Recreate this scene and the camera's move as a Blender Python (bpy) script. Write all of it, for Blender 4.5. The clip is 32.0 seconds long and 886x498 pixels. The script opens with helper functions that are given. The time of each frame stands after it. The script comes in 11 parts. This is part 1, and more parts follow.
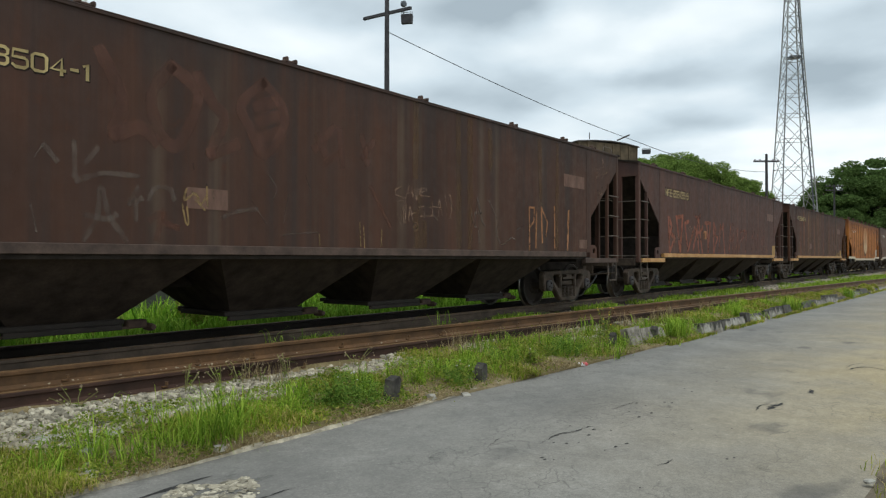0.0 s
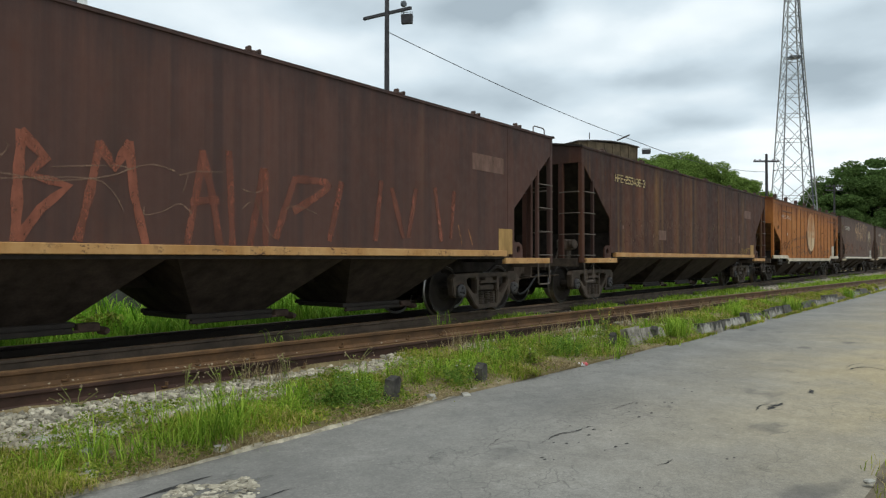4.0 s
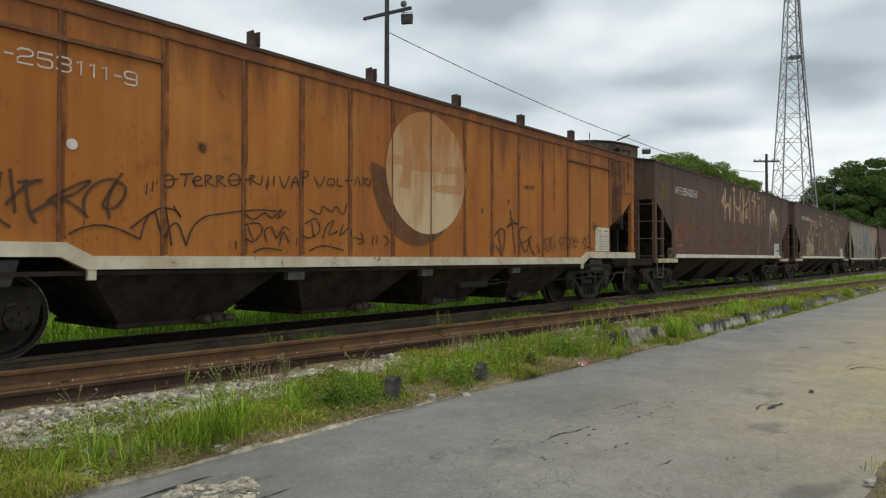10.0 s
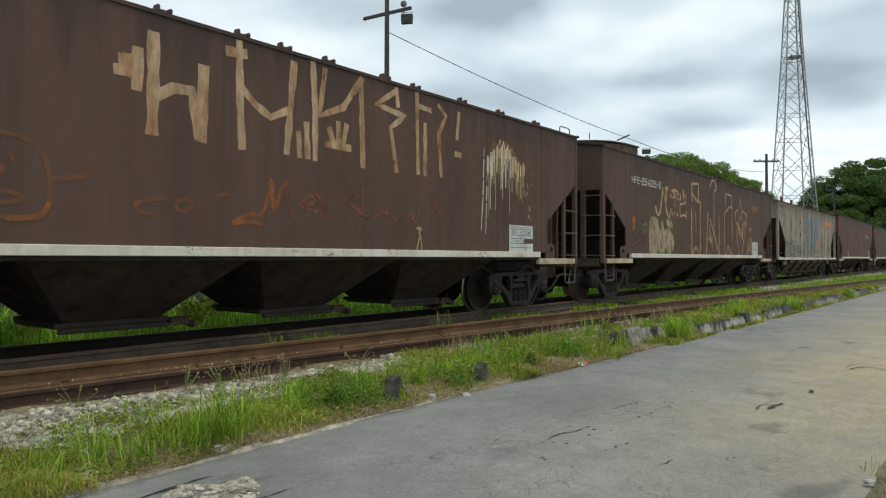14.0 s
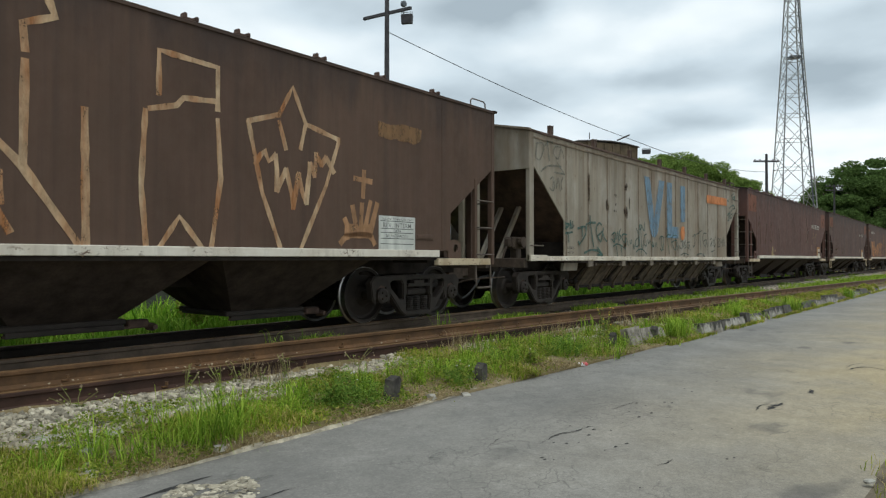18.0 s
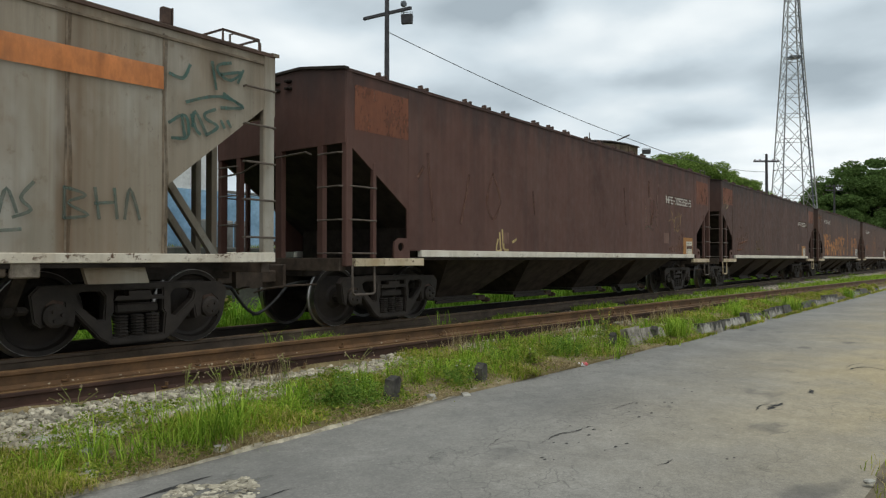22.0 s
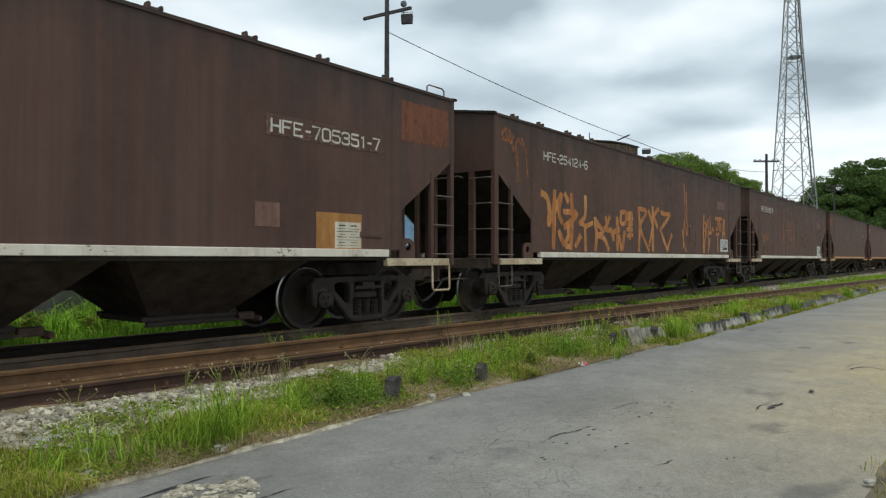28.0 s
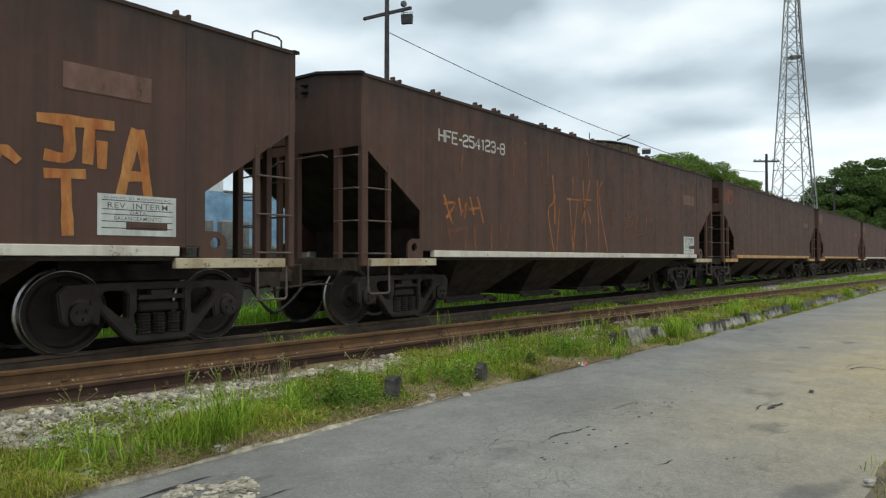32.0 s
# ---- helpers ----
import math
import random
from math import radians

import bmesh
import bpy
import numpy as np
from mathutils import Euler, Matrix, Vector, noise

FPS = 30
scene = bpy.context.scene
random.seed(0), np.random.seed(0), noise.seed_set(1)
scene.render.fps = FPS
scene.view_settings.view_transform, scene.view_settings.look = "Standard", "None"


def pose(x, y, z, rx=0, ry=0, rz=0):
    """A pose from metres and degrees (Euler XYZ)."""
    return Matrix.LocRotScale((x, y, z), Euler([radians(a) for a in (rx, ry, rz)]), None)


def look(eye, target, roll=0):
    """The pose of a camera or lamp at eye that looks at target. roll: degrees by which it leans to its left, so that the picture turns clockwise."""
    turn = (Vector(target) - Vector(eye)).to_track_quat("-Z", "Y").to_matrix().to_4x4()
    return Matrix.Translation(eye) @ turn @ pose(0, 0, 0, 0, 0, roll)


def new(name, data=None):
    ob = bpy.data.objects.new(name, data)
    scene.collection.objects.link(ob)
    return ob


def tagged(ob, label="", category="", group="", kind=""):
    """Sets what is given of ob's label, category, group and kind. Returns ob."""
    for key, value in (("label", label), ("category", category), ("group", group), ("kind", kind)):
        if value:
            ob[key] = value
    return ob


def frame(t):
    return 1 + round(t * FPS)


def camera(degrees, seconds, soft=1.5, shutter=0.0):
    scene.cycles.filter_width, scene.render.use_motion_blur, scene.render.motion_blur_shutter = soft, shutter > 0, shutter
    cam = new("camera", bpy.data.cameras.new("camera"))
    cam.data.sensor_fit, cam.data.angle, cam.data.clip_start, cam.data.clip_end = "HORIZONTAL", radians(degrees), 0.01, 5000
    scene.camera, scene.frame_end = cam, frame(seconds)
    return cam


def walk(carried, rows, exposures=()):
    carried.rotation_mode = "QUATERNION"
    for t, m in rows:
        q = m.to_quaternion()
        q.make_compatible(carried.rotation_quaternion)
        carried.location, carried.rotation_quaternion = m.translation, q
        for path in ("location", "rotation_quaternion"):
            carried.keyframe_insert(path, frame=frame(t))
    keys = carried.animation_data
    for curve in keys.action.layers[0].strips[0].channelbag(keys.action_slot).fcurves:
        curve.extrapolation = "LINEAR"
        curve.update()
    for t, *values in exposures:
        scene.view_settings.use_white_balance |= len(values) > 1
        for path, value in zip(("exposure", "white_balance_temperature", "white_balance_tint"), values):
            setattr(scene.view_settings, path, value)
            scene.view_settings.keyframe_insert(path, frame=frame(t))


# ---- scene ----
import itertools

# ---- camera: on a stand beside the road, at rest ----
EYE = (0.0, 0.0, 0.958)
TURN = math.atan2(956, 1220)
cam = camera(65.46, 32.0, soft=1.25)
STILL = look(EYE, (math.cos(TURN), math.sin(TURN), EYE[2] + 0.0143))
# the picture dims and warms slightly while the two pale wagons fill it
USUAL, PALE = (0.06, 6300, 7), (-0.07, 6530, 9)
walk(cam, [(0.0, STILL), (32.0, STILL)], [(0.0, *USUAL), (9.0, *USUAL), (9.8, *PALE), (11.6, *PALE), (12.6, *USUAL), (19.1, *USUAL), (20.0, *PALE), (21.6, *PALE), (22.6, *USUAL), (32.0, *USUAL)])

# ---- light: a bright overcast noon ----
world = bpy.data.worlds.new("overcast")
scene.world = world
world.use_nodes = True


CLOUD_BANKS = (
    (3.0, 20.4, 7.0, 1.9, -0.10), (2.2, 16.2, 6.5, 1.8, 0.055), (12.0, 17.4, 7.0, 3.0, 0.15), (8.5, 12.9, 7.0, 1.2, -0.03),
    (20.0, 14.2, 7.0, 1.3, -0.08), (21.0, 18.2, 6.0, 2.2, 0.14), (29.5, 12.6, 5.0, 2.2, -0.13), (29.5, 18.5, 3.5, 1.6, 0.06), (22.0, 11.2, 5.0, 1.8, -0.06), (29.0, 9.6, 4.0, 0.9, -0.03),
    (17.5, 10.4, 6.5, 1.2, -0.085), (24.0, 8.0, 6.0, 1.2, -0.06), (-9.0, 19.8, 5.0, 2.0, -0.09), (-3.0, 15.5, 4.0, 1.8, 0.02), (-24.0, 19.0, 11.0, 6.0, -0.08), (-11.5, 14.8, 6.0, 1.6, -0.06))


def sky():
    nt = world.node_tree
    nt.nodes.clear()
    add = nt.nodes.new
    out, bg = add("ShaderNodeOutputWorld"), add("ShaderNodeBackground")
    tex = add("ShaderNodeTexSky")
    tex.sky_type, tex.sun_disc = "NISHITA", False
    tex.sun_elevation, tex.sun_rotation = radians(58), radians(200)
    dim = add("ShaderNodeVectorMath")
    dim.operation = "SCALE"
    dim.inputs["Scale"].default_value = 0.10
    nt.links.new(tex.outputs[0], dim.inputs[0])
    co = add("ShaderNodeTexCoord")
    sep = add("ShaderNodeSeparateXYZ")
    nt.links.new(co.outputs["Generated"], sep.inputs[0])
    # cloud layer: directions projected on a flat ceiling
    up = add("ShaderNodeMath")
    up.operation = "ADD"
    up.inputs[1].default_value = 0.22
    ab = add("ShaderNodeMath")
    ab.operation = "ABSOLUTE"
    nt.links.new(sep.outputs[2], ab.inputs[0])
    nt.links.new(ab.outputs[0], up.inputs[0])
    flat = add("ShaderNodeVectorMath")
    flat.operation = "DIVIDE"
    com = add("ShaderNodeCombineXYZ")
    for i in range(3):
        nt.links.new(up.outputs[0], com.inputs[i])
    drift = add("ShaderNodeVectorMath")
    drift.operation = "ADD"
    drift.inputs[1].default_value = (0.0, 0.0, 0.9)
    nt.links.new(co.outputs["Generated"], flat.inputs[0])
    nt.links.new(com.outputs[0], flat.inputs[1])
    nt.links.new(flat.outputs[0], drift.inputs[0])
    n1, n2 = add("ShaderNodeTexNoise"), add("ShaderNodeTexNoise")
    for n, sc, det in ((n1, 0.8, 4.5), (n2, 2.6, 5.0)):
        n.inputs["Scale"].default_value, n.inputs["Detail"].default_value = sc, det
        n.inputs["Roughness"].default_value = 0.5
        nt.links.new(drift.outputs[0], n.inputs["Vector"])
    mix = add("ShaderNodeMix")
    mix.data_type = "FLOAT"
    mix.inputs[0].default_value = 0.22
    nt.links.new(n1.outputs[0], mix.inputs[2])
    nt.links.new(n2.outputs[0], mix.inputs[3])
    ramp = add("ShaderNodeValToRGB")
    e = ramp.color_ramp.elements
    e[0].position, e[0].color = 0.355, (0.43, 0.50, 0.55, 1)
    e[1].position, e[1].color = 0.585, (1.04, 1.08, 1.09, 1)
    mid = e.new(0.46)
    mid.color = (0.70, 0.785, 0.84, 1)
    # brighter towards the horizon
    low = add("ShaderNodeMapRange")
    low.inputs[1].default_value, low.inputs[2].default_value = 0.03, 0.34
    low.inputs[3].default_value, low.inputs[4].default_value = 0.022, 0.0
    nt.links.new(ab.outputs[0], low.inputs[0])
    calm = add("ShaderNodeMath")
    calm.operation = "MULTIPLY_ADD"
    calm.inputs[1].default_value, calm.inputs[2].default_value = 0.8, 0.096
    nt.links.new(mix.outputs[0], calm.inputs[0])
    lift = add("ShaderNodeMath")
    nt.links.new(calm.outputs[0], lift.inputs[0])
    nt.links.new(low.outputs[0], lift.inputs[1])
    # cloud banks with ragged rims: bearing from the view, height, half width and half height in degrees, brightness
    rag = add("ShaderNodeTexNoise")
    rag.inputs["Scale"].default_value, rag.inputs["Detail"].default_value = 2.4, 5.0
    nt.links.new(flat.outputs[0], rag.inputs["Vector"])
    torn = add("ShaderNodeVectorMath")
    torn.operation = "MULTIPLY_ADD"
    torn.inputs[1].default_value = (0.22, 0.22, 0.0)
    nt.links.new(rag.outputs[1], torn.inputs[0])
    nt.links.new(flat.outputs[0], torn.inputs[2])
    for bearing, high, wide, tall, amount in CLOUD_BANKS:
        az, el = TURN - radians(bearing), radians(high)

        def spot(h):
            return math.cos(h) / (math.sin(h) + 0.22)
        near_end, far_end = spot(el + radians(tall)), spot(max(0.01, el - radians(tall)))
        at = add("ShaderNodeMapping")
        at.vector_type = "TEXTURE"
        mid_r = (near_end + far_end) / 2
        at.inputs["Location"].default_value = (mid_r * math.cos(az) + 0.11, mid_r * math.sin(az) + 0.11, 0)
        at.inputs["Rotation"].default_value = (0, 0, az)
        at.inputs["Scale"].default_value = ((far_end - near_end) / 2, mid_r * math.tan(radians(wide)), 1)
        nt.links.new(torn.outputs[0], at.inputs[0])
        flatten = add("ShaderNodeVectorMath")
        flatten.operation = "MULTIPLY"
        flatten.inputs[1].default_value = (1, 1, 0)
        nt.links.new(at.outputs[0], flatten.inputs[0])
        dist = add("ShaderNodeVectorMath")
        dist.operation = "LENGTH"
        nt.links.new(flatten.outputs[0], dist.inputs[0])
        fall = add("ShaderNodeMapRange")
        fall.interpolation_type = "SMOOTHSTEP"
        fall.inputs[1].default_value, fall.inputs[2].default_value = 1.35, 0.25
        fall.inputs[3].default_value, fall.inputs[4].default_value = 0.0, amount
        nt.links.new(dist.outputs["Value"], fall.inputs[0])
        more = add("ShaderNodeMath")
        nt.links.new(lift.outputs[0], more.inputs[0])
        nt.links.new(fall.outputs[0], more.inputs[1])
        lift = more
    nt.links.new(lift.outputs[0], ramp.inputs[0])
    both = add("ShaderNodeMix")
    both.data_type = "RGBA"
    both.inputs[0].default_value = 0.94
    nt.links.new(dim.outputs[0], both.inputs[6])
    nt.links.new(ramp.outputs[0], both.inputs[7])
    nt.links.new(both.outputs[2], bg.inputs[0])
    bg.inputs[1].default_value = 0.975
    nt.links.new(bg.outputs[0], out.inputs[0])


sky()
sun = new("sun", bpy.data.lights.new("sun", "SUN"))
sun.data.energy, sun.data.angle, sun.data.color = 1.4, radians(25), (1.0, 0.97, 0.92)
sun.matrix_world = look((0, 0, 60), (14, 22, 0))


# ---- materials ----
def noise_node(nt, vec, scale, detail=4.0, rough=0.55, stretch=None, shift=0.0):
    n = nt.nodes.new("ShaderNodeTexNoise")
    n.inputs["Scale"].default_value, n.inputs["Detail"].default_value = scale, detail
    n.inputs["Roughness"].default_value = rough
    m = nt.nodes.new("ShaderNodeMapping")
    m.inputs["Scale"].default_value = stretch or (1, 1, 1)
    m.inputs["Location"].default_value = (shift, shift * 0.7, shift * 1.3)
    nt.links.new(vec, m.inputs[0])
    nt.links.new(m.outputs[0], n.inputs["Vector"])
    return n.outputs[0]


def ramp_node(nt, fac, stops):
    r = nt.nodes.new("ShaderNodeValToRGB")
    e = r.color_ramp.elements
    while len(e) < len(stops):
        e.new(0.5)
    for el, (p, col) in zip(e, stops):
        el.position = p
        el.color = (*col, 1) if len(col) == 3 else col
    nt.links.new(fac, r.inputs[0])
    return r.outputs[0]


def mixc(nt, fac, a, b, mode="MIX"):
    m = nt.nodes.new("ShaderNodeMix")
    m.data_type, m.blend_type = "RGBA", mode
    for value, s in ((fac, 0), (a, 6), (b, 7)):
        if isinstance(value, (int, float)):
            m.inputs[s].default_value = value
        elif isinstance(value, tuple):
            m.inputs[s].default_value = (*value, 1)
        else:
            nt.links.new(value, m.inputs[s])
    return m.outputs[2]


def grey(v):
    return (v, v, v)


def material(name, rough=0.7, metal=0.0, spec=0.4):
    m = bpy.data.materials.new(name)
    m.use_nodes = True
    nt = m.node_tree
    b = nt.nodes["Principled BSDF"]
    b.inputs["Roughness"].default_value = rough
    b.inputs["Metallic"].default_value = metal
    b.inputs["Specular IOR Level"].default_value = spec
    co = nt.nodes.new("ShaderNodeTexCoord")
    return m, nt, b, co.outputs["Object"]


def bump(nt, b, height, strength=0.3, dist=0.01):
    n = nt.nodes.new("ShaderNodeBump")
    n.inputs["Strength"].default_value, n.inputs["Distance"].default_value = strength, dist
    nt.links.new(height, n.inputs["Height"])
    nt.links.new(n.outputs[0], b.inputs["Normal"])


def plain(name, col, rough=0.7, metal=0.0, vary=0.25, scale=6.0, relief=0.2, dist=0.004, spec=0.4, col2=None):
    """A surface with two scales of variation."""
    m, nt, b, co = material(name, rough, metal, spec)
    f1 = noise_node(nt, co, scale, 5.0, 0.6)
    f2 = noise_node(nt, co, scale * 9, 3.0, 0.6, shift=3.1)
    lo = tuple(c * (1 - vary) for c in col)
    hi = col2 or tuple(min(1.0, c * (1 + vary)) for c in col)
    c1 = ramp_node(nt, f1, [(0.34, lo), (0.66, hi)])
    c2 = mixc(nt, 0.5, c1, ramp_node(nt, f2, [(0.3, grey(0.72)), (0.7, grey(1.2))]), "MULTIPLY")
    nt.links.new(c2, b.inputs["Base Color"])
    bump(nt, b, f2, relief, dist)
    return m


def car_paint(name, base, dark, rust, streak=0.5, rusty=0.3, seed=0.0, rough=0.7, light=None, gap=0.0, pits=0.0, top_dark=0.0, band=1.0, ochre=None, spec=0.22, bands=()):
    """Weathered paint with runs down the side, in the wagon's own space."""
    m, nt, b, co = material(name, rough, 0.0, spec)

    def times(p, q):
        return mixc(nt, 1.0, p, q, "MULTIPLY")
    wide = noise_node(nt, co, 1.0, 4.0, 0.55, (0.9, 0.9, 0.28), seed)
    cloudy = noise_node(nt, co, 1.0, 6.0, 0.68, (1.7, 1.5, 1.1), seed + 3)
    runs = noise_node(nt, co, 1.0, 5.0, 0.6, (4.2 * band, 3.0, 0.10), seed + 5)
    fine = noise_node(nt, co, 1.0, 4.0, 0.65, (17, 12, 0.40), seed + 9)
    spot = noise_node(nt, co, 7.0, 6.0, 0.7, (1, 1, 0.8), seed + 13)
    c = mixc(nt, ramp_node(nt, wide, [(0.32, grey(0)), (0.68, grey(1))]), base, tuple(x * 0.66 for x in base))
    c = mixc(nt, ramp_node(nt, cloudy, [(0.38, grey(0)), (0.66, grey(0.5))]), c, tuple(0.5 * (p + q) for p, q in zip(base, rust)))
    c = mixc(nt, ramp_node(nt, runs, [(0.50 - gap, grey(0)), (0.68 - gap, grey(streak))]), c, dark)
    # each run fades out along its way down
    fade = ramp_node(nt, noise_node(nt, co, 1.0, 3.0, 0.5, (0.9, 0.8, 0.55), seed + 17), [(0.36, grey(0.25)), (0.6, grey(1))])
    c = mixc(nt, times(fade, ramp_node(nt, noise_node(nt, co, 1.0, 5.0, 0.6, (2.8 * band, 2, 0.07), seed + 21), [(0.52 - gap * 0.6, grey(0)), (0.68 - gap, grey(rusty))])), c, rust)
    if ochre:
        c = mixc(nt, times(fade, ramp_node(nt, noise_node(nt, co, 1.0, 3.0, 0.55, (3.4 * band, 2, 0.04), seed + 25), [(0.585, grey(0)), (0.70, grey(0.85))])), c, ochre)
        c = mixc(nt, times(fade, ramp_node(nt, noise_node(nt, co, 1.0, 3.0, 0.6, (7.0, 4, 0.12), seed + 27), [(0.62, grey(0)), (0.74, grey(0.4))])), c, ochre)
    if bands:
        # known broad runs: place along the wagon, half width, strength
        place = nt.nodes.new("ShaderNodeSeparateXYZ")
        nt.links.new(co, place.inputs[0])
        sway = nt.nodes.new("ShaderNodeMath")
        sway.operation = "MULTIPLY_ADD"
        sway.inputs[1].default_value = 0.16
        nt.links.new(noise_node(nt, co, 1.0, 4.0, 0.6, (3, 2, 0.5), seed + 71), sway.inputs[0])
        nt.links.new(place.outputs[0], sway.inputs[2])
        along = nt.nodes.new("ShaderNodeMapRange")
        along.inputs[1].default_value, along.inputs[2].default_value = 0.08, 16.08
        nt.links.new(sway.outputs[0], along.inputs[0])
        for k in range(0, len(bands), 9):
            stops = []
            for x, half, power in bands[k:k + 9]:
                stops += [((x - half) / 16, grey(0)), (x / 16, grey(power)), ((x + half) / 16, grey(0))]
            mask = times(ramp_node(nt, along.outputs[0], stops), fade)
            c = mixc(nt, mask, c, ochre if k == 0 else tuple(1.15 * q for q in rust))
    if light:
        c = mixc(nt, ramp_node(nt, noise_node(nt, co, 1.0, 4.0, 0.6, (1.2, 1, 0.5), seed + 31), [(0.5, grey(0)), (0.75, grey(0.6))]), c, light)
    c = mixc(nt, ramp_node(nt, fine, [(0.35, grey(0.20)), (0.62, grey(0))]), c, tuple(x * 0.5 for x in base))
    c = mixc(nt, ramp_node(nt, spot, [(0.60, grey(0)), (0.72, grey(0.35 + rusty * 0.4))]), c, tuple(x * 0.8 for x in rust))
    if pits:
        # rust pits in clusters, drawn out downwards
        group = ramp_node(nt, noise_node(nt, co, 1.1, 3.0, 0.5, (1, 1, 1), seed + 41), [(0.50, grey(0)), (0.64, grey(1))])
        pit = ramp_node(nt, noise_node(nt, co, 26.0, 3.0, 0.6, (1.2, 1, 0.6), seed + 43), [(0.62, grey(0)), (0.68, grey(pits))])
        c = mixc(nt, times(group, pit), c, tuple(x * 0.35 for x in rust))
        drip = ramp_node(nt, noise_node(nt, co, 1.0, 3.0, 0.6, (24, 9, 1.6), seed + 45), [(0.60, grey(0)), (0.70, grey(pits * 0.6))])
        c = mixc(nt, times(group, drip), c, rust)
        smear = ramp_node(nt, noise_node(nt, co, 2.2, 6.0, 0.7, (1, 1, 0.7), seed + 47), [(0.56, grey(0)), (0.72, grey(0.55))])
        c = mixc(nt, smear, c, rust)
    if top_dark:
        # soot washed from the roof edge in uneven runs, plus shade painted on tops
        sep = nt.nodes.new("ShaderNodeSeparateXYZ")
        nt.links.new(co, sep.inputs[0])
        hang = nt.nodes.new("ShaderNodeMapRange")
        hang.inputs[1].default_value, hang.inputs[2].default_value = top_dark - 1.1, top_dark
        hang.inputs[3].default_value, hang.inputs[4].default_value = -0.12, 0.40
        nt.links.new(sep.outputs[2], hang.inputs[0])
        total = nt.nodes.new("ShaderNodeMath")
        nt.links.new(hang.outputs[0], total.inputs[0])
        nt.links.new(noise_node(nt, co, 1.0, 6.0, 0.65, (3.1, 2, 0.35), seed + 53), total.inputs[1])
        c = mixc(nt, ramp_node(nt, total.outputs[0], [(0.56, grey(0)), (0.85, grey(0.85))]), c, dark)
    nt.links.new(c, b.inputs["Base Color"])
    nt.links.new(ramp_node(nt, spot, [(0.3, grey(rough - 0.1)), (0.7, grey(min(1, rough + 0.2)))]), b.inputs["Roughness"])
    # the sheet bellies slightly between its frames
    bump(nt, b, mixc(nt, 0.3, noise_node(nt, co, 1.0, 2.0, 0.4, (1.1, 1, 0.5), seed + 61), spot), 0.3, 0.03)
    return m


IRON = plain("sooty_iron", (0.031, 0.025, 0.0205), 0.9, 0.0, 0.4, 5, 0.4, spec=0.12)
FRAME = plain("dusty_cast_iron", (0.028, 0.021, 0.0165), 0.75, 0.0, 0.35, 6, 0.4)
WHEEL = plain("worn_wheel_face", (0.026, 0.0195, 0.0155), 0.72, 0.0, 0.3, 5, 0.3)
TREAD = plain("polished_steel", (0.36, 0.35, 0.34), 0.28, 1.0, 0.15, 9, 0.1)
DULL_RAIL = plain("dull_rail", (0.098, 0.070, 0.049), 0.85, 0.0, 0.35, 3, 0.4)
# farther running rail: the shade under the train is put into its colour
SHADED_RAIL = plain("shaded_rail", (0.020, 0.0145, 0.011), 0.8, 0.0, 0.35, 3, 0.4)
OLD_RAIL = plain("old_rail_rust", (0.050, 0.024, 0.015), 0.8, 0.0, 0.35, 3, 0.4)
RAIL_SIDE = plain("rail_rust", (0.100, 0.051, 0.020), 0.75, 0.0, 0.35, 3, 0.4)
RAIL_HEAD = plain("rail_head", (0.20, 0.115, 0.05), 0.5, 0.25, 0.3, 4, 0.2)
SLEEPER = plain("sleeper_wood", (0.085, 0.072, 0.06), 0.9, 0.0, 0.4, 5, 0.6)
def chipped(name, lo, hi, bare, amount):
    """Brushed paint on steel, chipped and rust-stained."""
    m, nt, b, co = material(name, 0.62, 0.0, 0.3)
    c = ramp_node(nt, noise_node(nt, co, 1.0, 5.0, 0.6, (2.6, 2, 3)), [(0.34, lo), (0.66, hi)])
    c = mixc(nt, ramp_node(nt, noise_node(nt, co, 1.0, 5.0, 0.6, (5.5, 3, 0.5), 4), [(0.52, grey(0)), (0.74, grey(0.6))]), c, tuple(0.5 * (p + q) for p, q in zip(lo, bare)))
    chips = noise_node(nt, co, 21, 5.0, 0.7, (0.7, 1, 1.1), 8)
    group = noise_node(nt, co, 2.3, 3.0, 0.5, (1, 1, 1), 12)
    c = mixc(nt, mixc(nt, 1.0, ramp_node(nt, chips, [(0.56, grey(0)), (0.62, grey(1))]), ramp_node(nt, group, [(0.50 - amount, grey(0)), (0.66 - amount, grey(1))]), "MULTIPLY"), c, bare)
    nt.links.new(c, b.inputs["Base Color"])
    bump(nt, b, chips, 0.2, 0.004)
    return m


WHITE = chipped("worn_white_paint", (0.56, 0.50, 0.41), (0.69, 0.65, 0.56), (0.10, 0.055, 0.032), 0.0)
CREAM_SILL = chipped("aged_cream_sill", (0.46, 0.39, 0.28), (0.63, 0.57, 0.45), (0.17, 0.085, 0.04), 0.03)
WHITE_CHIPPED = chipped("chipped_white_paint", (0.50, 0.43, 0.33), (0.68, 0.63, 0.53), (0.10, 0.055, 0.032), 0.10)
YELLOW = chipped("worn_yellow_paint", (0.40, 0.195, 0.058), (0.56, 0.33, 0.135), (0.10, 0.05, 0.028), 0.05)
RUNG = plain("worn_rung_paint", (0.10, 0.078, 0.062), 0.65, 0.1, 0.35, 9, 0.2)
HOSE = plain("rubber_hose", (0.02, 0.02, 0.02), 0.6, 0.0, 0.3, 9, 0.2)


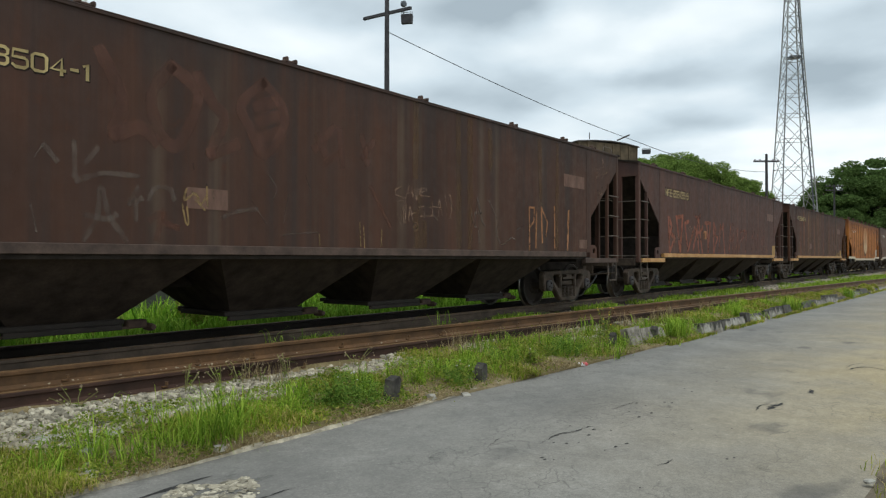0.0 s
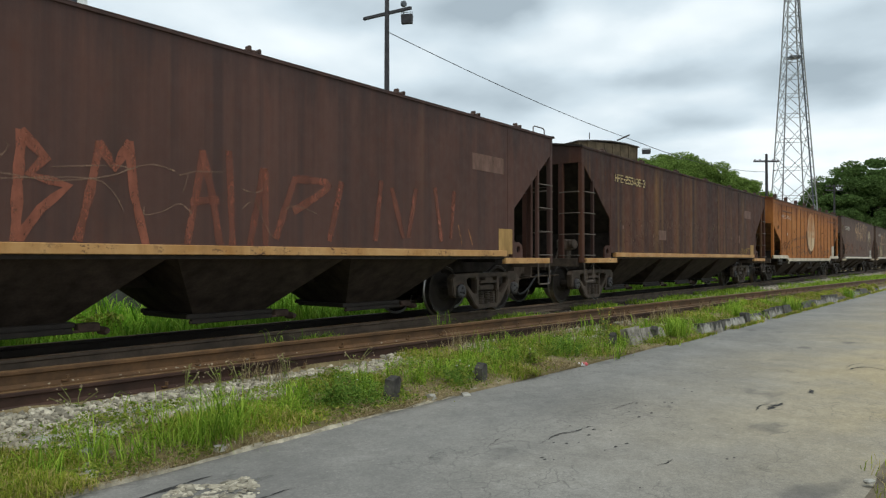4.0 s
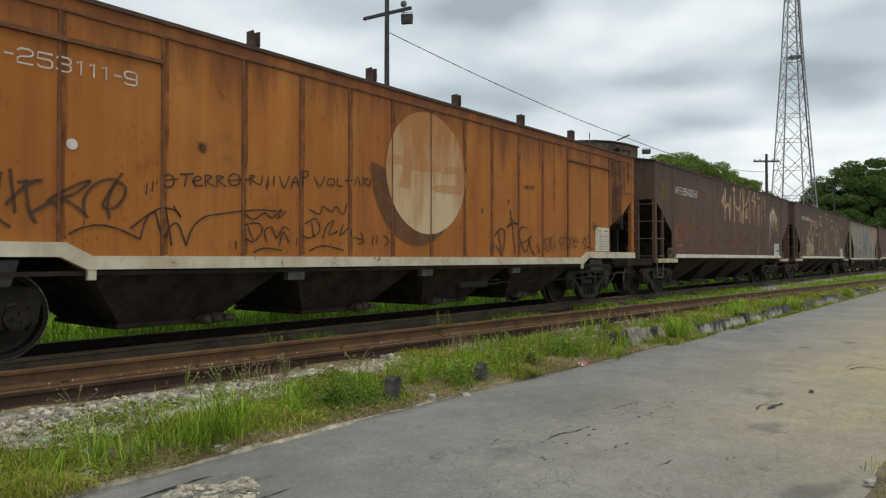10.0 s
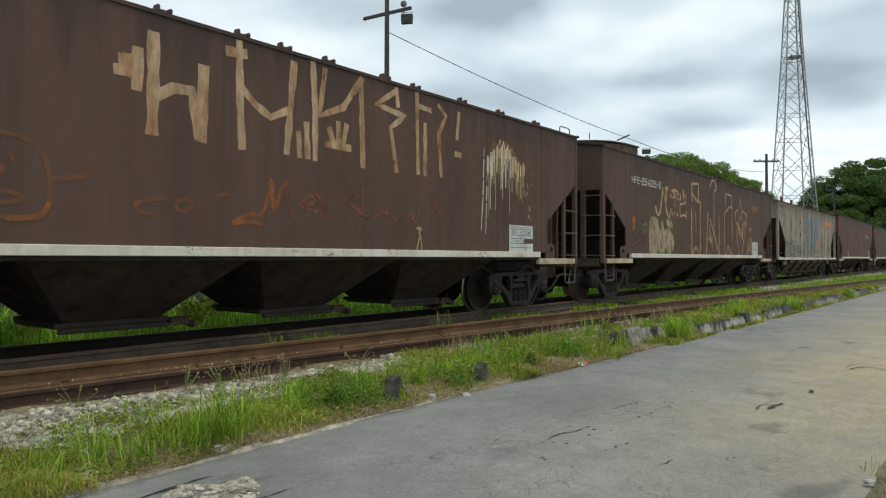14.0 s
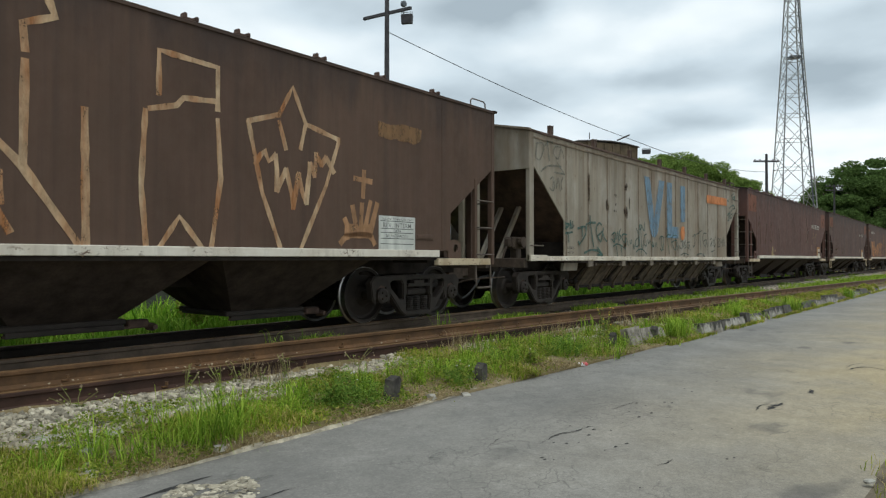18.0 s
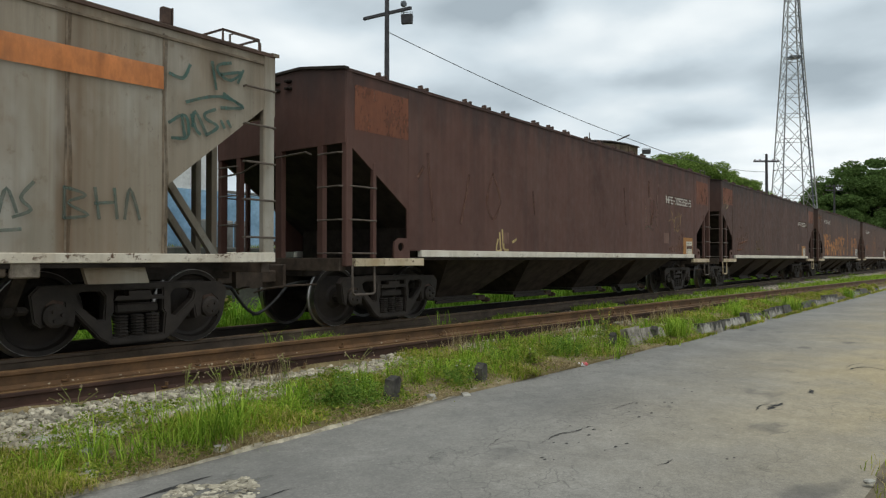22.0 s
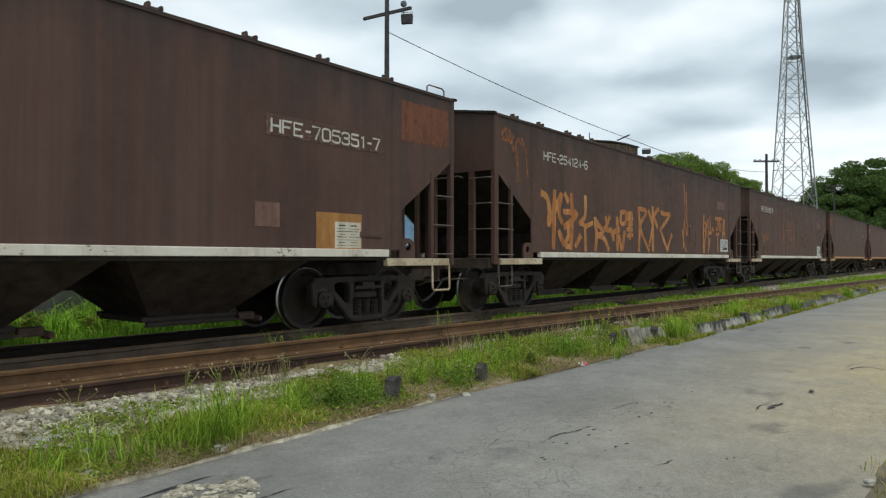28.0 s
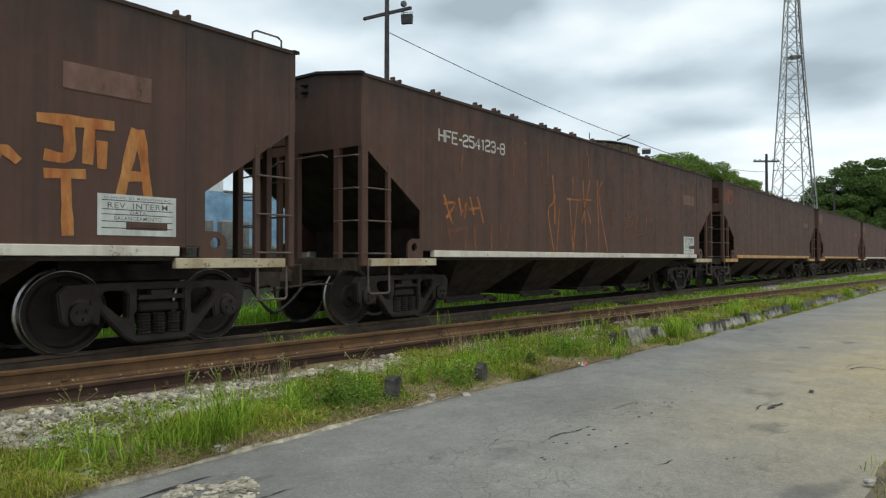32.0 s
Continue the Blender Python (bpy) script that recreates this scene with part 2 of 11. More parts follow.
# ---- mesh helpers ----
def part(name, bm, mat, parent, label=""):
    """Links a bmesh, or a ready mesh, as one mesh object under a thing or a part."""
    if isinstance(bm, bmesh.types.BMesh):
        me = bpy.data.meshes.new(name)
        bm.to_mesh(me)
        bm.free()
        me.materials.append(mat)
    else:
        me = bm
    ob = new(name, me)
    ob.parent = parent
    if label:
        ob["label"] = label
    return ob


CACHE = {}


def shared(key, build, mat):
    """One mesh for all alike pieces of one material."""
    key = (*key, mat.name)
    if key not in CACHE:
        bm = bmesh.new()
        build(bm)
        me = bpy.data.meshes.new(str(key[0]))
        bm.to_mesh(me)
        bm.free()
        me.materials.append(mat)
        CACHE[key] = me
    return CACHE[key]


def box(bm, x0, x1, y0, y1, z0, z1, soft=0.0):
    vs = [bm.verts.new(p) for p in itertools.product((x0, x1), (y0, y1), (z0, z1))]
    fs = [bm.faces.new([vs[i] for i in q]) for q in ((0, 1, 3, 2), (4, 6, 7, 5), (0, 4, 5, 1), (2, 3, 7, 6), (0, 2, 6, 4), (1, 5, 7, 3))]
    if soft:
        es = {e for f in fs for e in f.edges}
        bmesh.ops.bevel(bm, geom=list(es), offset=soft, segments=1, affect="EDGES")
    return vs


def frustum(bm, low, high, z0, z1):
    """A solid between two rectangles (x0, x1, y0, y1)."""
    a = [bm.verts.new((x, y, z0)) for x, y in ((low[0], low[2]), (low[1], low[2]), (low[1], low[3]), (low[0], low[3]))]
    b = [bm.verts.new((x, y, z1)) for x, y in ((high[0], high[2]), (high[1], high[2]), (high[1], high[3]), (high[0], high[3]))]
    bm.faces.new(a[::-1]), bm.faces.new(b)
    for i in range(4):
        j = (i + 1) % 4
        bm.faces.new((a[i], a[j], b[j], b[i]))


def tube(bm, pts, r, n=6):
    pts = [Vector(p) for p in pts]
    rings = []
    for i, p in enumerate(pts):
        d = (pts[min(i + 1, len(pts) - 1)] - pts[max(i - 1, 0)]).normalized()
        a = d.orthogonal().normalized() if i == 0 else (a - d * a.dot(d)).normalized()
        b = d.cross(a)
        rings.append([bm.verts.new(p + r * (math.cos(k * 2 * math.pi / n) * a + math.sin(k * 2 * math.pi / n) * b)) for k in range(n)])
    for p, q in zip(rings, rings[1:]):
        for k in range(n):
            bm.faces.new((p[k], p[(k + 1) % n], q[(k + 1) % n], q[k]))
    bm.faces.new(rings[0][::-1]), bm.faces.new(rings[-1])


def prism(bm, outer, y0, y1, holes=(), axis="y"):
    """A plate from an outline in x and z, with holes, from y0 to y1."""
    made = []
    for loop in (outer, *holes):
        vs = [bm.verts.new((x, y0, z) if axis == "y" else (y0, x, z)) for x, z in loop]
        made += [bm.edges.new((vs[i], vs[(i + 1) % len(vs)])) for i in range(len(vs))]
    if holes:
        fs = [g for g in bmesh.ops.triangle_fill(bm, edges=made, use_beauty=True)["geom"] if isinstance(g, bmesh.types.BMFace)]
    else:
        fs = [bm.faces.new([e.verts[0] for e in made])]
    ext = bmesh.ops.extrude_face_region(bm, geom=fs)["geom"]
    d = (0, y1 - y0, 0) if axis == "y" else (y1 - y0, 0, 0)
    bmesh.ops.translate(bm, verts=[g for g in ext if isinstance(g, bmesh.types.BMVert)], vec=d)
    bmesh.ops.recalc_face_normals(bm, faces=bm.faces)


def lathe(bm, prof, at, n=24, axis="y", caps=True):
    """Turns (offset along the axis, radius) pairs about an axis through at."""
    rings = []
    for o, r in prof:
        ring = []
        for k in range(n):
            a = 2 * math.pi * k / n
            p, q = r * math.cos(a), r * math.sin(a)
            v = {"y": (p, o, q), "z": (p, q, o), "x": (o, p, q)}[axis]
            ring.append(bm.verts.new(Vector(at) + Vector(v)))
        rings.append(ring)
    for p, q in zip(rings, rings[1:]):
        for k in range(n):
            bm.faces.new((p[k], p[(k + 1) % n], q[(k + 1) % n], q[k]))
    if caps:
        bm.faces.new(rings[0][::-1]), bm.faces.new(rings[-1])
    bmesh.ops.recalc_face_normals(bm, faces=bm.faces)


def circle(cx, cz, r, n=12):
    return [(cx + r * math.cos(2 * math.pi * k / n), cz + r * math.sin(2 * math.pi * k / n)) for k in range(n)]


def heap(name, verts, faces, mat, label, category, kind="stuff"):
    me = bpy.data.meshes.new(name)
    me.from_pydata(verts, [], faces)
    me.materials.append(mat)
    return tagged(new(name, me), label, category, kind=kind)

# ---- the plan: x runs along the track, y away from the camera, z from the rail's top ----
TRACK, ROAD_Z = 7.85, -0.49
rnd = random.Random(7)


def road_edge(x):
    """The kerb line, which leaves the track's direction slowly."""
    if x < 4.5:
        return 4.38 - 0.05 * min(1, max(0, (4.3 - x) / 1.2))
    if x < 9:
        return 4.38 - 0.18 * (x - 4.5) / 4.5
    return 4.20 - 0.13 * min(1, (x - 9) / 6) - 0.020 * max(0, x - 15)


def siding(x):
    """The rail that leaves the track and nears the road."""
    return 6.72 - 0.0733 * x


def ground_z(x, y):
    e = road_edge(x)
    top = min(6.9, siding(x) + 0.15)
    if y < e:
        return ROAD_Z
    foot = top - 0.38
    lip = -0.335 + 0.10 * min(1, max(0, (x - 14) / 8))
    if y < foot:
        t = (y - e) / max(0.2, foot - e)
        return ROAD_Z + 0.02 + (lip - ROAD_Z - 0.02) * max(0, t) ** 0.8
    if y < top:
        return lip + (-0.20 - lip) * (y - foot) / 0.38
    if y < 8.9:
        return -0.20
    if y < 10.2:
        return -0.20 - 0.10 * (y - 8.9) / 1.3
    return -0.30


def asphalt():
    m, nt, b, co = material("asphalt", 0.86, 0, 0.3)
    big = noise_node(nt, co, 0.45, 5, 0.6)
    dust = noise_node(nt, co, 0.5, 6, 0.65, (0.85, 1, 1), 8)
    grain = noise_node(nt, co, 75, 4, 0.75, shift=2)
    speck = noise_node(nt, co, 28, 3, 0.6, shift=6)
    mid = noise_node(nt, co, 5, 6, 0.7, (1, 1, 1), 4)
    c = ramp_node(nt, big, [(0.32, (0.205, 0.196, 0.178)), (0.68, (0.29, 0.277, 0.248))])
    # sand blown over the lane's middle and outer side
    sep = nt.nodes.new("ShaderNodeSeparateXYZ")
    nt.links.new(co, sep.inputs[0])
    lane = nt.nodes.new("ShaderNodeMapRange")
    lane.inputs[1].default_value, lane.inputs[2].default_value = 3.6, 0.9
    nt.links.new(sep.outputs[1], lane.inputs[0])
    far = nt.nodes.new("ShaderNodeMapRange")
    far.inputs[1].default_value, far.inputs[2].default_value = 2.5, 9.0
    nt.links.new(sep.outputs[0], far.inputs[0])
    sand = mixc(nt, 1.0, mixc(nt, 1.0, lane.outputs[0], far.outputs[0], "MULTIPLY"), ramp_node(nt, dust, [(0.28, grey(0.25)), (0.62, grey(1))]), "MULTIPLY")
    c = mixc(nt, sand, c, (0.41, 0.33, 0.19))
    c = mixc(nt, 0.5, c, ramp_node(nt, mid, [(0.3, grey(0.74)), (0.7, grey(1.18))]), "MULTIPLY")
    c = mixc(nt, 0.8, c, ramp_node(nt, noise_node(nt, co, 2.2, 7, 0.72, (0.9, 1, 1), 17), [(0.32, grey(0.84)), (0.66, grey(1.10))]), "MULTIPLY")
    c = mixc(nt, 0.6, c, ramp_node(nt, grain, [(0.3, grey(0.6)), (0.7, grey(1.35))]), "MULTIPLY")
    c = mixc(nt, 0.35, c, ramp_node(nt, speck, [(0.34, grey(0.72)), (0.66, grey(1.22))]), "MULTIPLY")
    c = mixc(nt, ramp_node(nt, speck, [(0.66, grey(0)), (0.72, grey(0.35))]), c, (0.42, 0.40, 0.36))
    # darker tarred strip along the kerb and a net of fine cracks
    side = nt.nodes.new("ShaderNodeMapRange")
    side.inputs[1].default_value, side.inputs[2].default_value = 1.6, 3.4
    nt.links.new(sep.outputs[1], side.inputs[0])
    c = mixc(nt, mixc(nt, 1.0, side.outputs[0], ramp_node(nt, noise_node(nt, co, 1.1, 6, 0.65, (0.9, 1, 1), 31), [(0.35, grey(0.0)), (0.6, grey(0.32))]), "MULTIPLY"), c, (0.125, 0.124, 0.118))
    warp = nt.nodes.new("ShaderNodeVectorMath")
    warp.operation = "MULTIPLY_ADD"
    wob = nt.nodes.new("ShaderNodeTexNoise")
    wob.inputs["Scale"].default_value = 5.0
    wob.inputs["Detail"].default_value = 4.0
    nt.links.new(co, wob.inputs["Vector"])
    warp.inputs[1].default_value = (0.22, 0.22, 0)
    nt.links.new(wob.outputs[1], warp.inputs[0])
    nt.links.new(co, warp.inputs[2])
    lines = None
    for sc, wid, lo, sh in ((1.3, 0.008, 0.58, 3.3), (6.5, 0.030, 0.49, 12.3)):
        vor = nt.nodes.new("ShaderNodeTexVoronoi")
        vor.feature = "DISTANCE_TO_EDGE"
        vor.inputs["Scale"].default_value = sc
        nt.links.new(warp.outputs[0], vor.inputs["Vector"])
        thin_line = ramp_node(nt, vor.outputs["Distance"], [(0.0, grey(0.45)), (wid, grey(0))])
        where = ramp_node(nt, noise_node(nt, co, 0.7, 5, 0.65, (0.7, 1.2, 1), sh), [(lo, grey(0)), (lo + 0.08, grey(1))])
        c = mixc(nt, mixc(nt, 1.0, thin_line, where, "MULTIPLY"), c, (0.05, 0.048, 0.044))
    # oil drips
    c = mixc(nt, ramp_node(nt, noise_node(nt, co, 1.7, 3, 0.5, (0.7, 1.2, 1), 57), [(0.63, grey(0)), (0.74, grey(0.55))]), c, (0.075, 0.072, 0.068))
    nt.links.new(c, b.inputs["Base Color"])
    bump(nt, b, grain, 0.25, 0.004)
    return m


def earth():
    m, nt, b, co = material("verge_earth", 0.95, 0, 0.2)
    n1, n2 = noise_node(nt, co, 1.3, 6, 0.65), noise_node(nt, co, 22, 5, 0.7, shift=4)
    c = ramp_node(nt, n1, [(0.3, (0.12, 0.105, 0.045)), (0.5, (0.20, 0.155, 0.075)), (0.68, (0.33, 0.265, 0.155))])
    c = mixc(nt, 0.7, c, ramp_node(nt, n2, [(0.3, grey(0.5)), (0.7, grey(1.4))]), "MULTIPLY")
    nt.links.new(c, b.inputs["Base Color"])
    bump(nt, b, n2, 0.7, 0.03)
    return m


ASPHALT, EARTH = asphalt(), earth()
DIRT = plain("dry_dirt", (0.15, 0.12, 0.08), 0.95, 0, 0.45, 4.5, 0.7, 0.02)


def ground():
    """One sheet from the near side of the road to the horizon."""
    xs = [-60, -25, -10] + [i * 0.5 for i in range(-12, 60)] + [30 + 2.0 * i for i in range(1, 40)] + [130, 180, 300, 700, 2000, 4500]
    ys = [-3000, -600, -100, -30, -10, -4, -2, 0, 0.2, 0.4, 0.6]
    offs = [0.0, 0.012, 0.14, 0.3, 0.6, 0.9, 1.1, 1.3, 1.5, 1.65, 1.8, 1.95, 2.1, 2.3, 2.6]
    rest = [8.9, 9.5, 10.2, 11, 12, 13, 16, 25, 60, 150, 400, 1200, 4500]
    verts, faces = [], []
    cols = len(ys) + 1 + len(offs) + len(rest)
    for x in xs:
        e = max(road_edge(x), -40.0)
        row = [(min(y, e - 0.8) if y > -5 else y + min(0, e - 4.4), ROAD_Z - 0.05) for y in ys] + [(e - 0.08, ROAD_Z - 0.05)]
        row += [(e + o + (0.05 if o < 0.02 else 0.0), ground_z(x, e + o + 1e-4) - (0.05 if o < 0.005 else 0.0) + 0.03 * min(1, o * 3) * noise.noise((x * 0.8, (e + o) * 0.8, 0))) for o in offs]
        row += [(y, ground_z(x, y)) for y in rest]
        verts += [(x, y, z) for y, z in row]
    for i in range(len(xs) - 1):
        for j in range(cols - 1):
            a = i * cols + j
            faces.append((a, a + cols, a + cols + 1, a + 1))
    return heap("ground", verts, faces, EARTH, "grassy earth beside the railway track and road", "ground", "structure")


ground()


def road():
    xs = [-40, -20, -8] + [i * 0.5 for i in range(-8, 60)] + [30 + 2.0 * i for i in range(1, 30)] + [110, 160, 260]
    verts, faces = [], []
    r2 = random.Random(3)
    for x in xs:
        e = road_edge(x)
        rag = 0.035 * noise.noise((x * 2.3, 0, 5)) + 0.02 * noise.noise((x * 7.0, 3, 5))
        rag2 = 0.28 * noise.noise((x * 0.45, 9, 5)) + 0.1 * noise.noise((x * 1.9, 9, 1))
        row = [e - 3.83 + 0.6 * rag2] + [e - d for d in (3.3, 2.7, 2.0, 1.3, 0.7, 0.3)] + [e + 0.05 + rag]
        verts += [(x, y, ROAD_Z + 0.001 * noise.noise((x, y, 1))) for y in row]
    n = 8
    for i in range(len(xs) - 1):
        for j in range(n - 1):
            a = i * n + j
            faces.append((a, a + n, a + n + 1, a + 1))
    return heap("road", verts, faces, ASPHALT, "cracked grey asphalt road dusted with sand", "road", "structure")


road()


def footway():
    """The dirt strip on the camera's side of the road."""
    xs = [-40, -10, -4] + [i * 0.5 for i in range(-4, 50)] + [26, 40, 80, 200]
    verts, faces = [], []
    for x in xs:
        e = road_edge(x) - 3.66
        row = [e - 3.0, e - 1.4, e - 0.7, e - 0.3, e]
        verts += [(x, y, ROAD_Z - 0.012 + (0.03 + 0.02 * noise.noise((x * 2, y * 2, 0))) * (y < e - 0.1)) for y in row]
    for i in range(len(xs) - 1):
        for j in range(4):
            a = i * 5 + j
            faces.append((a, a + 5, a + 6, a + 1))
    return heap("footway", verts, faces, DIRT, "bare sandy dirt strip beside the road", "pavement", "structure")


footway()


# ---- the track: metre gauge with a third rail for broad gauge ----
def rail(y, top, x0, x1, label, name="rail", slope=0.0):
    prof = [(-0.07, -0.16), (0.07, -0.16), (0.07, -0.145), (0.012, -0.12), (0.010, -0.045), (0.034, -0.032), (0.034, -0.006), (0.026, 0), (-0.026, 0), (-0.034, -0.006), (-0.034, -0.032), (-0.010, -0.045), (-0.012, -0.12), (-0.07, -0.145)]
    bm = bmesh.new()
    prism(bm, prof, x0, x1, axis="x")
    bmesh.ops.translate(bm, verts=bm.verts, vec=(0, y, top))
    for v in bm.verts:
        v.co.y += slope * v.co.x
    body = part(name, bm, RAIL_SIDE if slope and top > -0.1 else OLD_RAIL if slope else SHADED_RAIL if y > TRACK else DULL_RAIL, None)
    tagged(body, label, "rail", "rails of the track")
    bm = bmesh.new()
    box(bm, x0, x1, y - 0.025, y + 0.025, top - 0.004, top + 0.004)
    for v in bm.verts:
        v.co.y += slope * v.co.x
    part("running_surface", bm, RAIL_HEAD, body, "worn rail head")
    return body


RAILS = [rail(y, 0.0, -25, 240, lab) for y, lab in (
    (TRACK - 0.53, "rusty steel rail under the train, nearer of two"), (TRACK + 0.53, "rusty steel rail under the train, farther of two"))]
RAILS.append(rail(6.72, 0.0, -5, 42, "brown rusty rail of a siding leaving the track", slope=-0.0733))
RAILS.append(rail(6.62, -0.165, -5, 21, "old brown rail lying against the siding rail", slope=-0.0733))


def sleepers():
    r2 = random.Random(2)
    bed = tagged(new("track_bed"), "weathered sleepers half buried in ballast", "sleepers")

    def build(bm):
        box(bm, -0.11, 0.11, -0.62, 1.35, -0.1, 0.0, 0.012)
    for i in range(120):
        o = part("sleeper", shared(("sleeper",), build, SLEEPER), SLEEPER, bed)
        o.matrix_basis = pose(-6 + i * 0.62 + r2.uniform(-0.03, 0.03), 7.45 + r2.uniform(-0.05, 0.05), -0.163, 0, 0, r2.uniform(-1.5, 1.5))


sleepers()


def clips():
    """Bolted clips along the outer rails."""
    def build(bm):
        box(bm, -0.03, 0.03, -0.035, 0.0, 0.0, 0.02, 0.006)
        lathe(bm, [(0.03, 0.018), (0.06, 0.016)], (0.015, -0.03, 0), 6, "z")
    for ob, y, z, n, step, r2 in ((RAILS[2], 6.685, -0.135, 50, 0.62, random.Random(1)), (RAILS[3], 6.58, -0.30, 24, 0.83, random.Random(2))):
        for k in range(n):
            if r2.random() < 0.35:
                continue
            o = part("rail_clip", shared(("clip",), build, RAIL_SIDE), RAIL_SIDE, ob)
            x = 0.3 + k * step + r2.uniform(-0.05, 0.05)
            o.matrix_basis = pose(x, y - 0.0733 * x, z, 0, 0, r2.uniform(-12, 12))


clips()

# ---- the hopper wagons, each in its own space: x from its leading end, y from the track's middle ----
HW = 1.40
WHEEL_R = 0.42
FACE_PROF = [(-0.07, 0.02), (-0.07, 0.10), (-0.02, 0.13), (0.0, 0.30), (-0.058, 0.345), (-0.062, 0.415)]


def wheelset(parent, x, cap):
    axle = bmesh.new()
    lathe(axle, [(-0.90, 0.065), (-0.62, 0.075), (-0.5, 0.085), (0.5, 0.085), (0.62, 0.075), (0.90, 0.065)], (0, 0, 0), 10)
    ws = part("wheelset", CACHE.setdefault("axle", None) or _mesh("axle", axle, IRON), IRON, parent)
    ws.matrix_basis = pose(x, 0, WHEEL_R)
    for s in (-1, 1):
        def disc(bm):
            prof = [(0.12, 0.09), (0.12, 0.14), (0.085, 0.17), (0.05, 0.31), (0.06, 0.345), (0.125, 0.365), (0.125, 0.412)]
            back = [(0.0, 0.40), (0.0, 0.35), (0.02, 0.33), (0.015, 0.16), (-0.02, 0.14), (-0.02, 0.09)]
            lathe(bm, [(s * (0.475 + o), r) for o, r in prof + back], (0, 0, 0), 36)
        w = part("wheel", shared(("wheel", s), disc, WHEEL), WHEEL, ws)

        def rim(bm):
            prof = [(0.121, 0.4115), (0.121, 0.417), (0.035, 0.422), (0.028, 0.446), (0.004, 0.448), (0.002, 0.41)]
            lathe(bm, [(s * (0.475 + o), r) for o, r in prof], (0, 0, 0), 36, caps=False)
        part("tread", shared(("tread", s), rim, TREAD), TREAD, ws, "shiny worn steel tread and flange")

        def capm(bm):
            lathe(bm, [(s * 0.89, 0.02), (s * 0.89, 0.115), (s * 0.97, 0.115), (s * 0.985, 0.085), (s * 0.985, 0.02)], (0, 0, 0), 14)
            for k in range(3):
                a = 2 * math.pi * k / 3
                lathe(bm, [(s * 0.98, 0.02), (s * 1.01, 0.018)], (0.05 * math.cos(a), 0, 0.05 * math.sin(a)), 6)
        part("axle_cap", shared(("cap", s), capm, cap), cap, ws, "bolted bearing cap")
    return ws


def _mesh(key, bm, mat):
    me = bpy.data.meshes.new(key)
    bm.to_mesh(me)
    bm.free()
    me.materials.append(mat)
    CACHE[key] = me
    return me


def side_frame(bm, s):
    outer = [(-1.10, 0.62), (-1.02, 0.70), (-0.5, 0.715), (0.5, 0.715), (1.02, 0.70), (1.10, 0.62), (1.08, 0.48), (1.06, 0.36), (0.98, 0.30), (0.96, 0.50), (0.88, 0.555),
             (0.78, 0.53), (0.76, 0.33), (0.68, 0.30), (0.66, 0.42), (0.42, 0.16), (0.30, 0.09), (-0.30, 0.09), (-0.42, 0.16), (-0.66, 0.42), (-0.68, 0.30), (-0.76, 0.33),
             (-0.78, 0.53), (-0.88, 0.555), (-0.96, 0.50), (-0.98, 0.30), (-1.06, 0.36), (-1.08, 0.48)]
    holes = [[(-0.66, 0.60), (-0.60, 0.635), (-0.42, 0.635), (-0.37, 0.58), (-0.38, 0.36), (-0.44, 0.35), (-0.64, 0.52)],
             [(0.66, 0.60), (0.64, 0.52), (0.44, 0.35), (0.38, 0.36), (0.37, 0.58), (0.42, 0.635), (0.60, 0.635)],
             [(-0.27, 0.64), (0.27, 0.64), (0.27, 0.42), (0.30, 0.38), (0.28, 0.17), (-0.28, 0.17), (-0.30, 0.38), (-0.27, 0.42)]]
    k = 0.96
    prism(bm, [(x * k, z) for x, z in outer], s * 0.83, s * 0.94, [[(x * k, z) for x, z in h[::-1]] for h in holes])
    rims = [e for e in bm.edges if len(e.link_faces) == 2 and e.calc_face_angle(0) > 1.2 and abs(e.verts[0].co.y - e.verts[1].co.y) < 1e-4 and abs(abs(e.verts[0].co.y) - 0.94) < 1e-4]
    bmesh.ops.bevel(bm, geom=rims, offset=0.016, segments=2, affect="EDGES")


